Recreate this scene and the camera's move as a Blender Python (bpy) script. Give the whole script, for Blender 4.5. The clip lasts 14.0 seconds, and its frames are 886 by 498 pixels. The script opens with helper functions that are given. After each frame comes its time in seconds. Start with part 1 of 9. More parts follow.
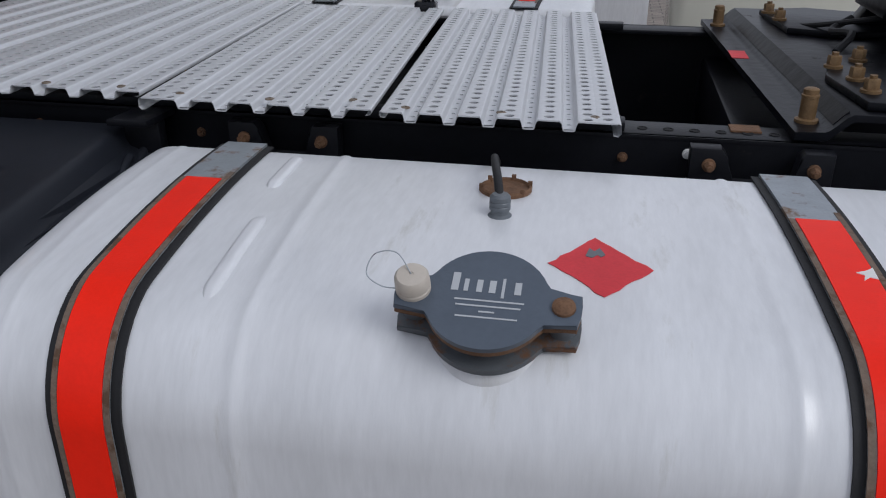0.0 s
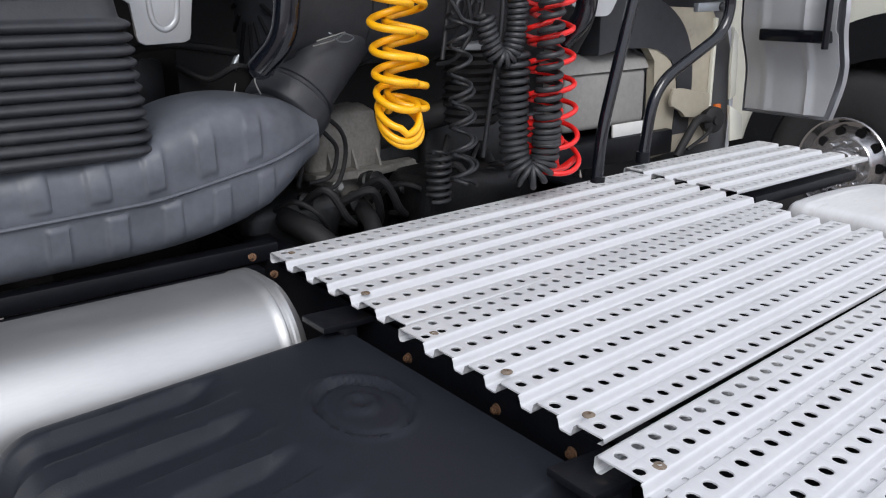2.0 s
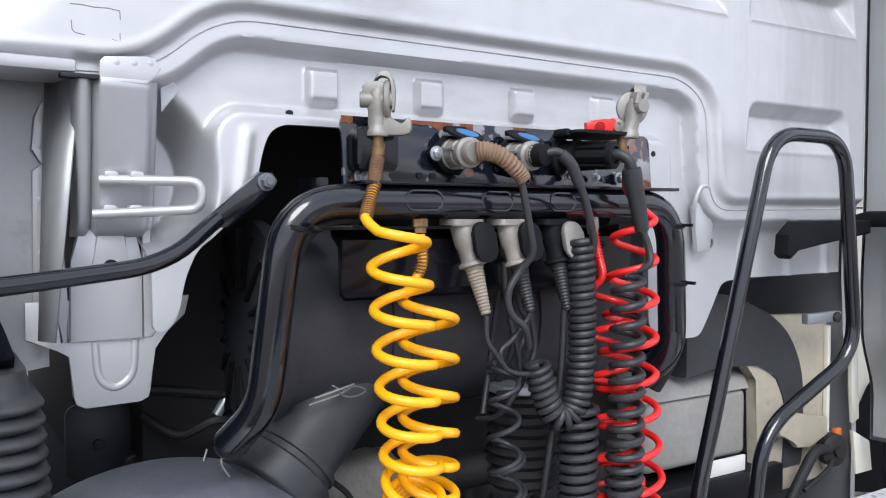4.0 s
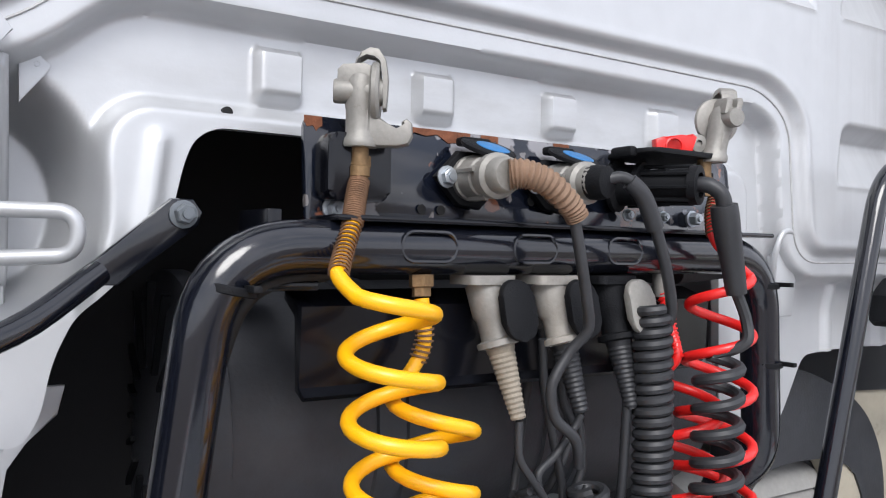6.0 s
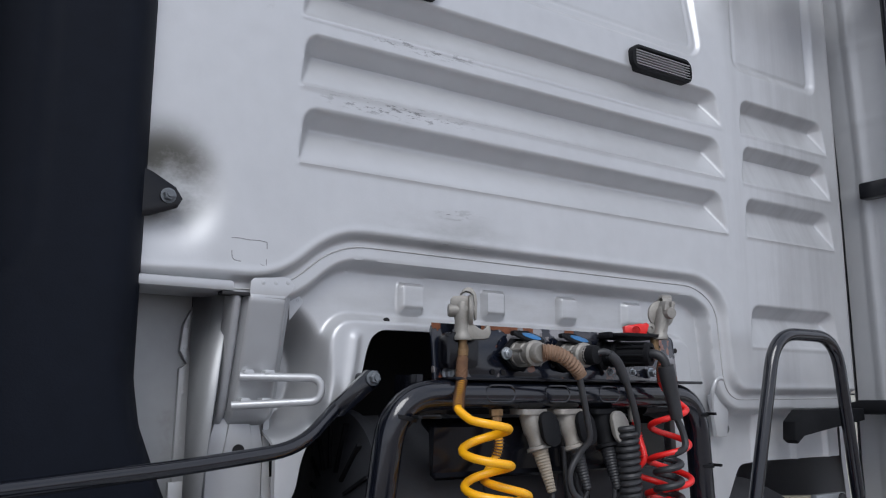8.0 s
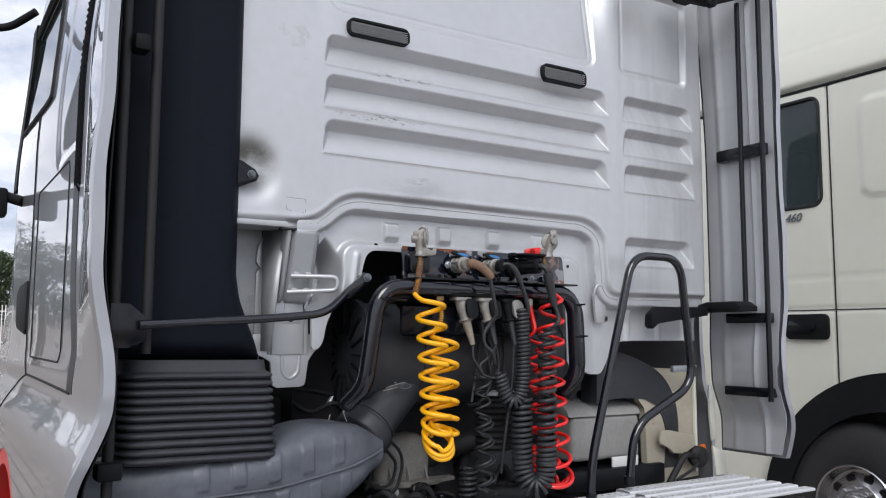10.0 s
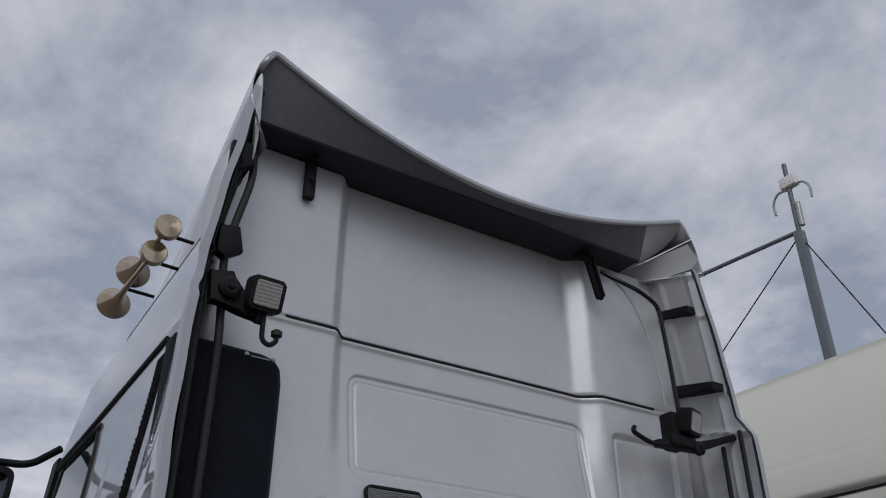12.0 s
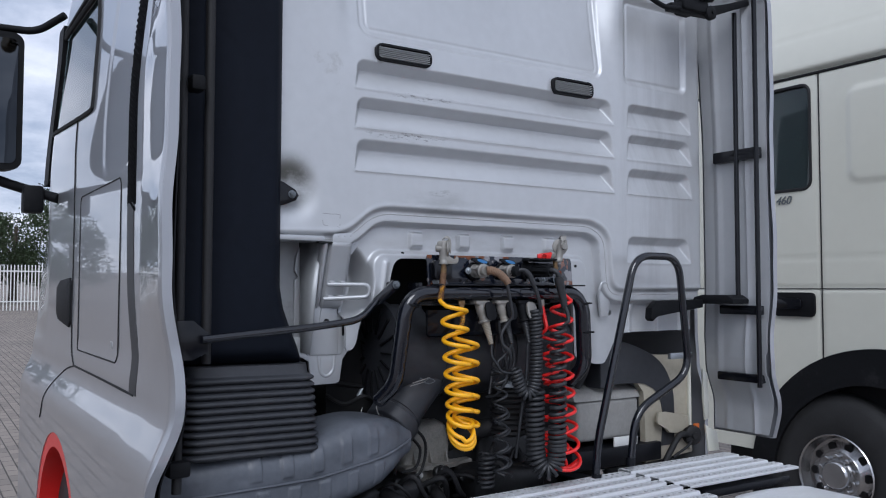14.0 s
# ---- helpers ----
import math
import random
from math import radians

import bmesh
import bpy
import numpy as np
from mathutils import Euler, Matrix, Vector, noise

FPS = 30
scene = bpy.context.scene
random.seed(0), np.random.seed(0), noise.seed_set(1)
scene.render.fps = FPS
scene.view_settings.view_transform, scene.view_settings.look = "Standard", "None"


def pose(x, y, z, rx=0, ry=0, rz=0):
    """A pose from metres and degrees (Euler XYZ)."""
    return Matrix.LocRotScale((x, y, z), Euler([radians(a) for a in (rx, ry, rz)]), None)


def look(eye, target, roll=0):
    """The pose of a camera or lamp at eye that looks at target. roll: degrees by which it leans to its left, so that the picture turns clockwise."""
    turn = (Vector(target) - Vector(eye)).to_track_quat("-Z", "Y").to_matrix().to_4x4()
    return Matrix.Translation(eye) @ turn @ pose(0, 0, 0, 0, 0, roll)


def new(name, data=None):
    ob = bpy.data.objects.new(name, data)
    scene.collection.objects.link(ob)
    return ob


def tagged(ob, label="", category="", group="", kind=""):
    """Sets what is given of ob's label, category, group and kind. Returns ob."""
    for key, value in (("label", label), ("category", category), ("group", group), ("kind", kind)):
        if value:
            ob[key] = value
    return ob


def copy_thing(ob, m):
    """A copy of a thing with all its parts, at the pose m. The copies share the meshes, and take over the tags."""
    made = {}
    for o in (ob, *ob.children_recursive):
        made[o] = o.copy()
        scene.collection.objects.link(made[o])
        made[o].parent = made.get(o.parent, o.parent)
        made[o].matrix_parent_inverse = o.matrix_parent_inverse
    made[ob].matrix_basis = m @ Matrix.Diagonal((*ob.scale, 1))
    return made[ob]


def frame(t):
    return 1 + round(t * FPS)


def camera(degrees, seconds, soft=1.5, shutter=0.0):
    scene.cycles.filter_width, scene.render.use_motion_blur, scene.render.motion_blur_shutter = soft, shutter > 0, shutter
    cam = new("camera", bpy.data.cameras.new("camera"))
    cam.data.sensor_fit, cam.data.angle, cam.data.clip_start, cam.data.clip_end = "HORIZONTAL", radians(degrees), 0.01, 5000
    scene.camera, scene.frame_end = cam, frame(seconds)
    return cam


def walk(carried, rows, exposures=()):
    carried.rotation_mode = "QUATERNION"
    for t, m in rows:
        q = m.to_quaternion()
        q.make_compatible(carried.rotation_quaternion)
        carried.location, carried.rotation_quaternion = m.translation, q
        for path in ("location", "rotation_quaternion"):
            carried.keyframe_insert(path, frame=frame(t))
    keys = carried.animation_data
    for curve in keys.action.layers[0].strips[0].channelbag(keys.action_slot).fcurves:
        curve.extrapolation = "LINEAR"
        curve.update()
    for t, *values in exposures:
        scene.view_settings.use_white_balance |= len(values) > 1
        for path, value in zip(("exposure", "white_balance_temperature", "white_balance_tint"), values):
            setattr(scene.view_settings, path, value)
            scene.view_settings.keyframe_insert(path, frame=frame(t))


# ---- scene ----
cam = camera(55.7, 14.0, 1.1)
PATH = [
    (0, (2.398, -0.545, 1.369), (2.055, 1.237, 0.527), -0.0),
    (0.5, (2.361, -0.349, 1.361), (1.693, 1.339, 0.52), -0.1),
    (1, (2.246, -0.154, 1.416), (1.271, 1.375, 0.572), -0.3),
    (1.4, (2.187, -0.05, 1.438), (0.988, 1.323, 0.615), -0.2),
    (1.5, (2.183, -0.015, 1.438), (0.92, 1.313, 0.639), -0.4),
    (2, (2.166, 0.125, 1.501), (0.645, 1.273, 0.894), -0.6),
    (2.3, (2.086, 0.232, 1.558), (0.475, 1.346, 1.153), -0.5),
    (2.4, (2.027, 0.276, 1.596), (0.401, 1.387, 1.244), -0.1),
    (2.5, (1.995, 0.305, 1.606), (0.352, 1.412, 1.333), -0.2),
    (2.7, (1.912, 0.363, 1.643), (0.256, 1.473, 1.483), 0.0),
    (3, (1.858, 0.426, 1.666), (0.183, 1.513, 1.55), 0.0),
    (3.5, (1.832, 0.462, 1.684), (0.148, 1.536, 1.582), 0.1),
    (3.7, (1.83, 0.46, 1.682), (0.142, 1.528, 1.587), 0.1),
    (5.8, (1.391, 0.728, 1.661), (-0.295, 1.804, 1.689), 0.4),
    (6, (1.4, 0.683, 1.693), (-0.267, 1.787, 1.707), 1.0),
    (6.5, (1.473, 0.579, 1.785), (-0.201, 1.663, 1.933), 0.2),
    (7, (1.512, 0.536, 1.809), (-0.136, 1.626, 2.118), -0.2),
    (7.5, (1.671, 0.394, 1.783), (0.025, 1.477, 2.131), -0.2),
    (8, (1.938, 0.181, 1.691), (0.297, 1.269, 2.043), 0.1),
    (8.2, (2.042, 0.12, 1.626), (0.405, 1.21, 1.988), 0.1),
    (10.3, (3.023, -0.308, 1.551), (1.336, 0.75, 1.746), 0.3),
    (10.6, (3.073, -0.346, 1.612), (1.394, 0.698, 1.917), 0.3),
    (11, (3.052, -0.424, 1.724), (1.433, 0.622, 2.26), 0.3),
    (11.5, (3.126, -0.474, 1.817), (1.577, 0.523, 2.593), 0.6),
    (12, (3.132, -0.486, 1.805), (1.682, 0.45, 2.816), 0.0),
    (12.5, (3.136, -0.493, 1.8), (1.702, 0.434, 2.842), -0.1),
    (13, (3.136, -0.491, 1.804), (1.595, 0.501, 2.606), 0.0),
    (13.5, (3.102, -0.498, 1.758), (1.472, 0.566, 2.217), 0.0),
    (14, (3.091, -0.499, 1.712), (1.413, 0.584, 1.808), 0.1),
]
walk(cam, [(t, look(eye, target, roll)) for t, eye, target, roll in PATH],
     [(0, -0.14, 6100, 10), (0.5, -0.14, 6000, 10), (1, 0.16, 5950, 10), (1.5, 0.74, 6100, 10), (2, 0.82, 6350, 10), (2.5, 1.18, 6300, 10), (3, 1.35, 6150, 10), (3.4, 1.25, 6150, 10), (3.7, 1.22, 6150, 10), (5.8, 1.30, 6300, 10), (6.5, 0.80, 6350, 10), (7, 0.42, 6250, 10), (7.5, 0.28, 6150, 10), (8.2, 0.45, 6100, 10), (10.4, 0.65, 6350, 10), (11, 0.22, 6400, 10), (11.5, -0.12, 6200, 10), (12.3, -0.52, 6200, 10), (13, -0.66, 5900, 10), (13.5, -0.30, 5750, 10), (14, 0.28, 5750, 10)])

# ---- sky and light ----
world = bpy.data.worlds.new("sky")
scene.world = world
world.use_nodes = True
wn, wl = world.node_tree.nodes, world.node_tree.links
bg = wn["Background"]
sky = wn.new("ShaderNodeTexSky")
sky.sky_type = "NISHITA"
sky.sun_disc = False
sky.sun_elevation = radians(41)
sky.sun_rotation = radians(120)
tc = wn.new("ShaderNodeTexCoord")
sep = wn.new("ShaderNodeSeparateXYZ")
wl.new(tc.outputs["Generated"], sep.inputs[0])
# clouds lie on a flat layer: divide the direction by its height
mx = wn.new("ShaderNodeMath"); mx.operation = "ADD"; mx.inputs[1].default_value = 0.30
wl.new(sep.outputs["Z"], mx.inputs[0])
dv = wn.new("ShaderNodeVectorMath"); dv.operation = "DIVIDE"
cmb = wn.new("ShaderNodeCombineXYZ")
for a in "XYZ":
    wl.new(mx.outputs[0], cmb.inputs[a])
wl.new(tc.outputs["Generated"], dv.inputs[0])
wl.new(cmb.outputs[0], dv.inputs[1])
n1 = wn.new("ShaderNodeTexNoise")
n1.inputs["Scale"].default_value, n1.inputs["Detail"].default_value, n1.inputs["Roughness"].default_value = 2.7, 9, 0.60
n1.inputs["Distortion"].default_value = 0.15
wl.new(dv.outputs[0], n1.inputs["Vector"])
cr = wn.new("ShaderNodeValToRGB")
cr.color_ramp.elements[0].position, cr.color_ramp.elements[0].color = 0.36, (0.40, 0.435, 0.52, 1)
cr.color_ramp.elements[1].position, cr.color_ramp.elements[1].color = 0.66, (0.97, 0.945, 0.975, 1)
wl.new(n1.outputs["Fac"], cr.inputs[0])
mixs = wn.new("ShaderNodeMix"); mixs.data_type = "RGBA"
mixs.inputs[0].default_value = 0.93
sc = wn.new("ShaderNodeVectorMath"); sc.operation = "SCALE"; sc.inputs["Scale"].default_value = 0.12
wl.new(sky.outputs[0], sc.inputs[0])
wl.new(sc.outputs[0], mixs.inputs["A"])
wl.new(cr.outputs[0], mixs.inputs["B"])
wl.new(mixs.outputs["Result"], bg.inputs["Color"])
bg.inputs["Strength"].default_value = 0.95

sun_data = bpy.data.lights.new("sun", "SUN")
sun_data.energy, sun_data.angle, sun_data.color = 1.3, radians(30), (1.0, 0.97, 0.93)
sun = new("sun", sun_data)
sun.matrix_world = look((7.0, -4.0, 7.0), (0, 0, 0))

# ---- materials ----
def material(name, base, rough=0.5, metal=0.0, coat=0.0, var=0.12, vscale=6.0, bump=0.0, bscale=120.0, dirt=None, dirt_at=0.62, dscale=3.0, spec=0.5, stretch=None, rvar=0.0, coords="Object"):
    """Base colour with two scales of change, fine relief and a second colour in spots."""
    m = bpy.data.materials.new(name)
    m.use_nodes = True
    n, l = m.node_tree.nodes, m.node_tree.links
    p = n["Principled BSDF"]
    p.inputs["Roughness"].default_value, p.inputs["Metallic"].default_value = rough, metal
    p.inputs["Coat Weight"].default_value = coat
    p.inputs["Coat Roughness"].default_value = 0.08
    p.inputs["Specular IOR Level"].default_value = spec
    co = n.new("ShaderNodeTexCoord")
    vec = co.outputs[coords]
    if stretch:
        mp = n.new("ShaderNodeMapping")
        mp.inputs["Scale"].default_value = stretch
        l.new(vec, mp.inputs[0])
        vec = mp.outputs[0]
    big = n.new("ShaderNodeTexNoise"); big.inputs["Scale"].default_value, big.inputs["Detail"].default_value = vscale, 6
    l.new(vec, big.inputs["Vector"])
    fine = n.new("ShaderNodeTexNoise"); fine.inputs["Scale"].default_value, fine.inputs["Detail"].default_value = vscale * 9, 4
    l.new(vec, fine.inputs["Vector"])
    add = n.new("ShaderNodeMath"); add.operation = "MULTIPLY_ADD"; add.inputs[1].default_value = 0.6
    l.new(big.outputs["Fac"], add.inputs[0])
    half = n.new("ShaderNodeMath"); half.operation = "MULTIPLY"; half.inputs[1].default_value = 0.4
    l.new(fine.outputs["Fac"], half.inputs[0])
    l.new(half.outputs[0], add.inputs[2])
    ramp = n.new("ShaderNodeValToRGB")
    e = ramp.color_ramp.elements
    e[0].position, e[1].position = 0.3, 0.7
    e[0].color = (*[max(0, c * (1 - var)) for c in base], 1)
    e[1].color = (*[min(1, c * (1 + var)) for c in base], 1)
    l.new(add.outputs[0], ramp.inputs[0])
    out = ramp.outputs[0]
    if dirt:
        dn = n.new("ShaderNodeTexNoise"); dn.inputs["Scale"].default_value, dn.inputs["Detail"].default_value = dscale, 9
        dn.inputs["Roughness"].default_value = 0.68
        l.new(vec, dn.inputs["Vector"])
        dr = n.new("ShaderNodeMapRange"); dr.inputs["From Min"].default_value, dr.inputs["From Max"].default_value = dirt_at, dirt_at + 0.1
        l.new(dn.outputs["Fac"], dr.inputs[0])
        mx2 = n.new("ShaderNodeMix"); mx2.data_type = "RGBA"
        l.new(dr.outputs[0], mx2.inputs[0]); l.new(out, mx2.inputs["A"])
        mx2.inputs["B"].default_value = (*dirt, 1)
        out = mx2.outputs["Result"]
        ra = n.new("ShaderNodeMapRange"); ra.inputs["To Min"].default_value, ra.inputs["To Max"].default_value = rough, min(1, max(rough, 0.75))
        l.new(dr.outputs[0], ra.inputs[0]); l.new(ra.outputs[0], p.inputs["Roughness"])
    elif rvar:
        ra = n.new("ShaderNodeMapRange")
        ra.inputs["From Min"].default_value, ra.inputs["From Max"].default_value = 0.3, 0.7
        ra.inputs["To Min"].default_value, ra.inputs["To Max"].default_value = max(0, rough - rvar), rough + rvar
        l.new(add.outputs[0], ra.inputs[0]); l.new(ra.outputs[0], p.inputs["Roughness"])
    l.new(out, p.inputs["Base Color"])
    if bump:
        bn = n.new("ShaderNodeTexNoise"); bn.inputs["Scale"].default_value, bn.inputs["Detail"].default_value = bscale, 4
        l.new(vec, bn.inputs["Vector"])
        bp = n.new("ShaderNodeBump"); bp.inputs["Strength"].default_value, bp.inputs["Distance"].default_value = bump, 0.004
        l.new(bn.outputs["Fac"], bp.inputs["Height"]); l.new(bp.outputs[0], p.inputs["Normal"])
    return m

SILVER = material("silver_paint", (0.46, 0.47, 0.485), 0.40, 0.40, 0.06, 0.05, 2.5, 0.03, 260, dirt=(0.40, 0.40, 0.40), dirt_at=0.66, dscale=2.2)
SILVER_GLOSS = material("glossy_silver_paint", (0.34, 0.35, 0.375), 0.34, 0.45, 1.0, 0.02, 2.0)
SILVER_GLOSS.node_tree.nodes["Principled BSDF"].inputs["Coat Roughness"].default_value = 0.015
GRILLE = material("black_grille", (0.004, 0.004, 0.005), 0.9, 0, 0, 0.2, 10, spec=0.05)
# silver paint darkened so that the corner pocket's shade is in the colour
SILVER_SHADED = material("shaded_silver_paint", (0.35, 0.36, 0.37), 0.45, 0.4, 0.0, 0.08, 4, 0.05, 150, dirt=(0.30, 0.30, 0.30), dirt_at=0.60, dscale=4)
WHITE_TANK = material("white_tank_paint", (0.66, 0.67, 0.69), 0.33, 0.05, 0.2, 0.10, 3, 0.04, 90, dirt=(0.57, 0.57, 0.56), dirt_at=0.60, dscale=3.0, stretch=(4.5, 1.0, 0.8))
PLANK = material("painted_aluminium", (0.57, 0.58, 0.60), 0.43, 0.15, 0.0, 0.05, 7, 0.05, 160, dirt=(0.52, 0.51, 0.50), dirt_at=0.64, dscale=9)
BLACK_PLASTIC = material("black_plastic", (0.0065, 0.007, 0.0085), 0.60, 0, 0, 0.25, 5, 0.25, 420, dirt=(0.022, 0.022, 0.024), dirt_at=0.58, dscale=5, spec=0.17)
DARK_PANEL = material("dark_plastic_panel", (0.0060, 0.0080, 0.0135), 0.62, 0, 0, 0.2, 3, 0.10, 300, spec=0.10)
BOX_PLASTIC = material("charcoal_box_plastic", (0.0130, 0.0150, 0.021), 0.50, 0, 0, 0.2, 4, 0.10, 420, dirt=(0.035, 0.036, 0.04), dirt_at=0.66, dscale=6, spec=0.24)
BLACK_PAINT = material("gloss_black_paint", (0.004, 0.0045, 0.007), 0.2, 0, 0.1, 0.3, 9, 0.03, 80, dirt=(0.055, 0.028, 0.017), dirt_at=0.68, dscale=14, spec=0.3)
CHASSIS = material("chassis_black", (0.006, 0.0065, 0.009), 0.42, 0, 0.0, 0.3, 8, 0.12, 140, dirt=(0.04, 0.034, 0.030), dirt_at=0.63, dscale=10, spec=0.2)
DUCT = material("duct_plastic", (0.085, 0.093, 0.110), 0.46, 0, 0, 0.22, 7, 0.12, 60, dirt=(0.12, 0.12, 0.12), dirt_at=0.62, dscale=5)
RUBBER = material("rubber", (0.009, 0.009, 0.0105), 0.68, 0, 0, 0.25, 12, 0.15, 200, dirt=(0.07, 0.065, 0.06), dirt_at=0.66, dscale=14)
CABLE = material("grey_cable", (0.021, 0.022, 0.025), 0.5, 0, 0, 0.2, 15, 0.05, 200)
YELLOW = material("yellow_hose", (0.88, 0.43, 0.004), 0.32, 0, 0.1, 0.05, 12)
RED = material("red_hose", (0.70, 0.018, 0.016), 0.32, 0, 0.1, 0.06, 12)
RED_TAPE = material("red_reflective_tape", (0.90, 0.018, 0.004), 0.4, 0, 0.0, 0.06, 25, 0.08, 400, dirt=(0.55, 0.014, 0.006), dirt_at=0.70, dscale=14, spec=0.2)
RED_STICKER = material("faded_red_sticker", (0.60, 0.045, 0.055), 0.55, 0, 0, 0.12, 30, 0.05, 300, spec=0.2)
ALLOY = material("cast_aluminium", (0.37, 0.37, 0.36), 0.5, 0.75, 0, 0.18, 22, 0.3, 160, dirt=(0.20, 0.17, 0.14), dirt_at=0.63, dscale=25)
CAST = material("weathered_cast_aluminium", (0.27, 0.26, 0.24), 0.55, 0.4, 0, 0.15, 24, 0.10, 200, dirt=(0.15, 0.12, 0.095), dirt_at=0.66, dscale=22)
SILENCER = material("silencer_steel", (0.47, 0.475, 0.48), 0.48, 0.9, 0, 0.06, 6, 0.03, 200, stretch=(5, 1, 5), rvar=0.05)
STEEL = material("galvanised_steel", (0.42, 0.45, 0.48), 0.42, 0.7, 0, 0.14, 30, 0.1, 200, dirt=(0.26, 0.20, 0.15), dirt_at=0.66, dscale=30)
RUST_SCAB = material("flaking_red_rust", (0.17, 0.060, 0.028), 0.85, 0.1, 0, 0.4, 60, 0.4, 200)
RUST = material("rusty_steel", (0.155, 0.083, 0.045), 0.8, 0.2, 0, 0.4, 50, 0.4, 180)
BRASS = material("yellow_zinc", (0.20, 0.125, 0.06), 0.55, 0.5, 0, 0.35, 40, 0.3, 180, dirt=(0.13, 0.08, 0.05), dirt_at=0.58, dscale=40)
RIM = material("polished_rim", (0.50, 0.50, 0.51), 0.22, 0.9, 0.1, 0.1, 10)
SLAT = material("grey_slat_plastic", (0.38, 0.39, 0.40), 0.35, 0, 0, 0.1, 10)
CAP_GREY = material("blue_grey_cap_paint", (0.085, 0.105, 0.135), 0.42, 0.2, 0, 0.10, 14, 0.08, 200, dirt=(0.17, 0.085, 0.04), dirt_at=0.69, dscale=26)
GREY_STEEL = material("grey_painted_steel", (0.125, 0.14, 0.155), 0.42, 0.2, 0, 0.08, 14, 0.08, 200, dirt=(0.20, 0.105, 0.05), dirt_at=0.70, dscale=24)
# one deflector lining in two tones, its light and shade put into the colour
LIT_LINING = material("lit_lining_plastic", (0.36, 0.365, 0.38), 0.5, 0, 0, 0.15, 4, 0.08, 200, spec=0.3)
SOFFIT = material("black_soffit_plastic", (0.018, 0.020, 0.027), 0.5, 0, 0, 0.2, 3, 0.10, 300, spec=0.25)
LINING = material("shaded_lining_plastic", (0.085, 0.090, 0.104), 0.55, 0, 0, 0.2, 4, 0.1, 200, spec=0.3)
HOOP_PAINT = material("glossy_tube_paint", (0.005, 0.006, 0.010), 0.17, 0, 0.4, 0.3, 9, 0.06, 60, dirt=(0.02, 0.018, 0.017), dirt_at=0.68, dscale=12, spec=0.5)
DUSTY = material("dusty_black_plastic", (0.030, 0.032, 0.038), 0.5, 0, 0, 0.25, 5, 0.12, 200, dirt=(0.045, 0.046, 0.05), dirt_at=0.56, dscale=6)
RUST_EDGE = material("rust_stained_edge", (0.17, 0.125, 0.095), 0.8, 0.1, 0, 0.35, 30, 0.3, 200, dirt=(0.10, 0.055, 0.032), dirt_at=0.5, dscale=30)
STRAP = material("rusting_strap_steel", (0.33, 0.36, 0.39), 0.45, 0.5, 0, 0.14, 30, 0.1, 200, dirt=(0.20, 0.125, 0.075), dirt_at=0.55, dscale=18)
RUSTY_GREY = material("rusting_grey_paint", (0.10, 0.11, 0.12), 0.55, 0.2, 0, 0.15, 14, 0.2, 200, dirt=(0.16, 0.075, 0.035), dirt_at=0.50, dscale=26)
SCREW = material("dull_zinc_screw", (0.22, 0.18, 0.14), 0.6, 0.4, 0, 0.3, 60, 0.2, 300, dirt=(0.12, 0.07, 0.04), dirt_at=0.52, dscale=60)
BEIGE = material("beige_plastic", (0.50, 0.45, 0.39), 0.55, 0, 0, 0.08, 20)
CREAM = material("cream_paint", (0.66, 0.655, 0.57), 0.26, 0, 0.6, 0.025, 1.5)
CREAM_IN = material("ivory_panel", (0.40, 0.365, 0.29), 0.6, 0, 0, 0.12, 5, 0.1, 80, dirt=(0.25, 0.22, 0.17), dirt_at=0.6, dscale=5)
TYRE = material("tyre_rubber", (0.018, 0.018, 0.019), 0.75, 0, 0, 0.25, 10, 0.2, 100)
BLUE = material("blue_lid", (0.03, 0.16, 0.38), 0.45, 0, 0, 0.2, 20)
GOLD = material("brass_horn", (0.44, 0.36, 0.27), 0.20, 0.95, 0, 0.12, 10)
WHITE = material("white_label", (0.72, 0.72, 0.70), 0.5, 0, 0, 0.05, 20)
MARK = material("printed_grey", (0.42, 0.44, 0.46), 0.5, 0, 0, 0.05, 40)
LAMP_GLASS = material("ribbed_lamp_glass", (0.34, 0.34, 0.33), 0.15, 0.2, 0.5, 0.2, 60)
# near-black: shade of recesses, gaps and closed spaces put into the colour
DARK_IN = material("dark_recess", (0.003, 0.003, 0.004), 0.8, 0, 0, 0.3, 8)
ENGINE = material("oily_engine_metal", (0.014, 0.0145, 0.016), 0.45, 0.3, 0, 0.5, 14, 0.4, 60, dirt=(0.07, 0.06, 0.05), dirt_at=0.64, dscale=11)
GEARBOX = material("dusty_cast_alloy", (0.26, 0.25, 0.23), 0.65, 0.4, 0, 0.3, 14, 0.4, 80)

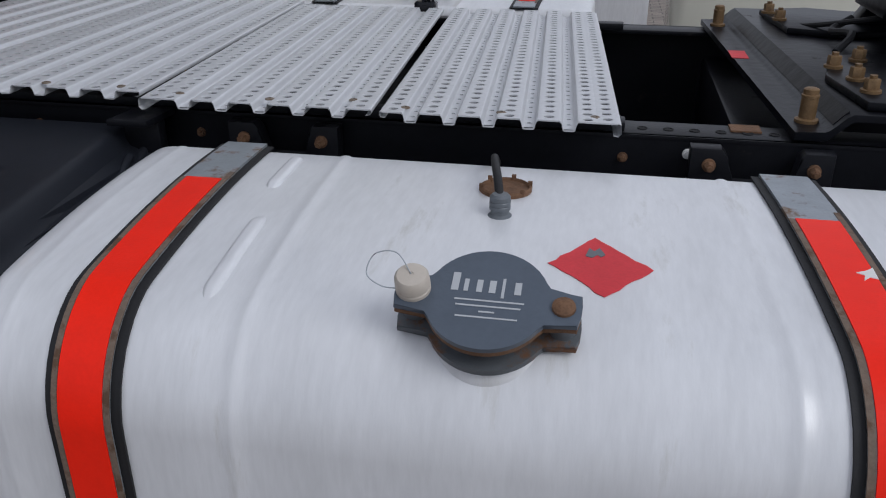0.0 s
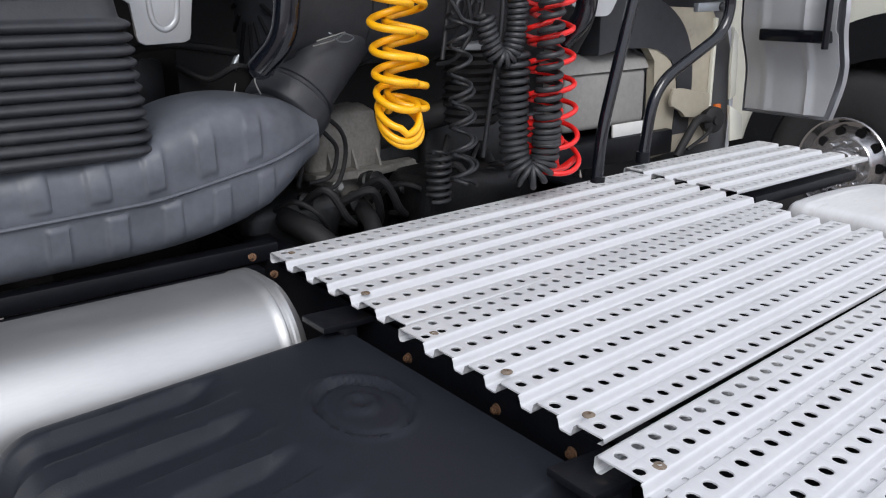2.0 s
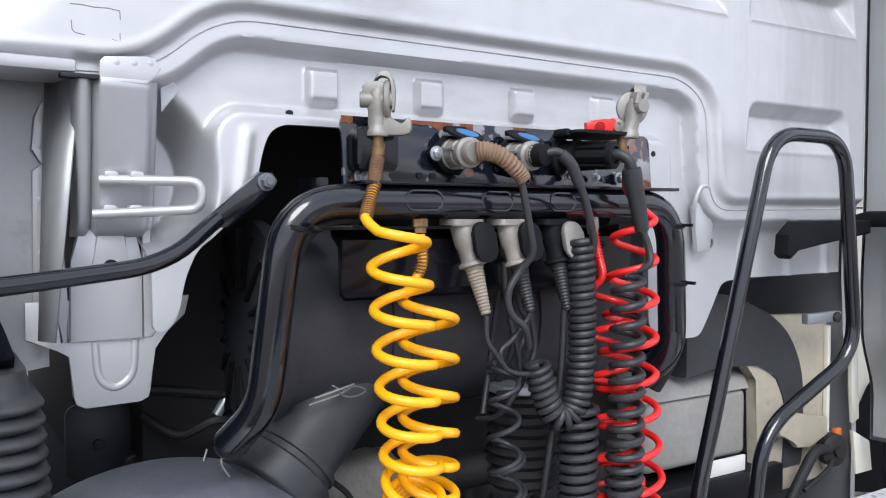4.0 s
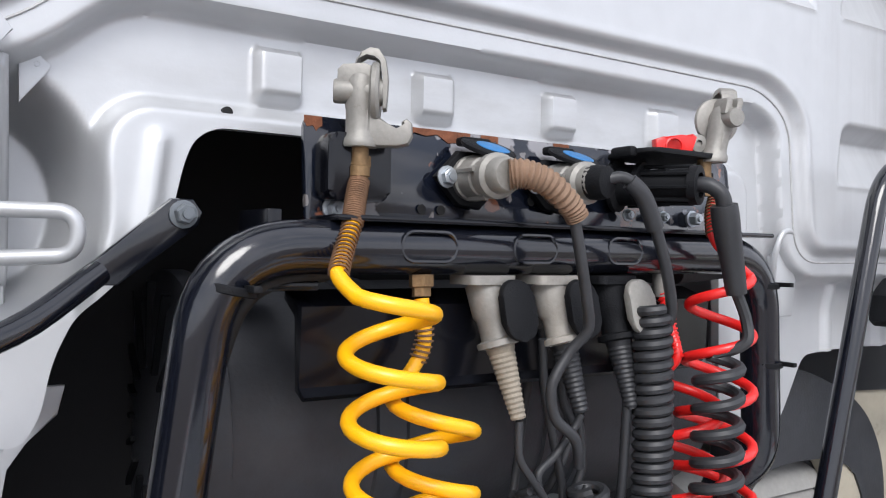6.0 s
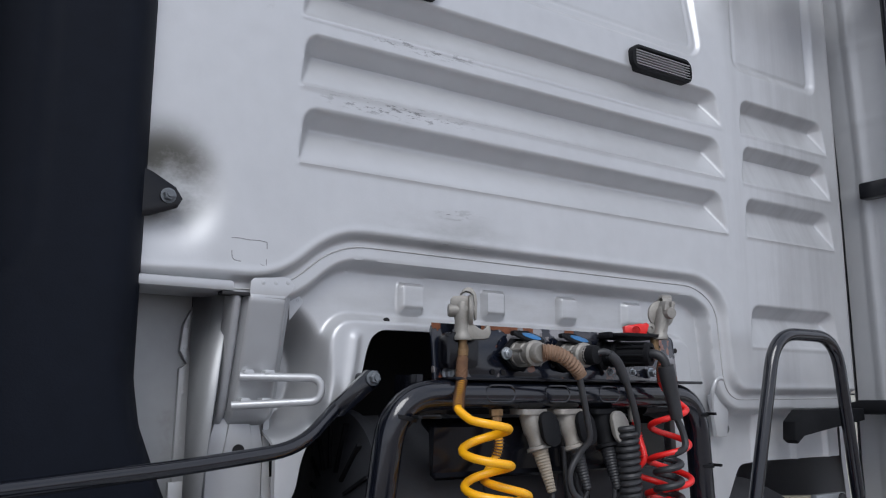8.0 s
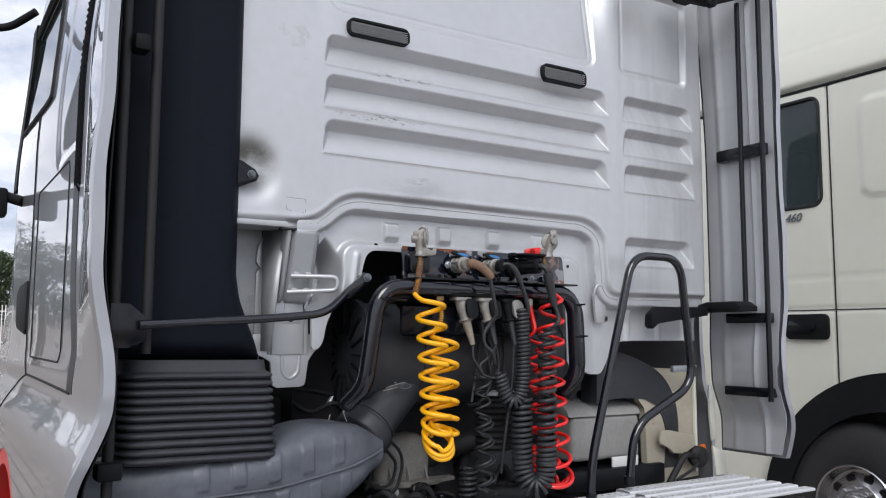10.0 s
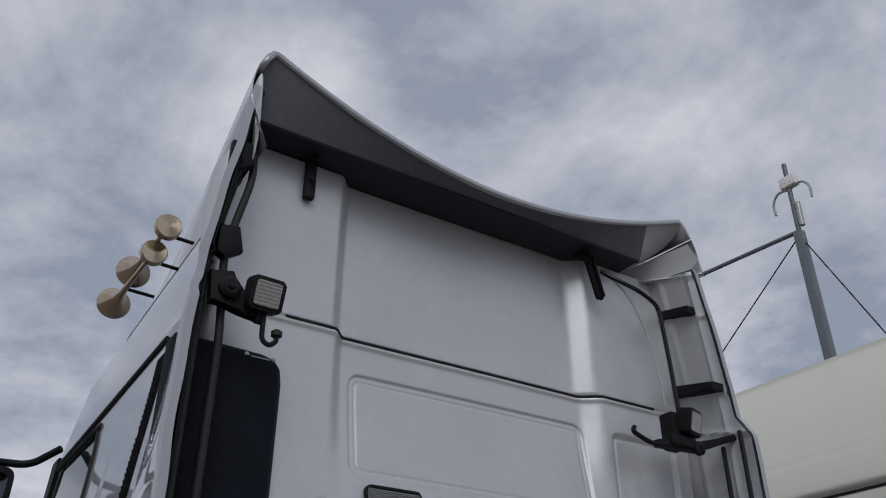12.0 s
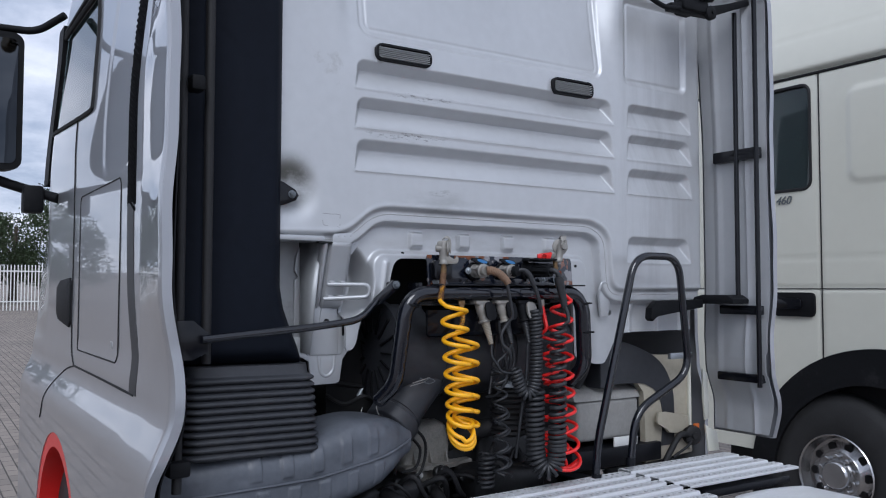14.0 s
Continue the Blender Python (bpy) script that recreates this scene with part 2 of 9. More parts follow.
def wall_paint():
    """Silver paint with scuffed bands; grime and painted dent shade round the side bracket."""
    m = material("rear_wall_paint", (0.52, 0.53, 0.545), 0.40, 0.42, 0.06, 0.06, 2.5, 0.03, 260, dirt=(0.36, 0.36, 0.36), dirt_at=0.70, dscale=2.6)
    n, l = m.node_tree.nodes, m.node_tree.links
    p = n["Principled BSDF"]
    base = p.inputs["Base Color"].links[0].from_socket
    co = n.new("ShaderNodeTexCoord")
    def blot(y, z, ry, rz):
        mp = n.new("ShaderNodeMapping")
        mp.vector_type = "TEXTURE"
        mp.inputs["Location"].default_value, mp.inputs["Scale"].default_value = (0.577, y, z), (5.0, ry, rz)
        l.new(co.outputs["Object"], mp.inputs[0])
        ln = n.new("ShaderNodeVectorMath"); ln.operation = "LENGTH"
        l.new(mp.outputs[0], ln.inputs[0])
        mr = n.new("ShaderNodeMapRange"); mr.interpolation_type = "SMOOTHSTEP"
        mr.inputs["From Min"].default_value, mr.inputs["From Max"].default_value = 1.0, 0.3
        l.new(ln.outputs["Value"], mr.inputs[0])
        return mr.outputs[0]
    def flecks(scale, lo, hi):
        mp = n.new("ShaderNodeMapping")
        mp.inputs["Scale"].default_value = scale
        l.new(co.outputs["Object"], mp.inputs[0])
        no = n.new("ShaderNodeTexNoise"); no.inputs["Scale"].default_value, no.inputs["Detail"].default_value = 1.0, 6
        no.inputs["Roughness"].default_value = 0.65
        l.new(mp.outputs[0], no.inputs["Vector"])
        mr = n.new("ShaderNodeMapRange")
        mr.inputs["From Min"].default_value, mr.inputs["From Max"].default_value = lo, hi
        l.new(no.outputs["Fac"], mr.inputs[0])
        return mr.outputs[0]
    def times(a, b, k=1.0):
        mu = n.new("ShaderNodeMath"); mu.operation = "MULTIPLY"
        l.new(a, mu.inputs[0]); l.new(b, mu.inputs[1])
        m2 = n.new("ShaderNodeMath"); m2.operation = "MULTIPLY"; m2.inputs[1].default_value = k
        l.new(mu.outputs[0], m2.inputs[0])
        return m2.outputs[0]
    fine = flecks((20, 34, 150), 0.54, 0.62)
    soft = flecks((6, 7, 22), 0.36, 0.66)
    # first layer: grime, plus the dent's shade ring put into the colour
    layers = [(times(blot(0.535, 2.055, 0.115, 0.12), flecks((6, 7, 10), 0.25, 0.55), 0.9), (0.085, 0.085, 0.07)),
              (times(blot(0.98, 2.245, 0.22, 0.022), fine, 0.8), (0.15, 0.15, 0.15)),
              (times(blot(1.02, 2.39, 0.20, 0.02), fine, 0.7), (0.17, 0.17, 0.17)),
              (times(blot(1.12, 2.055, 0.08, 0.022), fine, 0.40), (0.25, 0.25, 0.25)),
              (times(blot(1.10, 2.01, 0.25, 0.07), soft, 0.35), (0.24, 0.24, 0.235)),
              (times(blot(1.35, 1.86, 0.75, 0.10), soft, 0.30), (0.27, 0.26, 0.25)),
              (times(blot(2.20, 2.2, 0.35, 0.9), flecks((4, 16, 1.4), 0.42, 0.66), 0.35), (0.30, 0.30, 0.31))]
    for fac, col in layers:
        mx = n.new("ShaderNodeMix"); mx.data_type = "RGBA"
        l.new(fac, mx.inputs[0]); l.new(base, mx.inputs["A"])
        mx.inputs["B"].default_value = (*col, 1)
        base = mx.outputs["Result"]
    l.new(base, p.inputs["Base Color"])
    return m
WALL = wall_paint()
SCUFF = material("scuffed_paint", (0.22, 0.22, 0.225), 0.6, 0, 0, 0.3, 60)
SEALANT = material("painted_sealant", (0.40, 0.40, 0.40), 0.6, 0.1, 0, 0.3, 30, 0.3, 300)

GLASS = bpy.data.materials.new("tinted_glass")
GLASS.use_nodes = True
gp = GLASS.node_tree.nodes["Principled BSDF"]
gp.inputs["Base Color"].default_value = (0.10, 0.16, 0.16, 1)
gp.inputs["Roughness"].default_value = 0.03
gp.inputs["Transmission Weight"].default_value = 0.85
MIRROR = bpy.data.materials.new("mirror_glass")
MIRROR.use_nodes = True
mp_ = MIRROR.node_tree.nodes["Principled BSDF"]
mp_.inputs["Base Color"].default_value = (0.06, 0.066, 0.075, 1)
mp_.inputs["Metallic"].default_value, mp_.inputs["Roughness"].default_value = 1.0, 0.02

# ---- building helpers ----
def thing(name, base, label, category, group="", kind=""):
    e = new(name)
    e.empty_display_size = 0.05
    e.location = base
    return tagged(e, label, category, group, kind)

def finish(ob, parent):
    if parent is not None:
        ob.parent = parent
        ob.matrix_parent_inverse = Matrix.Translation(parent.location).inverted()
    return ob

def smooth_mesh(me, angle=38):
    me.polygons.foreach_set("use_smooth", [True] * len(me.polygons))
    me.set_sharp_from_angle(angle=radians(angle))

def part(name, bm, mat, parent=None, label="", angle=38):
    """One mesh object from a bmesh in world coordinates, under a thing or a part."""
    me = bpy.data.meshes.new(name)
    bmesh.ops.recalc_face_normals(bm, faces=bm.faces)
    bm.to_mesh(me)
    bm.free()
    me.materials.append(mat)
    smooth_mesh(me, angle)
    ob = new(name, me)
    if label:
        tagged(ob, label)
    return finish(ob, parent)

def raw_part(name, verts, faces, mat, parent=None, label="", angle=38):
    me = bpy.data.meshes.new(name)
    me.from_pydata([tuple(v) for v in verts], [], faces)
    me.materials.append(mat)
    me.validate()
    smooth_mesh(me, angle)
    ob = new(name, me)
    if label:
        tagged(ob, label)
    return finish(ob, parent)

def box(bm, x0, x1, y0, y1, z0, z1, bevel=0.0, seg=2, turn=None):
    m = Matrix.Translation(((x0 + x1) / 2, (y0 + y1) / 2, (z0 + z1) / 2))
    if turn is not None:
        m = m @ turn
    m = m @ Matrix.Diagonal((abs(x1 - x0), abs(y1 - y0), abs(z1 - z0), 1))
    r = bmesh.ops.create_cube(bm, size=1, matrix=m)
    if bevel > 0:
        es = list({e for v in r["verts"] for e in v.link_edges})
        bmesh.ops.bevel(bm, geom=es, offset=bevel, segments=seg, affect="EDGES", profile=0.5)
    return bm

def axes(d):
    d = Vector(d).normalized()
    a = d.orthogonal().normalized()
    return a, d.cross(a)

def cyl(bm, p, q, r, r2=None, seg=20, bevel=0.0):
    p, q = Vector(p), Vector(q)
    r2 = r if r2 is None else r2
    prof = [(r, 0), (r2, (q - p).length)]
    if bevel > 0:
        L = (q - p).length
        prof = [(r - bevel, 0), (r, bevel), (r2, L - bevel), (r2 - bevel, L)]
    lathe(bm, p, q - p, prof, seg)
    return bm

def lathe(bm, p, d, prof, seg=24, caps=True, phase=0.0):
    """prof: rows of radius and distance along d from p."""
    p, d = Vector(p), Vector(d).normalized()
    a, b = axes(d)
    rings = []
    for r, h in prof:
        rings.append([bm.verts.new(p + d * h + (a * math.cos(t) + b * math.sin(t)) * max(r, 1e-5)) for t in [phase + 2 * math.pi * k / seg for k in range(seg)]])
    for i in range(len(rings) - 1):
        for k in range(seg):
            bm.faces.new((rings[i][k], rings[i][(k + 1) % seg], rings[i + 1][(k + 1) % seg], rings[i + 1][k]))
    if caps:
        bm.faces.new(rings[0][::-1])
        bm.faces.new(rings[-1])
    return bm

def tube(bm, pts, r, seg=12, caps=True, radii=None):
    """A round bar along points, with no twist."""
    pts = [Vector(p) for p in pts]
    a = None
    rings = []
    for i, p in enumerate(pts):
        d = (pts[min(i + 1, len(pts) - 1)] - pts[max(i - 1, 0)]).normalized()
        a = axes(d)[0] if a is None else (a - d * a.dot(d)).normalized()
        b = d.cross(a)
        rr = radii[i] if radii else r
        rings.append([bm.verts.new(p + (a * math.cos(t) + b * math.sin(t)) * rr) for t in [2 * math.pi * k / seg for k in range(seg)]])
    for i in range(len(rings) - 1):
        for k in range(seg):
            bm.faces.new((rings[i][k], rings[i][(k + 1) % seg], rings[i + 1][(k + 1) % seg], rings[i + 1][k]))
    if caps:
        bm.faces.new(rings[0][::-1])
        bm.faces.new(rings[-1])
    return bm

def curve(pts, n=8, closed=False):
    """Points of a smooth curve through the points given."""
    P = [Vector(p) for p in pts]
    out = []
    m = len(P)
    for i in range(m if closed else m - 1):
        if closed:
            p0, p1, p2, p3 = P[i - 1], P[i], P[(i + 1) % m], P[(i + 2) % m]
        else:
            p0, p1, p2, p3 = P[max(i - 1, 0)], P[i], P[i + 1], P[min(i + 2, m - 1)]
        for k in range(n):
            t = k / n
            out.append(0.5 * ((2 * p1) + (p2 - p0) * t + (2 * p0 - 5 * p1 + 4 * p2 - p3) * t * t + (3 * p1 - p0 - 3 * p2 + p3) * t ** 3))
    if not closed:
        out.append(P[-1])
    return out

def bend(pts, r, n=6):
    """A polyline with its corners rounded."""
    P = [Vector(p) for p in pts]
    out = [P[0]]
    for i in range(1, len(P) - 1):
        u, v = (P[i - 1] - P[i]), (P[i + 1] - P[i])
        d = min(r, u.length * 0.49, v.length * 0.49)
        s, e = P[i] + u.normalized() * d, P[i] + v.normalized() * d
        for k in range(n + 1):
            t = k / n
            out.append(s * (1 - t) ** 2 + P[i] * 2 * t * (1 - t) + e * t * t)
    out.append(P[-1])
    return out

def prism(bm, outline, axis, lo, hi, bevel=0.0):
    """An outline in two axes pushed along the third: axis 0 = x (outline y, z), 1 = y (x, z), 2 = z (x, y)."""
    def at(u, v, w):
        return ((w, u, v), (u, w, v), (u, v, w))[axis]
    a = [bm.verts.new(at(u, v, lo)) for u, v in outline]
    b = [bm.verts.new(at(u, v, hi)) for u, v in outline]
    n = len(a)
    fs = [bm.faces.new(a[::-1]), bm.faces.new(b)]
    for i in range(n):
        fs.append(bm.faces.new((a[i], a[(i + 1) % n], b[(i + 1) % n], b[i])))
    if bevel > 0:
        es = list({e for f in fs[:2] for e in f.edges})
        bmesh.ops.bevel(bm, geom=es, offset=bevel, segments=2, affect="EDGES", profile=0.5)
    return bm

def round_rect(u0, u1, v0, v1, r, n=5):
    out = []
    for cu, cv, a0 in ((u1 - r, v1 - r, 0), (u0 + r, v1 - r, 90), (u0 + r, v0 + r, 180), (u1 - r, v0 + r, 270)):
        for k in range(n + 1):
            t = radians(a0 + 90 * k / n)
            out.append((cu + r * math.cos(t), cv + r * math.sin(t)))
    return out

def step(a, b, x):
    t = np.clip((x - a) / (b - a), 0, 1)
    return t * t * (3 - 2 * t)

def poly_distance(u, v, poly):
    """Signed distance to an outline: negative inside."""
    d = np.full(u.shape, 1e9)
    inside = np.zeros(u.shape, bool)
    n = len(poly)
    for i in range(n):
        (x0, y0), (x1, y1) = poly[i], poly[(i + 1) % n]
        ex, ey = x1 - x0, y1 - y0
        t = np.clip(((u - x0) * ex + (v - y0) * ey) / (ex * ex + ey * ey + 1e-12), 0, 1)
        d = np.minimum(d, np.hypot(u - x0 - t * ex, v - y0 - t * ey))
        if abs(ey) > 1e-9:
            c = ((y0 > v) != (y1 > v)) & (u < ex * (v - y0) / ey + x0)
            inside ^= c
    return np.where(inside, -d, d)

def round_box(u, v, u0, u1, v0, v1, r):
    qx = np.abs(u - (u0 + u1) / 2) - (u1 - u0) / 2 + r
    qy = np.abs(v - (v0 + v1) / 2) - (v1 - v0) / 2 + r
    return np.hypot(np.maximum(qx, 0), np.maximum(qy, 0)) + np.minimum(np.maximum(qx, qy), 0) - r

def pressed_sheet(name, u0, u1, v0, v1, cell, depth, place, mat, parent, keep=None, back=0.012, label=""):
    """A pressed sheet: depth(u, v) gives its relief, place(u, v, w) its points, keep(u, v) > 0 where there is metal."""
    nu, nv = int((u1 - u0) / cell) + 1, int((v1 - v0) / cell) + 1
    U, V = np.meshgrid(np.linspace(u0, u1, nu), np.linspace(v0, v1, nv), indexing="ij")
    on = np.ones(U.shape, bool)
    if keep is not None:
        k = keep(U, V)
        e = 1e-4
        gu, gv = (keep(U + e, V) - k) / e, (keep(U, V + e) - k) / e
        g = np.maximum(np.hypot(gu, gv), 1e-6)
        near = np.abs(k) < cell * 0.62
        U = np.where(near, U - k * gu / g ** 2, U)
        V = np.where(near, V - k * gv / g ** 2, V)
        on = (k > 0) | near
        k2 = np.where(near, 0, k)
    W = depth(U, V)
    pts = np.stack(place(U, V, W), -1).reshape(-1, 3)
    idx = np.arange(nu * nv).reshape(nu, nv)
    q = np.stack([idx[:-1, :-1], idx[1:, :-1], idx[1:, 1:], idx[:-1, 1:]], -1).reshape(-1, 4)
    if keep is not None:
        ok = on.reshape(-1)[q].all(1)
        mid = k2.reshape(-1)[q].max(1) > 0
        tri = q[(on.reshape(-1)[q].sum(1) == 3) & mid]
        keep3 = [[int(v) for v in f if on.reshape(-1)[v]] for f in tri]
        q = q[ok & mid]
    else:
        keep3 = []
    # the sheet's own thickness: a rim pushed back along its free edges
    edges = {}
    for f in q.tolist() + keep3:
        for i in range(len(f)):
            a, b = f[i], f[(i + 1) % len(f)]
            if (b, a) in edges:
                del edges[(b, a)]
            else:
                edges[(a, b)] = 1
    rim = sorted({v for e in edges for v in e})
    Wb = (W - back).reshape(-1)
    ub, vb = U.reshape(-1), V.reshape(-1)
    bp = np.stack(place(ub[rim], vb[rim], Wb[rim]), -1)
    at = {v: len(pts) + i for i, v in enumerate(rim)}
    faces = q.tolist() + keep3 + [[b, a, at[a], at[b]] for a, b in edges]
    allp = np.concatenate([pts, bp])
    used = np.unique(np.array([v for f in faces for v in f]))
    remap = np.full(len(allp), -1)
    remap[used] = np.arange(len(used))
    return raw_part(name, allp[used].tolist(), [[int(remap[v]) for v in f] for f in faces], mat, parent, label, angle=50)

def bolt(name, p, d, r, parent, mat, length=0.012, washer=True):
    """A hexagon head with its washer."""
    bm = bmesh.new()
    p, d = Vector(p), Vector(d).normalized()
    if washer:
        lathe(bm, p, d, [(r * 1.35, 0), (r * 1.35, length * 0.22), (r * 1.1, length * 0.26)], 16)
    lathe(bm, p + d * length * 0.2, d, [(r, 0), (r, length * 0.75), (r * 0.85, length * 0.85)], 6)
    lathe(bm, p + d * length * 0.8, d, [(r * 0.5, 0), (r * 0.5, length * 0.5)], 10)
    return part(name, bm, mat, parent)

YC = 1.36
# ---- ground and distance ----
def paver_material():
    m = bpy.data.materials.new("yard_pavers")
    m.use_nodes = True
    n, l = m.node_tree.nodes, m.node_tree.links
    p = n["Principled BSDF"]
    p.inputs["Roughness"].default_value = 0.85
    co = n.new("ShaderNodeTexCoord")
    br = n.new("ShaderNodeTexBrick")
    br.inputs["Scale"].default_value = 1.0
    br.inputs["Brick Width"].default_value, br.inputs["Row Height"].default_value, br.inputs["Mortar Size"].default_value = 0.21, 0.105, 0.006
    br.inputs["Color1"].default_value, br.inputs["Color2"].default_value, br.inputs["Mortar"].default_value = (0.27, 0.235, 0.205, 1), (0.20, 0.175, 0.155, 1), (0.07, 0.062, 0.055, 1)
    l.new(co.outputs["Object"], br.inputs["Vector"])
    no = n.new("ShaderNodeTexNoise"); no.inputs["Scale"].default_value, no.inputs["Detail"].default_value = 0.7, 8
    l.new(co.outputs["Object"], no.inputs["Vector"])
    mx = n.new("ShaderNodeMix"); mx.data_type = "RGBA"; mx.blend_type = "MULTIPLY"; mx.inputs[0].default_value = 0.7
    rp = n.new("ShaderNodeValToRGB")
    rp.color_ramp.elements[0].color, rp.color_ramp.elements[1].color = (0.55, 0.55, 0.55, 1), (1.25, 1.2, 1.15, 1)
    l.new(no.outputs["Fac"], rp.inputs[0])
    l.new(br.outputs["Color"], mx.inputs["A"]); l.new(rp.outputs[0], mx.inputs["B"])
    l.new(mx.outputs["Result"], p.inputs["Base Color"])
    bp = n.new("ShaderNodeBump"); bp.inputs["Strength"].default_value, bp.inputs["Distance"].default_value = 0.8, 0.006
    bp.invert = True
    l.new(br.outputs["Fac"], bp.inputs["Height"]); l.new(bp.outputs[0], p.inputs["Normal"])
    return m

PAVERS = paver_material()
bm = bmesh.new()
bmesh.ops.create_grid(bm, x_segments=8, y_segments=8, size=600)
SLOPE = -0.021
def ground_z(x):
    return SLOPE * x
for v in bm.verts:
    v.co.z = ground_z(v.co.x)
ground = part("ground", bm, PAVERS)
tagged(ground, "worn grey-brown block paving of the truck yard", "ground", kind="structure")

# ---- the cab ----
cab = thing("truck_cab", (0, YC, 0), "silver high-roof truck cab with pressed steel rear wall", "truck cab")

GROOVES = [(2.395, 2.492), (2.258, 2.362), (2.112, 2.218)]

ARCH = [(p.y, p.z) for p in bend([(0, 0.18, 1.880), (0, 0.745, 1.892), (0, 0.855, 1.987), (0, 1.850, 1.982), (0, 1.930, 1.935), (0, 1.950, 1.705), (0, 2.54, 1.710)], 0.060, 8)]

def arch_distance(y, z):
    return poly_distance(y, z, [(-0.5, ARCH[0][1])] + ARCH + [(3.2, ARCH[-1][1]), (3.2, 0.2), (-0.5, 0.2)])

def louvre(y, z, y0, y1, z0, z1, d):
    """A pressed louvre: a crisp steep overhang above, a long slope below, short rounded ends."""
    h = z1 - z0
    top = (z1 - z) / (0.27 * h)
    low = (z - z0) / (0.70 * h)
    near = (y - y0 + (z1 - z) * 0.10) / 0.026
    far = (y1 - y + (z1 - z) * 0.22) / 0.030
    k = 1 - np.sqrt(np.maximum(1 - top, 0) ** 2 + np.maximum(1 - near, 0) ** 2 + np.maximum(1 - far, 0) ** 2)
    k = np.clip(k, 0, 1)
    p = 0.5 * (k + low - np.sqrt((k - low) ** 2 + 0.003))
    on = step(-0.15, 0.10, np.minimum(near, far))
    lip = np.exp(-((low + 0.02) / 0.05) ** 2) * 0.0022 * on
    return d * np.clip(p, 0, 1) - lip

def wall_relief(y, z):
    x = np.full(y.shape, 0.577)
    roof = step(3.100, 3.122, z)
    x = x - 0.030 * roof - 0.016 * np.exp(-((z - 3.112) / 0.009) ** 2) + 0.008 * np.exp(-((z - 3.088) / 0.012) ** 2)
    mid = step(0.690, 0.760, y) * (1 - step(1.885, 2.005, y))
    x = x - 0.062 * mid * step(2.42, 3.02, z)
    for z0, z1 in GROOVES:
        x = x - louvre(y, z, 0.780, 1.945, z0, z1, 0.040)
        x = x - louvre(y, z, 2.050, 2.415, z0, z1, 0.032)
    x = x - louvre(y, z, 2.045, 2.405, 1.825, 1.932, 0.034)
    a = round_box(y, z, 0.795, 1.905, 2.585, 2.965, 0.045)
    x = x - 0.007 * step(0.012, -0.010, a) - 0.004 * np.exp(-(a / 0.006) ** 2) - 0.003 * np.exp(-((a + 0.022) / 0.005) ** 2)
    a = round_box(y, z, 2.030, 2.400, 2.578, 2.945, 0.035)
    x = x - 0.012 * step(0.010, -0.014, a) - 0.003 * np.exp(-((a + 0.018) / 0.005) ** 2)
    # dished seat of the side bracket
    rr = np.hypot((y - 0.545) / 0.080, (z - 2.02) / 0.085)
    x = x - 0.016 * np.exp(-rr ** 4)
    # rolled outer corners
    x = x - 0.07 * step(2.455, 2.560, y) ** 2 - 0.07 * step(0.265, 0.160, y) ** 2
    # the pressed arch and the recess below it
    d = arch_distance(y, z)
    x = x + 0.0015 * np.exp(-((d - 0.015) / 0.006) ** 2) - 0.016 * step(0.010, -0.005, d)
    x = x - 0.036 * step(-0.038, -0.056, d)
    shelf = (1 - step(1.60, 1.66, z)) * step(1.86, 1.93, y)
    x = x - 0.010 * shelf
    for k in range(4):
        y0 = 1.008 + 0.2045 * k
        w = step(y0, y0 + 0.008, y) * (1 - step(y0 + 0.052, y0 + 0.060, y))
        x = x + 0.016 * w * step(1.852, 1.868, z) * (1 - step(1.908, 1.918, z))
    x = x - 0.095 * step(1.0, 0.60, np.hypot((y - 0.760) / 0.104, (z - 1.735) / 0.135)) * (y > 0.70)
    # the raised frame round the opening
    a = round_box(y, z, 0.848, 1.842, 1.0, 1.848, 0.055)
    slant = a - (1.85 - z) * 0.06 * (y < 1.36)
    fr = step(0.004, -0.018, slant)
    x = x + 0.026 * fr
    b = np.exp(-(((y - 0.905 + (1.80 - z) * 0.12) / 0.010) ** 2)) * step(1.68, 1.70, z) * (1 - step(1.80, 1.82, z))
    x = x + 0.007 * b
    # upright ribs of the lower right field
    for y0 in (2.10, 2.27, 2.42):
        x = x + 0.010 * np.exp(-((y - y0) / 0.012) ** 4) * (1 - step(1.64, 1.67, z)) * (y > 1.9)
    x = x + 0.0015 * np.sin(y * 5.1 + z * 2.3) * np.sin(z * 4.3 + 1)
    return x

OPENING = [(0.0, 1.872), (0.655, 1.872), (0.700, 1.867), (0.750, 1.865), (0.764, 1.840), (0.768, 1.505), (0.790, 1.505), (0.806, 1.53), (0.816, 1.585), (0.838, 1.632), (0.880, 1.672),
           (0.916, 1.715), (0.930, 1.780), (0.940, 1.806), (0.962, 1.820), (1.732, 1.822), (1.750, 1.806), (1.757, 1.730), (1.765, 1.455), (1.777, 1.437),
           (1.872, 1.419), (1.903, 1.406), (1.961, 1.406), (1.985, 1.442), (2.034, 1.527), (2.112, 1.533), (2.7, 1.535), (2.7, 0.9), (0.0, 0.9)]

OPENING = [(p.x, p.y) for p in bend([(a, b, 0) for a, b in OPENING], 0.02, 4)]

def wall_keep(y, z):
    k = poly_distance(y, z, OPENING)
    k = np.minimum(k, np.hypot(y - 1.99, z - 1.615) - 0.011)
    k = np.minimum(k, -round_box(y, z, 0.185, 2.537, 0.5, 3.80, 0.16))
    return k

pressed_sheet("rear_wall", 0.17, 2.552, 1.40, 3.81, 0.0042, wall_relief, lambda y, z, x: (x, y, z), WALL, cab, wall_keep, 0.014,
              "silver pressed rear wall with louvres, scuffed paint")

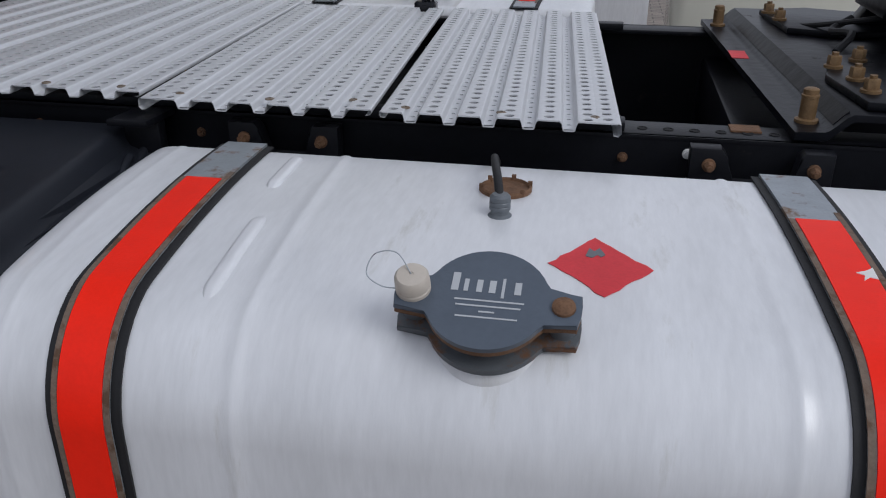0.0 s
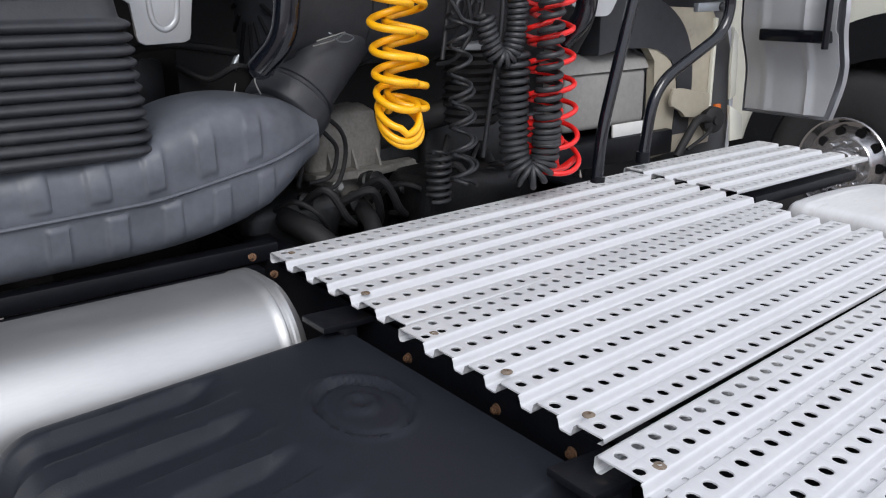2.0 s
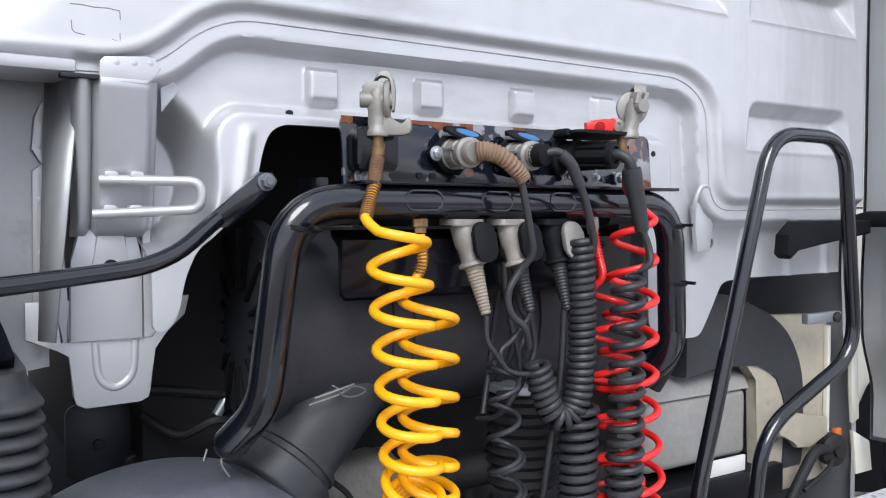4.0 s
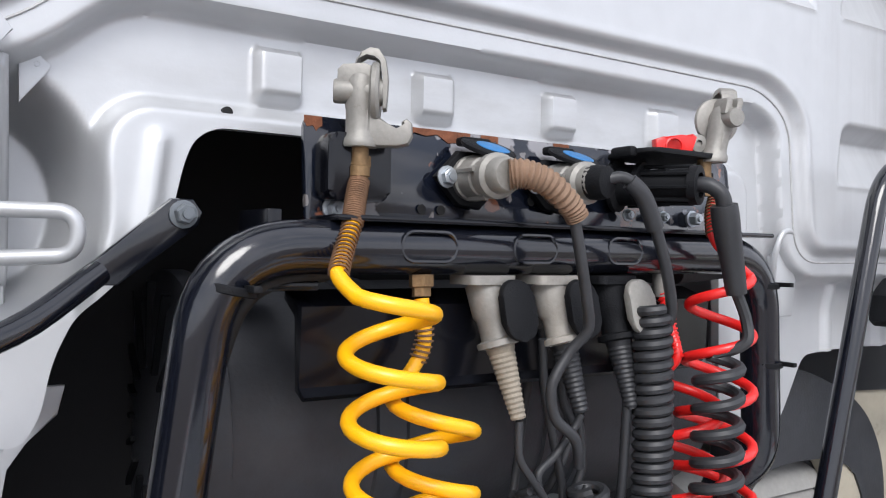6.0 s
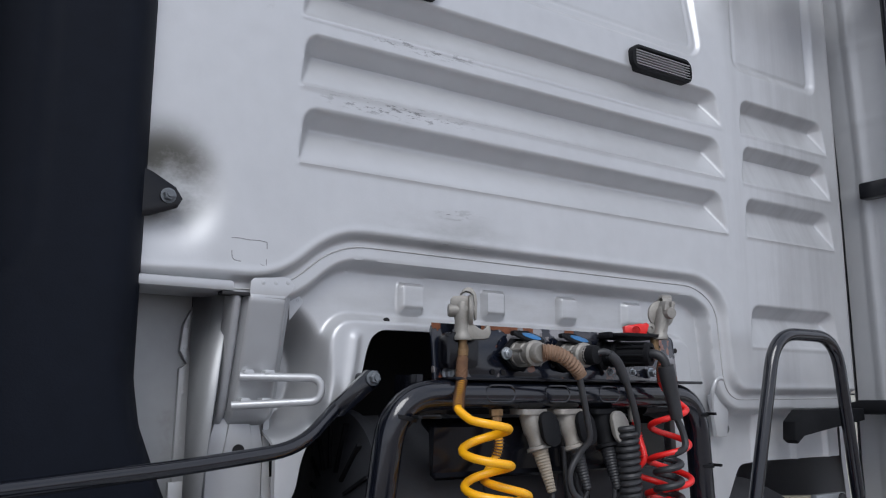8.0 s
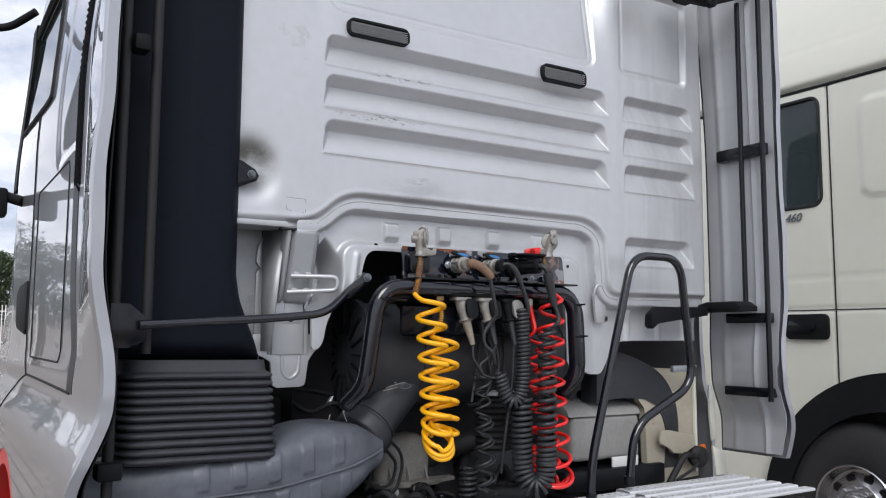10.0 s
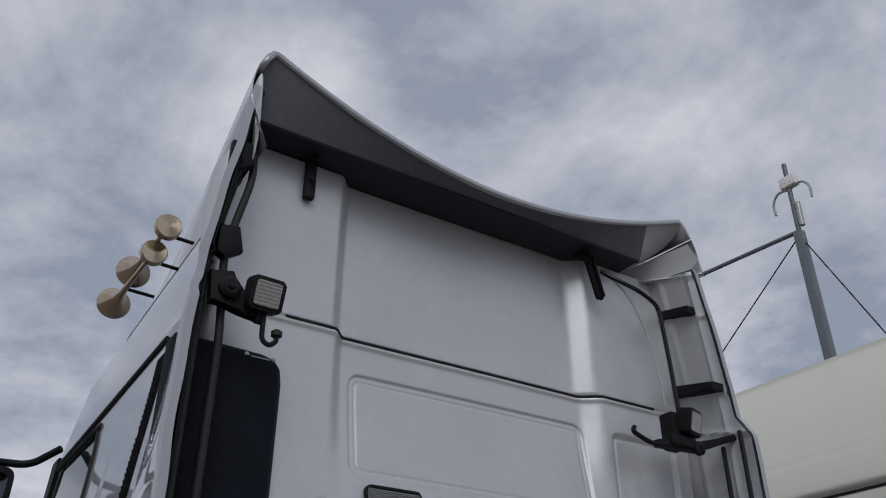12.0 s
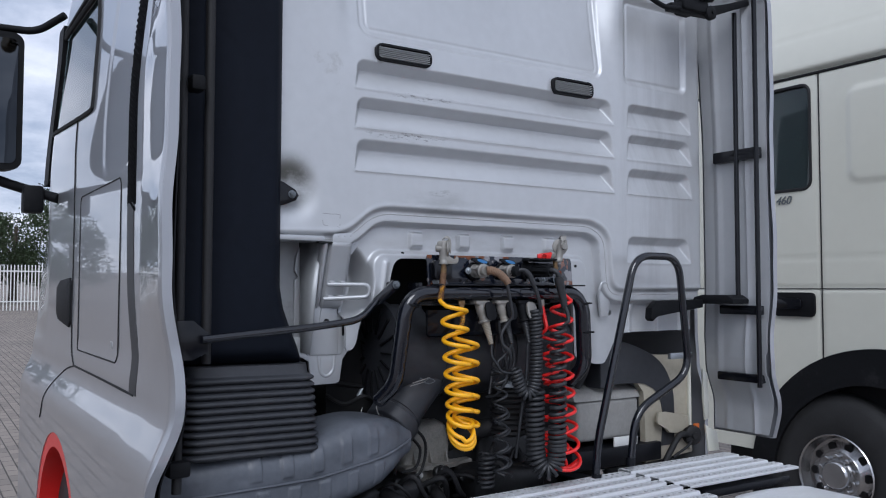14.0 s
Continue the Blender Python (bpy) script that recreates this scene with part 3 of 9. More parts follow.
# closed shell behind the wall: sides, roof, floor, front; inner shade is in its colour
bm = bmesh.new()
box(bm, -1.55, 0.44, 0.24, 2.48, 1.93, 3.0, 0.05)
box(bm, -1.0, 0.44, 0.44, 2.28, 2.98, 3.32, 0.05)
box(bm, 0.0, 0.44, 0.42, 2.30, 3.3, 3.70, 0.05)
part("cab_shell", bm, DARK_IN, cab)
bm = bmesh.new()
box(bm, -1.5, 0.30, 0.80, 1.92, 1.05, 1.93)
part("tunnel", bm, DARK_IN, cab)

def side_y(x, z):
    """The cab's flank: upright to the belt, leaning in above."""
    y = 0.118 + 0.055 * step(2.25, 3.05, z) + 0.20 * np.clip((z - 3.02) / 0.95, 0, 1) ** 1.3
    y = y - 0.010 * step(1.52, 1.40, z) - 0.052 * step(1.385, 1.20, z)
    y = y + 0.10 * step(-1.45, -2.15, x) * step(1.2, 2.6, z)
    return y

def side_relief(x, z):
    y = side_y(x, z)
    g = lambda d, w: np.exp(-(d / w) ** 2)
    a = round_box(x, z, -0.20, 0.26, 2.12, 2.85, 0.08)
    y = y + 0.006 * step(0.01, -0.02, a)
    y = y + 0.012 * g(z - (3.03 + 0.02 * x), 0.010)
    return y

SIDE_WINDOW = [(-1.62, 2.50), (-0.90, 2.455), (-0.50, 2.435), (-0.455, 2.46), (-0.47, 2.55), (-0.54, 2.80), (-0.60, 2.93), (-0.66, 2.965), (-1.62, 2.985)]
def side_keep(x, z):
    k = poly_distance(x, z, SIDE_WINDOW)
    k = np.minimum(k, np.hypot(x + 0.74, z - 0.55) - 0.56)
    k = np.minimum(k, 3.58 + 0.09 * x - z)
    k = np.minimum(k, 0.46 - x)
    return k

for name, s in (("side_wall", 1), ("side_wall", -1)):
    pressed_sheet(name, -1.98, 0.56, 0.55, 3.84, 0.014, side_relief,
                  (lambda x, z, y: (x, y, z)) if s > 0 else (lambda x, z, y: (x, 2 * YC - y, z)), SILVER_GLOSS, cab, side_keep, -0.02, "glossy silver painted cab flank")

# window pane, grille strip, handle, flap lock, mirror on the driver's flank
pressed_sheet("side_window", -1.64, -0.43, 2.42, 3.0, 0.02, lambda x, z: side_y(x, z) + 0.010, lambda x, z, y: (x, y, z), GLASS, cab,
              lambda x, z: -poly_distance(x, z, SIDE_WINDOW), -0.004, "dark tinted door glass")
# black boxes behind the glass paint the cab's inner shade
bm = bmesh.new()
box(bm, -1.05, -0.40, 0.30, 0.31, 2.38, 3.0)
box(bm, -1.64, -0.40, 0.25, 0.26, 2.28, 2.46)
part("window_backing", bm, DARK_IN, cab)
bm = bmesh.new()
box(bm, 0.262, 0.308, 0.150, 0.156, 1.97, 2.30)
grille = part("grille_strip", bm, BLACK_PLASTIC, cab, "black plastic mesh strip")
bm = bmesh.new()
prev = None
for z in np.linspace(1.98, 2.98, 24):
    y = float(side_y(np.array(0.285), np.array(z)))
    row = [bm.verts.new((x, y - d, z)) for x, d in ((0.225, -0.01), (0.225, 0.0015), (0.340, 0.0015), (0.340, -0.01))]
    if prev:
        for k in range(3):
            bm.faces.new((prev[k], prev[k + 1], row[k + 1], row[k]))
    prev = row
part("backing", bm, GRILLE, grille)
for k in range(46):
    z = 1.98 + k * 0.0205
    if k % 12 == 10:
        continue
    y = float(side_y(np.array(0.285), np.array(z)))
    bm = bmesh.new()
    box(bm, 0.230, 0.335, y - 0.004, y + 0.022, z, z + 0.013, 0.003, 1, Matrix.Rotation(radians(25), 4, "Y"))
    part("mesh_bar", bm, GRILLE, grille)
bm = bmesh.new()
prism(bm, [(-1.12, 1.57), (-0.84, 1.545), (-0.80, 1.57), (-0.795, 1.73), (-0.83, 1.76), (-1.08, 1.75), (-1.17, 1.72), (-1.17, 1.60)], 1, 0.108, 0.130, 0.006)
part("door_handle", bm, BLACK_PLASTIC, cab, "black recessed door handle")

# shut lines: door, storage flap, sill and the gap behind the door
def seam(name, pts, r=0.0045, lift=0.0, mat=DARK_IN, n=6):
    bm = bmesh.new()
    row = [(x, float(side_y(np.array(x), np.array(z))) - lift, z) for x, _, z in curve([(x, 0, z) for x, z in pts], n)]
    tube(bm, row, r, 6)
    return part(name, bm, mat, cab)
seam("door_seal", [(-0.795, 2.45), (-0.785, 2.22), (-0.775, 1.86), (-0.79, 1.60), (-0.76, 1.48), (-0.66, 1.40)])
flap_outline = [(x, z) for x, z in round_rect(-0.63, 0.130, 1.462, 2.090, 0.035, 5)]
seam("flap_seal", flap_outline + flap_outline[:1], 0.0032, n=1)
seam("sill_seal", [(-0.66, 1.395), (-0.2, 1.392), (0.40, 1.385)], 0.0045)
seam("roof_gutter", [(-1.6, 3.01), (-0.9, 3.02), (0.30, 3.04)], 0.010)
def ribbon(name, pts, w, lift, mat, n=6):
    bm = bmesh.new()
    prev = None
    for p in curve([(x, 0, z) for x, z in pts], n):
        y = float(side_y(np.array(p.x), np.array(p.z)))
        row = [bm.verts.new((p.x + dx, y - dy, p.z)) for dx, dy in ((-w, -0.012), (-w, lift), (w, lift), (w, -0.012))]
        if prev:
            for k in range(4):
                bm.faces.new((prev[k], prev[(k + 1) % 4], row[(k + 1) % 4], row[k]))
        prev = row
    return part(name, bm, mat, cab)
ribbon("pillar_deflector", [(-1.56, 3.05), (-1.60, 2.85), (-1.66, 2.55), (-1.70, 2.25)], 0.07, 0.02, BLACK_PLASTIC)
ribbon("gap_seal", [(0.275, 1.99), (0.280, 1.85), (0.300, 1.70), (0.345, 1.58), (0.385, 1.49), (0.392, 1.385)], 0.045, 0.002, CABLE)
seam("pillar_seal", [(-1.62, 2.50), (-0.90, 2.452), (-0.50, 2.430), (-0.45, 2.455), (-0.465, 2.55), (-0.535, 2.80), (-0.595, 2.935), (-0.66, 2.97), (-1.62, 2.99)], 0.012)
seam("bumper_seam", [(-0.64, 1.395), (-0.86, 1.36), (-1.06, 1.27), (-1.2, 1.12)], 0.004)
bm = bmesh.new()
prism(bm, round_rect(0.0, 0.045, 1.505, 1.53, 0.008), 1, 0.1165, 0.119, 0.0005)
part("flap_lock", bm, SILVER_SHADED, cab)
# two small holes beside the opening, their inner shade painted as black discs
for hy, hz in ((0.976, 1.838), (1.772, 1.806)):
    bm = bmesh.new()
    hx = float(wall_relief(np.array([hy]), np.array([hz]))[0])
    lathe(bm, (hx - 0.004, hy, hz), (1, 0, 0), [(0.006, 0), (0.006, 0.0055), (0.004, 0.006)], 14)
    part("wall_hole", bm, DARK_IN, cab)

bm = bmesh.new()
prism(bm, round_rect(-0.38, -0.045, 2.27, 2.91, 0.05), 0, -1.40, -1.28, 0.03)
mirror = part("mirror", bm, BLACK_PLASTIC, cab, "black mirror housing on black arms")
bm = bmesh.new()
prism(bm, round_rect(-0.385, -0.040, 2.265, 2.915, 0.05), 0, -1.282, -1.272)
part("rim", bm, BLACK_PLASTIC, mirror)
bm = bmesh.new()
prism(bm, round_rect(-0.36, -0.066, 2.295, 2.885, 0.03), 0, -1.273, -1.268)
part("mirror_glass", bm, MIRROR, mirror)
bm = bmesh.new()
tube(bm, bend([(-1.35, -0.35, 2.945), (-1.35, 0.02, 2.955), (-1.25, 0.13, 3.03)], 0.06), 0.018)
part("upper_arm", bm, BLACK_PLASTIC, mirror)
bm = bmesh.new()
tube(bm, bend([(-1.35, -0.25, 2.26), (-1.35, -0.06, 2.20), (-1.35, 0.02, 2.18), (-1.25, 0.12, 2.14)], 0.06), 0.024)
part("lower_arm", bm, BLACK_PLASTIC, mirror)
bm = bmesh.new()
box(bm, -1.36, -1.26, -0.03, 0.06, 2.07, 2.20, 0.015)
part("arm_foot", bm, BLACK_PLASTIC, mirror)
# wheel arch with its red guard and the front wheel
bm = bmesh.new()
ring = [(-0.74 + 0.57 * math.cos(radians(a)), 0.55 + 0.57 * math.sin(radians(a))) for a in range(0, 181, 6)]
ring2 = [(-0.74 + 0.50 * math.cos(radians(a)), 0.55 + 0.50 * math.sin(radians(a))) for a in range(180, -1, -6)]
prism(bm, ring + ring2, 1, 0.060, 0.20, 0.006)
part("wheel_arch_guard", bm, RED, cab, "red plastic wheel arch edge")
bm = bmesh.new()
lathe(bm, (-0.80, 0.14, 0.5), (0, 1, 0), [(0.30, 0), (0.46, 0.0), (0.50, 0.03), (0.50, 0.27), (0.46, 0.30), (0.30, 0.30)], 40)
part("front_wheel", bm, TYRE, cab)
# near-black block, the shade under the cab put into its colour
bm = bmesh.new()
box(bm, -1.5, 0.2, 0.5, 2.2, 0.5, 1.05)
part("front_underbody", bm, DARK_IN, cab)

# rear side fairings
def fair_y(z):
    return 0.112 - 0.036 * step(1.40, 1.74, z) + 0.010 * step(1.74, 2.3, z) + 0.125 * np.clip((z - 2.95) / 1.1, 0, 1) - 0.060 * step(1.38, 1.18, z)

def fair_relief(x, z):
    w = np.clip((x - 0.42) / 0.40, 0, 1)
    y = (side_y(np.full(x.shape, 0.42), z) - 0.001) * (1 - w) + fair_y(z) * w
    y = y - 0.010 * np.exp(-((x - 0.835) / 0.018) ** 2)
    y = y + (0.0035 * np.sin(z * 9) + 0.002 * np.sin(z * 21 + 1.3)) * step(0.55, 0.8, x)
    return y

FAIR = [(0.40, 0.75), (0.80, 0.75), (0.815, 1.05), (0.855, 1.25), (0.862, 1.40), (0.852, 1.55), (0.855, 2.96), (0.80, 3.06), (0.79, 3.55), (0.775, 3.90), (0.50, 3.98), (0.42, 3.2)]
FAIR_FAR = [(max(x, 0.515), min(max(z, 1.078), 3.80)) for x, z in FAIR if z > 0.9 or x > 0.5] + [(0.515, 1.078)]
for s in (1, -1):
    shape = FAIR if s > 0 else FAIR_FAR
    pressed_sheet("side_fairing", 0.38, 0.88, 0.72, 4.0, 0.016, fair_relief,
                  (lambda x, z, y: (x, y, z)) if s > 0 else (lambda x, z, y: (x, 2 * YC - y, z)), SILVER_GLOSS, cab,
                  lambda x, z, shape=shape: -poly_distance(x, z, shape), -0.026, "silver rear side fairing")
    # its inner skin with ribs
    def inner_relief(x, z, s=s):
        w = np.clip((x - 0.42) / 0.40, 0, 1)
        y = (side_y(np.full(x.shape, 0.42), z) - 0.001) * (1 - w) + fair_y(z) * w + 0.032
        y = y + 0.008 * np.exp(-((x - 0.60) / 0.010) ** 4) + 0.008 * np.exp(-((x - 0.745) / 0.010) ** 4)
        for zz, tilt in ((1.42, 0), (2.30, 0), (2.52, 0), (2.76, 0), (3.02, 0.2), (3.215, 0.28), (3.585, 0.24), (3.80, 0.28)):
            y = y + (0.012 if zz > 2.9 else 0.0025) * np.exp(-((z - zz + (x - 0.62) * tilt) / 0.008) ** 2)
        return y
    pressed_sheet("fairing_lining", 0.40, 0.84, 0.80, 3.92, 0.012, inner_relief,
                  (lambda x, z, y: (x, y, z)) if s > 0 else (lambda x, z, y: (x, 2 * YC - y, z)), SILVER if s < 0 else BLACK_PLASTIC, cab,
                  lambda x, z, shape=shape: -poly_distance(x, z, shape) - 0.012, 0.004)

# roof spoiler: hollow shell whose rear edge sags in the middle
def spoiler_point(u, v):
    """u across from 0 to 1, v from the front to the rear edge."""
    inset = 0.215 + 0.34 * (1 - v) ** 1.2
    y = inset + u * (2 * YC - 2 * inset)
    sag = min(1.0, (2 * u - 1) ** 2 * 1.06)
    rear = 3.832 + (0.265 if u < 0.5 else 0.245) * sag ** 0.95 - 0.11 * np.clip((abs(2 * u - 1) - 0.93) / 0.07, 0, 1) ** 2.2
    front = 3.40 - 0.08 * sag
    z = front + (rear - front) * (1 - (1 - v) ** 2.6)
    x = -1.15 + v * (1.15 + 0.785 - 0.02 * (1 - sag))
    return x, y, z

NU, NV = 100, 24
vs, fs = [], []
for i in range(NU + 1):
    for j in range(NV + 1):
        vs.append(spoiler_point(i / NU, j / NV))
for i in range(NU):
    for j in range(NV):
        a = i * (NV + 1) + j
        fs.append((a, a + 1, a + NV + 2, a + NV + 1))
sp = raw_part("roof_spoiler", vs, fs, SILVER_GLOSS, cab, "silver roof air deflector with sagging rear edge")
md = sp.modifiers.new("thickness", "SOLIDIFY"); md.thickness, md.offset = 0.022, -1
def lining(name, u0, u1, mat, label, j0=0, j1=8):
    """Underside of the deflector: a sloping skin down to a seam, then a level soffit to the wall."""
    V, F = [], []
    n = int((u1 - u0) * 90)
    for i in range(n + 1):
        u = u0 + (u1 - u0) * i / n
        x, y, z = spoiler_point(u, 1.0)
        z = max(z, 3.832)
        s = 3.806 - 0.01 * u
        d = max(z - 0.024 - s, 0.0)
        V += [(x - 0.010, y, z - 0.020), (x - 0.035, y, z - 0.026 - 0.30 * d), (x - 0.065, y, z - 0.028 - 0.68 * d), (0.690, y, s + 0.004), (0.684, y, s - 0.004), (0.672, y, s - 0.004), (0.668, y, s + 0.004), (0.552, y, s + 0.002), (0.40, y, s)]
    for i in range(n):
        for j in range(j0, j1):
            k = i * 9 + j
            F.append((k, k + 1, k + 10, k + 9))
    return raw_part(name, V, F, mat, cab, label, 30)
lining("spoiler_lining", 0.012, 0.875, LINING, "grey underside of the roof deflector, shade put into its colour", 0, 3)
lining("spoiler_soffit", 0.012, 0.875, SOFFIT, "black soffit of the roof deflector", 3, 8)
def spoiler_end():
    """The deflector's closed end: the underside sweeps up to a ridge, and a light skin drops from there to a ledge."""
    ex, ey, ez = spoiler_point(0.875, 1.0)
    left = [Vector(p) for p in ((ex - 0.010, ey, ez - 0.020), (ex - 0.035, ey, 3.92), (ex - 0.065, ey, 3.86), (0.690, ey, 3.801), (0.61, ey, 3.800), (0.55, ey, 3.799), (0.50, ey, 3.798), (0.45, ey, 3.797))]
    n, m = 7, 10
    ridge = [Vector((0.772, 2.488, 3.942)).lerp(Vector((0.44, 2.262, 3.842)), i / n) for i in range(n + 1)]
    ledge = [Vector((0.786, 2.552, 3.790)).lerp(Vector((0.44, 2.285, 3.800)), i / n) for i in range(n + 1)]
    V, F = [], []
    for i in range(n + 1):
        for j in range(m + 1):
            w = j / m
            p = left[i].lerp(ridge[i], w)
            edge = Vector(spoiler_point(0.875 + 0.105 * w, 1.0)) + Vector((-0.010, 0, -0.018))
            p += (edge - left[0].lerp(ridge[0], w)) * (1 - i / n) ** 4
            p.z -= 0.008 * math.sin(math.pi * w) * math.sin(math.pi * i / n)
            V.append(p)
    for i in range(n):
        for j in range(m):
            a = i * (m + 1) + j
            F.append((a, a + 1, a + m + 2, a + m + 1))
    raw_part("spoiler_end_lining", V, F, LIT_LINING, cab, "underside at the deflector's end, light put into its grey", 85)
    V, F = [], []
    for i in range(n + 1):
        V += [ridge[i] + Vector((0, 0.002, -0.003)), ridge[i].lerp(ledge[i], 0.2) + Vector((0.001, 0.003, 0)), ridge[i].lerp(ledge[i], 0.5) + Vector((0.006, 0.010, 0)), ledge[i], ledge[i] + Vector((0.004, -0.014, -0.004)), ledge[i] + Vector((0.004, -0.014, -0.012)), ledge[i] + Vector((0, 0.02, -0.014))]
    for i in range(n):
        for j in range(6):
            a = i * 7 + j
            F.append((a, a + 1, a + 8, a + 7))
    raw_part("spoiler_end_skin", V, F, SILVER, cab, "", 30)
spoiler_end()
for s in (0, 1):
    bm = bmesh.new()
    rows_ = []
    for k in range(13):
        v = 1.0 - 0.07 * k
        p = spoiler_point(s, v)
        top = 3.57 + 0.09 * p[0]
        y = float(side_y(np.array(p[0]), np.array(top - 0.02)))
        if s:
            top = 3.80
            w = min(1, max(0, (p[0] - 0.42) / 0.40))
            y = 2 * YC - float(side_y(np.array(p[0]), np.array(top))) * (1 - w) - float(fair_y(top)) * w
        foot = (y, min(top - 0.01, p[2] - 0.02))
        bulge = 0.022 if s else -0.05
        ring_ = []
        for j in range(9):
            w = j / 8
            ring_.append(bm.verts.new((p[0], p[1] + (foot[0] - p[1]) * w + bulge * math.sin(math.pi * w) * (1 - 0.5 * w), p[2] - 0.004 + (foot[1] - p[2] + 0.004) * w)))
        rows_.append(ring_)
    for k in range(12):
        for j in range(8):
            bm.faces.new((rows_[k][j], rows_[k + 1][j], rows_[k + 1][j + 1], rows_[k][j + 1]))
    part("spoiler_cheek", bm, SILVER_GLOSS, cab)
bm = bmesh.new()
prism(bm, [(p.x, p.y) for p in curve([(0.212, 3.862, 0), (0.236, 3.962, 0), (0.249, 3.80, 0), (0.252, 3.66, 0), (0.244, 3.56, 0), (0.238, 3.70, 0)], 4, True)], 0, 0.745, 0.770, 0.002)
part("fairing_fin", bm, SILVER, cab)
# black tube paints the shade in the roof step's gap; sealant line along the arch
bm = bmesh.new()
ys = np.linspace(0.50, 2.30, 120)
tube(bm, [(float(wall_relief(np.array([y]), np.array([3.078]))[0]) - 0.002, y, 3.100) for y in ys], 0.008, 6)
part("roof_gap_shade", bm, DARK_IN, cab)
bm = bmesh.new()
row = bend([(0.52, 1.872, 0), (0.750, 1.877, 0), (0.860, 1.972, 0), (1.842, 1.967, 0), (1.917, 1.922, 0), (1.936, 1.690, 0), (2.42, 1.695, 0)], 0.065, 10)
tube(bm, [(float(wall_relief(np.array([q.x]), np.array([q.y]))[0]) + 0.0004, q.x, q.y) for q in row], 0.0016, 6)
part("sealant_line", bm, SEALANT, cab)
bm = bmesh.new()
box(bm, 0.555, 0.585, 0.523, 0.567, 3.62, 3.86, 0.006)
box(bm, 0.56, 0.62, 0.527, 0.563, 3.80, 3.86, 0.006)
lathe(bm, (0.58, 0.545, 3.70), (1, 0, 0), [(0.012, 0), (0.012, 0.02)], 12)
part("spoiler_bracket", bm, BLACK_PLASTIC, cab)
# the other one is bent, folded like an angle, and leans
bm = bmesh.new()
prism(bm, [(1.905, 3.815), (1.940, 3.822), (1.975, 3.790), (1.985, 3.740), (2.030, 3.575), (2.022, 3.568), (2.012, 3.576), (2.004, 3.566), (1.990, 3.570), (1.950, 3.735), (1.935, 3.755)], 0, 0.600, 0.616, 0.003)
prism(bm, [(1.975, 3.780), (1.985, 3.740), (2.026, 3.580), (2.016, 3.578), (1.975, 3.738)], 0, 0.612, 0.632, 0.002)
lathe(bm, (0.612, 1.958, 3.745), (1, 0, 0), [(0.010, 0), (0.010, 0.010), (0.006, 0.014)], 12)
box(bm, 0.555, 0.605, 1.915, 1.965, 3.785, 3.825, 0.005)
part("spoiler_bracket", bm, BLACK_PLASTIC, cab)
# thin silver tube stands in for the highlight along the wall's curved edge
bm = bmesh.new()
tube(bm, curve([(0.600, 2.05, 3.715), (0.630, 2.105, 3.672), (0.648, 2.170, 3.590), (0.650, 2.215, 3.505), (0.650, 2.245, 3.440), (0.645, 2.290, 3.27), (0.640, 2.315, 3.10)], 6), 0.0055, 8)
part("flange_highlight", bm, SILVER, cab)

# air vents in the rear wall
def vent(y0, y1, z0, z1, x):
    bm = bmesh.new()
    outer = round_rect(y0, y1, z0, z1, 0.024, 6)
    inner = round_rect(y0 + 0.008, y1 - 0.008, z0 + 0.008, z1 - 0.008, 0.016, 6)
    n = len(outer)
    rings = []
    for o, xx in ((outer, x - 0.02), (outer, x + 0.012), (inner, x + 0.014), (inner, x - 0.010)):
        rings.append([bm.verts.new((xx, a, b)) for a, b in o])
    for r in range(3):
        for k in range(n):
            bm.faces.new((rings[r][k], rings[r][(k + 1) % n], rings[r + 1][(k + 1) % n], rings[r + 1][k]))
    bm.faces.new(rings[3])
    v = part("air_vent", bm, BLACK_PLASTIC, cab, "black plastic air vent")
    for k in range(6):
        z = z0 + 0.012 + (z1 - z0 - 0.022) * (k + 0.5) / 6
        bm = bmesh.new()
        box(bm, x + 0.001, x + 0.015, y0 + 0.010, y1 - 0.010, z - 0.0011, z + 0.0011, 0, 1, Matrix.Rotation(radians(24), 4, "Y"))
        part("slat", bm, SLAT, v)
    return v

vent(0.845, 1.070, 2.498, 2.558, 0.575)
vent(1.632, 1.845, 2.486, 2.550, 0.575)
# ---- chassis ----
frame_thing = thing("chassis_frame", (2.0, YC, 0.7), "black painted steel chassis rails with rusty bolts", "chassis")
RAIL = 0.835
for s in (1, -1):
    bm = bmesh.new()
    y0 = RAIL if s > 0 else 2 * YC - RAIL
    def Y(d):
        return y0 + s * d
    box(bm, -0.4, 4.6, min(Y(0), Y(0.009)), max(Y(0), Y(0.009)), 0.66, 0.955)
    box(bm, -0.4, 4.6, min(Y(0), Y(0.085)), max(Y(0), Y(0.085)), 0.945, 0.955, 0.002)
    box(bm, -0.4, 4.6, min(Y(0), Y(0.085)), max(Y(0), Y(0.085)), 0.655, 0.665, 0.002)
    part("rail", bm, CHASSIS, frame_thing)
# added sheet, no known part: keeps ground light out of the plates' holes
bm = bmesh.new()
box(bm, -0.3, 4.4, RAIL + 0.01, 2 * YC - RAIL - 0.01, 0.60, 0.64)
part("under_blocker", bm, CHASSIS, frame_thing)
for x in (0.95, 1.9, 2.72, 3.6):
    bm = bmesh.new()
    box(bm, x - 0.06, x + 0.06, RAIL + 0.02, 2 * YC - RAIL - 0.02, 0.70, 0.88, 0.01)
    part("crossmember", bm, CHASSIS, frame_thing)

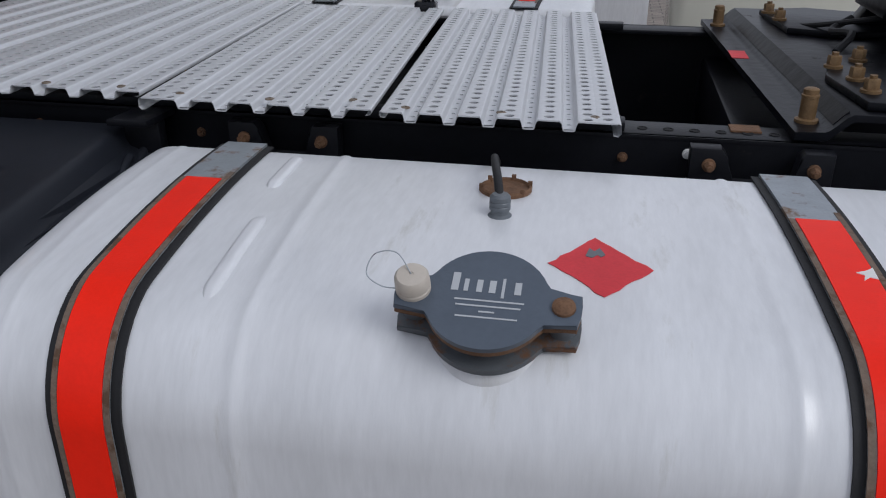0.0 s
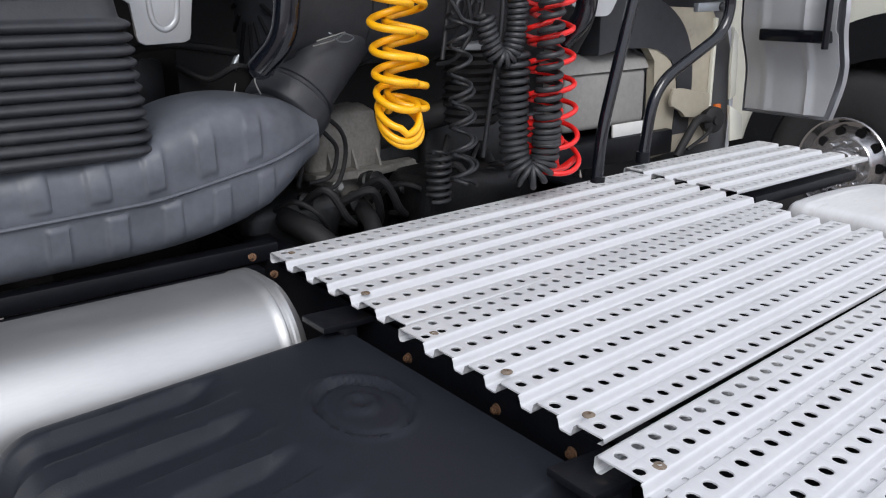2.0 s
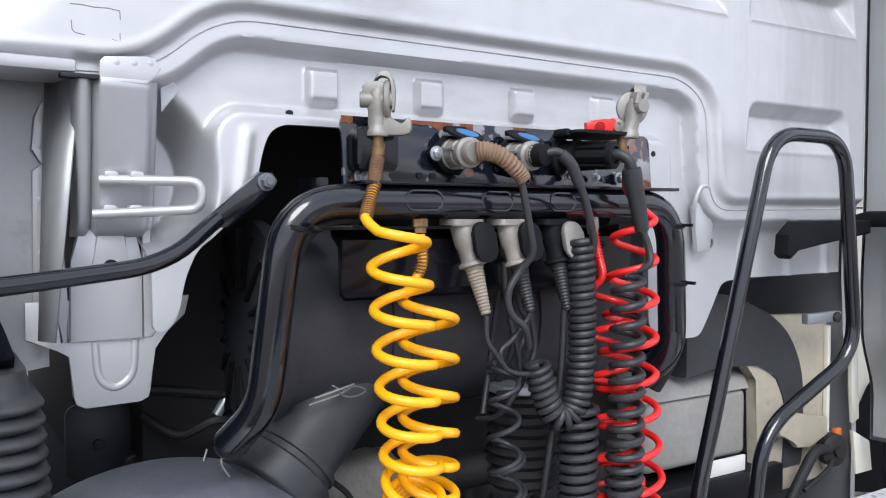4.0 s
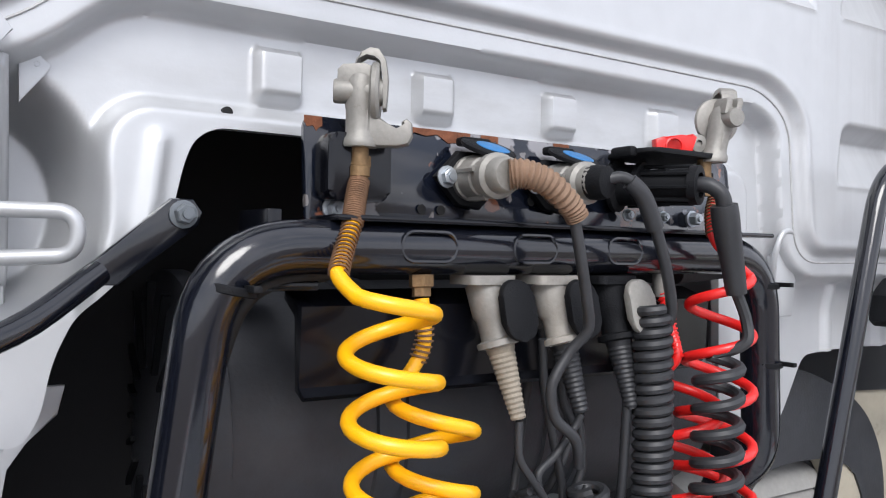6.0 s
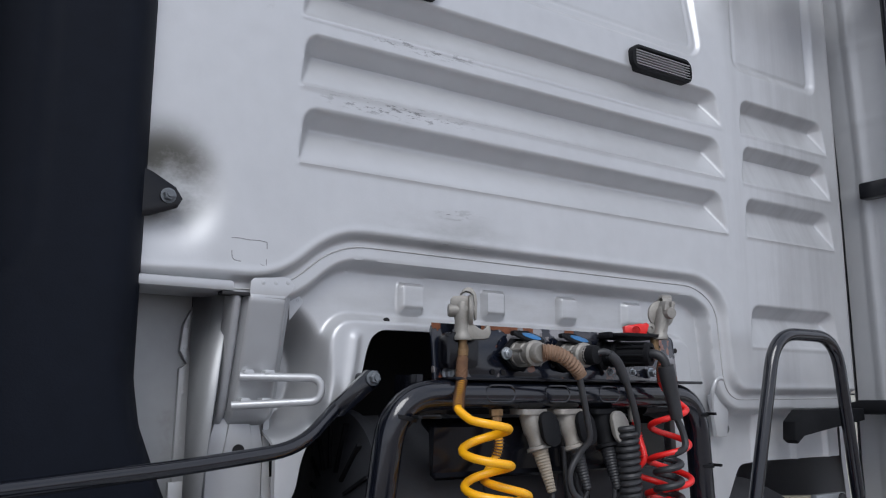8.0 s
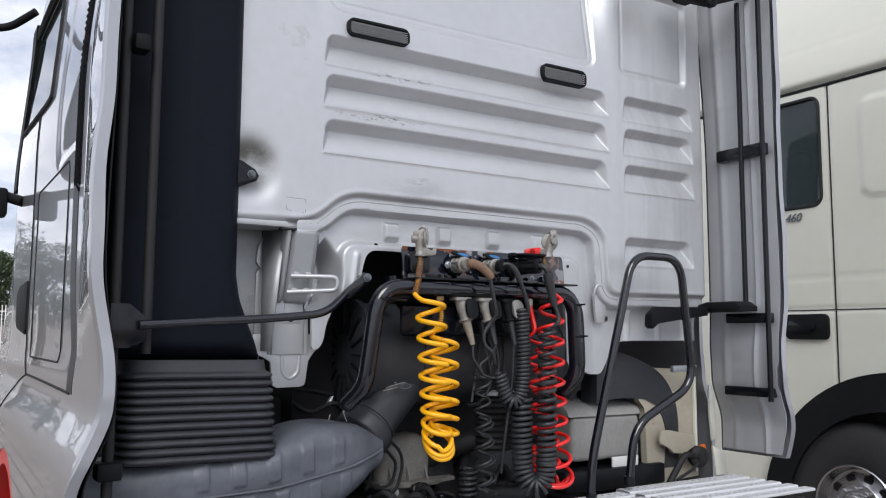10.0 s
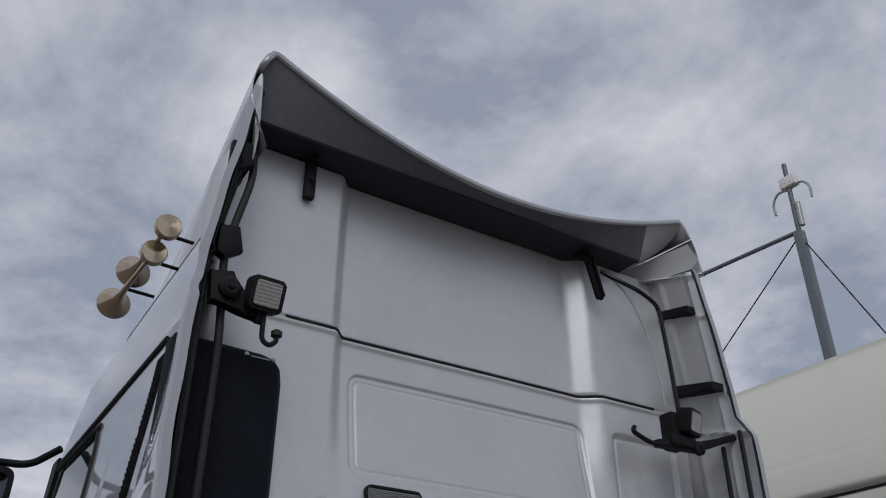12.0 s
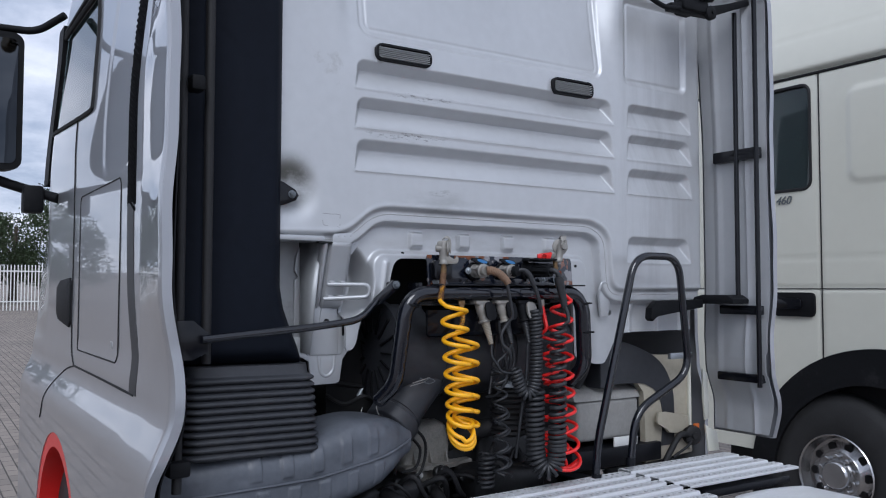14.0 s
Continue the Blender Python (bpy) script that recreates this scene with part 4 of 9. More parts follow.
# ---- fuel tanks ----
def tank_ring(y_in, y_out, z0, z1, r, n=10):
    """Cross-section of the tank: wide round shoulder outside, tight corners inside."""
    s = 1 if y_out < y_in else -1
    out = []
    for cy, cz, rr, a0 in ((y_out + s * r, z1 - r, r, 180), (y_in - s * 0.03, z1 - 0.03, 0.03, 90), (y_in - s * 0.03, z0 + 0.03, 0.03, 0), (y_out + s * 0.12, z0 + 0.12, 0.12, -90)):
        for k in range(n + 1):
            t = radians(a0 - 90 * k / n)
            out.append((cy + s * rr * math.cos(t), cz + rr * math.sin(t)))
    flat = [(out[n][0] + (out[n + 1][0] - out[n][0]) * k / 10, z1) for k in range(1, 10)]
    return [(y, z - crown(y, z, y_in, y_out)) for y, z in out[:n + 1] + flat + out[n + 1:]]

def crown(y, z, y_in, y_out):
    """The top of a tank is slightly arched across."""
    c = y_in + (y_out - y_in) * 0.27
    return 0.20 * (y - c) ** 2 * float(step(0.70, 0.88, np.array(z)))

def tank(name, x0, x1, y_in, y_out, z0, z1, r, label, group):
    t = thing(name, ((x0 + x1) / 2, (y_in + y_out) / 2, z0), label, "fuel tank", group)
    ring = tank_ring(y_in, y_out, z0, z1, r)
    cy, cz = (y_in + y_out) / 2, (z0 + z1) / 2
    # end caps are rounded; two pressed beads run round the shell
    xs = [(x0, 0.86), (x0 + 0.004, 0.93), (x0 + 0.012, 0.97), (x0 + 0.022, 0.990), (x0 + 0.034, 0.998), (x0 + 0.042, 0.998), (x0 + 0.047, 1.006), (x0 + 0.053, 1.006), (x0 + 0.058, 1.0), (x0 + 0.075, 1.0)]
    bead = []
    for c in (x0 + 0.323, x0 + 0.883, x1 - 0.42) if x1 - x0 > 1.4 else (x0 + 0.31, x1 - 0.42):
        bead += [(c - 0.05, 1.0), (c - 0.020, 1.0), (c - 0.009, 1.0), (c - 0.003, 1.012), (c + 0.003, 1.012), (c + 0.009, 1.0), (c + 0.020, 1.0), (c + 0.05, 1.0)]
    xs += bead + [(x1 - 0.075, 1.0), (x1 - 0.055, 1.0), (x1 - 0.04, 0.995), (x1 - 0.02, 0.975), (x1 - 0.006, 0.93), (x1, 0.86)]
    bm = bmesh.new()
    rings = [[bm.verts.new((x, cy + (y - cy) * (1 - (1 - k) * 0.5), cz + (z - cz) * (1 - (1 - k) * 0.5))) for y, z in ring] for x, k in xs]
    n = len(ring)
    for i in range(len(rings) - 1):
        for k in range(n):
            bm.faces.new((rings[i][k], rings[i][(k + 1) % n], rings[i + 1][(k + 1) % n], rings[i + 1][k]))
    bm.faces.new(rings[0][::-1])
    bm.faces.new(rings[-1])
    part("shell", bm, WHITE_TANK, t)
    return t

def strap(parent, x0, x1, y_in, y_out, z0, z1, r, out, mat, name, a0, a1, label="", thick=0.004):
    """A band laid over the tank from share a0 to a1 of the way from the inner top edge over and down the outer face."""
    s = 1 if y_out < y_in else -1
    pts = [Vector((0, y_in, z1))]
    n = 14
    L0 = abs(y_in - y_out) - r
    for k in range(1, 9):
        pts.append(Vector((0, y_in - s * L0 * k / 8, z1)))
    for k in range(1, n + 1):
        a = radians(90 * k / n)
        pts.append(Vector((0, y_out + s * r - s * r * math.sin(a), z1 - r + r * math.cos(a))))
    for k in range(1, 9):
        pts.append(Vector((0, y_out, z1 - r - (z1 - r - z0) * k / 8)))
    d = [0]
    for i in range(1, len(pts)):
        d.append(d[-1] + (pts[i] - pts[i - 1]).length)
    def at(q):
        for i in range(1, len(pts)):
            if q <= d[i]:
                w = (q - d[i - 1]) / (d[i] - d[i - 1])
                p = pts[i - 1].lerp(pts[i], w)
                p.z -= crown(p.y, p.z, y_in, y_out)
                tan = (pts[i] - pts[i - 1]).normalized()
                return p, Vector((0, tan.z, -tan.y)) * s
        return pts[-1], Vector((0, -s, 0))
    bm = bmesh.new()
    prev = None
    M = 60
    for i in range(M + 1):
        q = a0 + (a1 - a0) * i / M
        p, nn = at(min(q, d[-1] - 1e-6))
        lo, hi = p + nn * (out - thick), p + nn * out
        row = [bm.verts.new((x0, lo.y, lo.z)), bm.verts.new((x0, hi.y, hi.z)), bm.verts.new((x1, hi.y, hi.z)), bm.verts.new((x1, lo.y, lo.z))]
        if prev:
            for k in range(4):
                bm.faces.new((prev[k], prev[(k + 1) % 4], row[(k + 1) % 4], row[k]))
        else:
            bm.faces.new(row[::-1])
        prev = row
    bm.faces.new(prev)
    return part(name, bm, mat, parent, label, 30)

TX0, TX1, TYI, TYO, TZ0, TZ1, TR = 1.702, 3.25, 0.668, 0.110, 0.34, 0.955, 0.112
tank_l = tank("fuel_tank", TX0, TX1, TYI, TYO, TZ0, TZ1, TR, "white painted fuel tank with red taped steel straps", "fuel tanks")
def tank_straps(t, xs, yi, yo, red_from):
    for x in xs:
        st = strap(t, x - 0.033, x + 0.033, yi, yo, TZ0, TZ1, TR, 0.0085, STRAP, "strap", 0.008, 1.1, "galvanised steel band")
        strap(st, x - 0.044, x + 0.044, yi, yo, TZ0, TZ1, TR, 0.004, RUBBER, "rubber_strip", 0.008, 1.1, "black rubber underlay", 0.003)
        strap(st, x - 0.026, x + 0.026, yi, yo, TZ0, TZ1, TR, 0.0102, RED_TAPE, "reflective_tape", red_from, 1.1, "worn red reflective tape", 0.0015)
        for e in (-1, 1):
            strap(st, x + e * 0.0305 - 0.0035, x + e * 0.0305 + 0.0035, yi, yo, TZ0, TZ1, TR, 0.0094, RUST_EDGE, "rusty_edge", red_from - 0.03 * (e > 0), 1.1, "rust along the band's edge", 0.0015)
tank_straps(tank_l, (1.858, 2.672), TYI, TYO, 0.185)
YR = 2 * YC
tank_r = tank("fuel_tank", 1.02, 2.35, YR - 0.62, YR - 0.09, TZ0, TZ1, TR, "white fuel tank on the far side with red taped straps", "fuel tanks")
tank_straps(tank_r, (1.50, 2.14), YR - 0.62, YR - 0.09, 0.10)

# the tank hangs slightly askew
def shear(t, k, y0):
    for o in t.children_recursive:
        o.data.transform(Matrix(((1, k, 0, -k * y0), (0, 1, 0, 0), (0, 0, 1, 0), (0, 0, 0, 1))))
# a pale tape scrap where the red has torn off
bm = bmesh.new()
prism(bm, [(2.690, 0.352), (2.699, 0.360), (2.698, 0.335), (2.690, 0.338), (2.682, 0.330), (2.686, 0.342), (2.678, 0.346)], 2, 0.9651, 0.9660)
for v in bm.verts:
    v.co.z -= crown(v.co.y, TZ1, TYI, TYO)
part("tape_scrap", bm, WHITE, tank_l)

# filler cap with its lock plates
cap = thing("filler_cap", (2.305, 0.165, 0.955), "grey steel anti-theft filler cap with rusty lock plates", "tank cap")
cap_c = Vector((2.305, 0.165, 0))
def lock_plate(z0, z1, r, mat, name, label=""):
    bm = bmesh.new()
    pts = []
    ear = radians(17)
    tilt = radians(-3)
    for k in range(0, 361, 8):
        a = radians(k)
        d1 = abs((a - tilt + math.pi) % (2 * math.pi) - math.pi)
        d2 = abs((a - tilt - math.pi + math.pi) % (2 * math.pi) - math.pi)
        rr = r
        if d1 < ear or d2 < ear:
            rr = r + 0.034
        if k < 360:
            pts.append((cap_c.x + rr * math.cos(a), cap_c.y + rr * math.sin(a)))
    prism(bm, pts, 2, z0, z1, 0.002)
    return part(name, bm, mat, cap, label)
lock_plate(0.953, 0.961, 0.0680, RUSTY_GREY, "base_plate", "rust-edged lower lock plate")
lock_plate(0.984, 0.990, 0.0672, RUST, "plate_edge", "rusted rim under the upper plate")
lock_plate(0.990, 0.996, 0.0675, CAP_GREY, "lock_plate", "grey painted upper lock plate, rust at its edge")
bm = bmesh.new()
lathe(bm, (cap_c.x, cap_c.y, 0.952), (0, 0, 1), [(0.046, -0.03), (0.046, 0.0), (0.046, 0.040)], 40)
part("neck", bm, GREY_STEEL, cap)
bm = bmesh.new()
lathe(bm, (cap_c.x, cap_c.y, 0.952), (0, 0, 1), [(0.078, -0.075), (0.072, -0.030), (0.068, -0.014), (0.064, -0.006), (0.058, -0.003), (0.040, -0.003)], 40)
part("neck_ring", bm, WHITE_TANK, cap, "white painted filler neck")
t_ = radians(-3)
for sgn in (-1, 1):
    px, py = cap_c.x + sgn * 0.082 * math.cos(t_), cap_c.y + sgn * 0.082 * math.sin(t_)
    bm = bmesh.new()
    lathe(bm, (px, py, 0.958), (0, 0, 1), [(0.015, 0), (0.015, 0.033)], 18)
    part("pillar", bm, GREY_STEEL, cap)
    if sgn > 0:
        bm = bmesh.new()
        lathe(bm, (px, py, 0.995), (0, 0, 1), [(0.013, 0), (0.0125, 0.004), (0.006, 0.007)], 18)
        part("bolt_head", bm, RUST, cap)
    else:
        bm = bmesh.new()
        lathe(bm, (px, py, 0.995), (0, 0, 1), [(0.0195, 0), (0.0195, 0.005), (0.018, 0.0065), (0.0195, 0.008), (0.019, 0.019), (0.016, 0.0225), (0.003, 0.0235), (0.0025, 0.0225)], 28)
        part("lock_cover", bm, BEIGE, cap, "beige plastic lock cover")
        bm = bmesh.new()
        tube(bm, curve([(px, py, 1.018), (px - 0.02, py + 0.022, 1.025), (px - 0.045, py + 0.022, 1.020), (px - 0.052, py + 0.004, 1.008), (px - 0.035, py - 0.004, 1.000), (px - 0.018, py - 0.002, 0.996)]), 0.0007, 6)
        part("wire_loop", bm, STEEL, cap)
# printed plate: the maker's lettering is kept as plain bars
def bar(x0, x1, y0, y1, z, parent, mat=MARK, name="print_bar"):
    bm = bmesh.new()
    box(bm, x0, x1, y0, y1, z - 0.0004, z + 0.0006)
    return part(name, bm, mat, parent)
for k, (w_, lo, hi) in enumerate(((0.010, 0.172, 0.197), (0.006, 0.172, 0.189), (0.008, 0.172, 0.189), (0.009, 0.172, 0.189), (0.004, 0.166, 0.193), (0.009, 0.172, 0.189))):
    x_ = 2.264 + k * 0.0138
    bar(x_, x_ + w_ * 0.8, lo, hi, 0.9960, cap)
for k, (a, b) in enumerate(((2.270, 2.345), (2.272, 2.342), (2.298, 2.315), (2.274, 2.340))):
    bar(a, b, 0.1595 - k * 0.0075, 0.1615 - k * 0.0075, 0.9960, cap)

CAP_TILT = Matrix.Translation((2.303, 0.2035, 0.9435)) @ Matrix.Rotation(radians(23), 4, 'X') @ Matrix.Diagonal((0.92, 0.92, 1, 1)) @ Matrix.Translation((-2.305, -0.175, -0.955))
for o in cap.children_recursive:
    o.data.transform(CAP_TILT)

# sender cover, breather and the red diamond sticker on the tank
sender = thing("sender_cover", (2.275, 0.535, 0.955), "rusty round fuel sender cover on the tank", "cover")
bm = bmesh.new()
lathe(bm, (2.278, 0.538, 0.950), (0, 0, 1), [(0.036, 0), (0.036, 0.010), (0.033, 0.012), (0.031, 0.008), (0.0, 0.008)], 30)
for k in range(6):
    a = k * 1.05 + 0.3
    box(bm, 2.278 + 0.034 * math.cos(a) - 0.003, 2.278 + 0.034 * math.cos(a) + 0.003, 0.538 + 0.034 * math.sin(a) - 0.0025, 0.538 + 0.034 * math.sin(a) + 0.0025, 0.956, 0.966)
part("cover", bm, RUST, sender)
breather = thing("breather_valve", (2.282, 0.450, 0.955), "grey plastic breather with a black rubber hose", "valve")
bm = bmesh.new()
lathe(bm, (2.281, 0.450, 0.953), (0, 0, 1), [(0.017, 0), (0.012, 0.004), (0.012, 0.009), (0.0138, 0.010), (0.0138, 0.014), (0.013, 0.015), (0.0138, 0.016), (0.0138, 0.020), (0.013, 0.021), (0.0138, 0.022), (0.0133, 0.027), (0.010, 0.030)], 22)
part("valve_body", bm, GREY_STEEL, breather)
bm = bmesh.new()
tube(bm, curve([(2.280, 0.452, 0.978), (2.272, 0.490, 0.990), (2.258, 0.57, 0.984), (2.247, 0.654, 0.962), (2.240, 0.75, 0.92)]), 0.0058, 10)
part("hose", bm, RUBBER, breather)
diamond = thing("hazard_sticker", (2.409, 0.317, 0.955), "faded red diamond sticker on the tank top", "sticker")
bm = bmesh.new()
rim = random.Random(3)
corners = [(2.404, 0.401), (2.471, 0.332), (2.418, 0.268), (2.352, 0.330)]
pts = []
for k in range(4):
    p, q = Vector(corners[k]), Vector(corners[(k + 1) % 4])
    for i in range(7):
        t_ = p.lerp(q, i / 7)
        if i:
            t_ += Vector((rim.uniform(-1, 1), rim.uniform(-1, 1))) * 0.0022
        pts.append((t_.x, t_.y))
def tank_top(y):
    return TZ1 - crown(y, TZ1, TYI, TYO)
def draped(name, outline, lift, mat, parent):
    """A thin sheet laid on the arched tank top."""
    bm = bmesh.new()
    prism(bm, outline, 2, 0, 0.0007)
    bmesh.ops.triangulate(bm, faces=[f for f in bm.faces if len(f.verts) > 4])
    bmesh.ops.subdivide_edges(bm, edges=bm.edges[:], cuts=1)
    for v in bm.verts:
        v.co.z += tank_top(v.co.y) + lift
    return part(name, bm, mat, parent)
draped("sheet", pts, 0.0004, RED_STICKER, diamond)
draped("flame_print", [(2.394, 0.352), (2.398, 0.372), (2.404, 0.365), (2.410, 0.374), (2.417, 0.358), (2.412, 0.352), (2.408, 0.357), (2.402, 0.349)], 0.0011, GREY_STEEL, diamond)
# long shallow pressings on the tank shoulder
for x0, y0, y1 in ((1.955, 0.480, 0.628), (1.974, 0.195, 0.400)):
    bm = bmesh.new()
    n, m = 26, 12
    rows_ = []
    for k in range(n + 1):
        y = y0 + (y1 - y0) * k / n
        e = min(1.0, min(k, n - k) / 4)
        rise = math.sin(e * math.pi / 2)
        wide = 0.012 * (0.35 + 0.65 * rise)
        drop = max(0.0, TYO + TR - y)
        base = TZ1 - TR + math.sqrt(TR * TR - drop * drop) - crown(y, TZ1, TYI, TYO)
        rows_.append([bm.verts.new((x0 + wide * (2 * j / m - 1), y, base - 0.003 + 0.0085 * rise * (1 - (2 * j / m - 1) ** 4))) for j in range(m + 1)])
    for k in range(n):
        for j in range(m):
            bm.faces.new((rows_[k][j], rows_[k + 1][j], rows_[k + 1][j + 1], rows_[k][j + 1]))
    part("pressing", bm, WHITE_TANK, tank_l)
shear(tank_l, -0.058, 0.49)

# tank brackets on the rail
def tank_bracket(x0, x1):
    b = thing("tank_bracket", ((x0 + x1) / 2, 0.80, 0.9), "black steel tank bracket with rusty bolts", "bracket", "tank brackets")
    bm = bmesh.new()
    w = x1 - x0
    out = [(x0 - 0.03, 0.952), (x0 + 0.018, 0.952), (x0 + 0.028, 0.940), (x0 + 0.040, 0.890), (x1 - 0.030, 0.890), (x1 - 0.022, 0.945), (x1 - 0.015, 0.952), (x1 + 0.03, 0.952), (x1 + 0.03, 0.70), (x0 - 0.03, 0.70)]
    prism(bm, out, 1, 0.790, 0.822, 0.004)
    part("plate", bm, CHASSIS, b)
    for x in (x0, x1):
        bolt("bolt", (x, 0.790, 0.925), (0, -1, 0), 0.008, b, RUST, 0.018)
        bolt("bolt", (x, 0.790, 0.80), (0, -1, 0), 0.009, b, RUST, 0.018)
    return b
tank_bracket(1.784, 1.926)
tank_bracket(2.575, 2.735)

# ---- walkway plates ----
def plate(name, x0, x1, y0, y1, z, flats, label, group="walkway plates", small=False, screws=(), wide_right=False):
    """A corrugated plate: each crest has a row of oval holes, each trough may have a row of small ones; lips at both long edges."""
    t = thing(name, ((x0 + x1) / 2, (y0 + y1) / 2, z), label, "walkway plate", group)
    first = 0.026
    pitch = (x1 - x0 - first) / (flats - 0.44)
    flat = pitch * 0.56
    dep, th = 0.0135, 0.0025
    V, F = [], []
    def vert(x, y, q):
        V.append((x, y, q))
        return len(V) - 1
    def strip(prof, ya, yb):
        rows_ = [(vert(x, ya, q), vert(x, yb, q)) for x, q in prof]
        for k in range(len(prof) - 1):
            F.append((rows_[k][0], rows_[k][1], rows_[k + 1][1], rows_[k + 1][0]))
    rows = max(2, int((y1 - y0) / 0.031))
    hp = (y1 - y0) / rows
    def pierced(a, b, zz, rx, ry, shift, lift):
        """A strip from a to b with one hole in every cell along y."""
        for r in range(rows):
            ya, yb = y0 + r * hp, y0 + (r + 1) * hp
            cx, cy = (a + b) / 2, (ya + yb) / 2 + shift * hp
            outer = []
            for (px, py), (qx, qy) in (((a, ya), (b, ya)), ((b, ya), (b, yb)), ((b, yb), (a, yb)), ((a, yb), (a, ya))):
                outer += [(px + (qx - px) * k / 3, py + (qy - py) * k / 3) for k in range(3)]
            ang = [math.atan2((y - cy) / ry, (x - cx) / rx) for x, y in outer]
            o = [vert(x, y, zz) for x, y in outer]
            m = [vert(cx + rx * 1.3 * math.cos(q), cy + ry * 1.3 * math.sin(q), zz + lift) for q in ang]
            i = [vert(cx + rx * math.cos(q), cy + ry * math.sin(q), zz + lift * 0.2) for q in ang]
            j = [vert(cx + rx * math.cos(q), cy + ry * math.sin(q), zz - 0.002) for q in ang]
            for k in range(12):
                n = (k + 1) % 12
                F.extend(((o[k], o[n], m[n], m[k]), (m[k], m[n], i[n], i[k]), (i[k], i[n], j[n], j[k])))
    for f in range(flats):
        a = x0 + (first if f else 0) + f * pitch
        b = x0 + first + f * pitch + flat
        if f == 0:
            mid = a + (b - a) * 0.52
            pierced(a, mid, z, 0.0082, 0.0074, 0.12, 0.0012)
            pierced(mid, b, z, 0.0082, 0.0074, -0.12, 0.0012)
        else:
            pierced(a, b, z, 0.0086, 0.0074, 0.1 if f % 2 else -0.1, 0.0012)
        strip([(a, z), (a, z - th)], y0, y1)
        F.append((vert(a, y0, z), vert(b, y0, z), vert(b, y0, z - th), vert(a, y0, z - th)))
        F.append((vert(a, y1, z), vert(b, y1, z), vert(b, y1, z - th), vert(a, y1, z - th)))
        if f < flats - 1:
            c = x0 + first + (f + 1) * pitch
            w = c - b
            side = [(b, z), (b + w * 0.04, z - 0.0006), (b + w * 0.075, z - 0.0022), (b + w * 0.115, z - dep * 0.5), (b + w * 0.150, z - dep + 0.0026), (b + w * 0.185, z - dep + 0.0007), (b + w * 0.24, z - dep)]
            other = [(b + c - x, q) for x, q in side][::-1]
            e0, e1 = y0 - 0.005, y1 + 0.002
            strip(side, e0, e1)
            strip(other, e0, e1)
            if small:
                pierced(side[-1][0], other[0][0], z - dep, 0.0042, 0.0042, 0.3, 0.0)
            else:
                strip([side[-1], other[0]], e0, e1)
            full = side + other
            for y in (e0, e1):
                top = [vert(x, y, q) for x, q in full]
                low = [vert(x, y, q - th) for x, q in full]
                for k in range(len(full) - 1):
                    F.append((top[k], top[k + 1], low[k + 1], low[k]))
            strip([(x, q - th) for x, q in full], e0, e1)
    strip([(x0, z), (x0 - 0.005, z - 0.003), (x0 - 0.006, z - 0.017), (x0 - 0.001, z - 0.022), (x0 + 0.006, z - 0.021)], y0, y1)
    strip([(x1, z), (x1 + 0.0025, z - 0.0015), (x1 + 0.003, z - 0.006), (x1 + 0.001, z - 0.010), (x1 - 0.007, z - 0.011)], y0, y1)
    if wide_right:
        V = [(x0 + x1 - x, y, q) for x, y, q in V]
        F = [f[::-1] for f in F]
    raw_part("sheet", V, F, PLANK, t, angle=40)
    for sx, sy in screws:
        bm2 = bmesh.new()
        lathe(bm2, (sx, sy, z - 0.001), (0, 0, 1), [(0.0085, 0), (0.0085, 0.0012), (0.006, 0.0024), (0.003, 0.0028), (0.003, 0.001)], 14)
        part("screw", bm2, SCREW, t)
    return t

PZ = 0.998
shear(plate("walkway_plate", 0.712, 1.172, 0.800, 1.905, PZ, 6, "white perforated aluminium walkway plate next to the cab", screws=((0.74, 0.83), (1.02, 0.825))), -0.04, 0.78)
shear(plate("walkway_plate", 1.186, 1.595, 0.782, 1.850, PZ + 0.002, 6, "white perforated aluminium walkway plate over the chassis", screws=((1.235, 0.81), (1.40, 0.81), (1.55, 0.81))), -0.066, 0.78)
shear(plate("walkway_plate", 1.615, 2.023, 0.752, 1.790, PZ, 6, "white perforated aluminium walkway plate with small trough holes", small=True, screws=((1.672, 0.79), (1.84, 0.785), (1.985, 0.805))), -0.073, 0.78)
shear(plate("walkway_plate", 2.044, 2.425, 0.745, 1.800, PZ, 6, "white perforated aluminium walkway plate beside the open frame", small=True, screws=((2.08, 0.775), (2.24, 0.775), (2.39, 0.775)), wide_right=True), -0.062, 0.78)
plate("walkway_plate", 0.640, 0.995, 1.918, 2.560, PZ + 0.004, 5, "short white perforated walkway plate over the far tank")
# support angles under the plates
for y in (0.86, 1.80):
    bm = bmesh.new()
    box(bm, 0.70, 2.44, y - 0.02, y + 0.02, 0.957, 0.973, 0.002)
    part("support_bar", bm, CHASSIS, frame_thing)
bm = bmesh.new()
box(bm, 0.66, 1.0, 2.0, 2.5, 0.945, 0.974, 0.004)
part("support_bar", bm, CHASSIS, frame_thing)

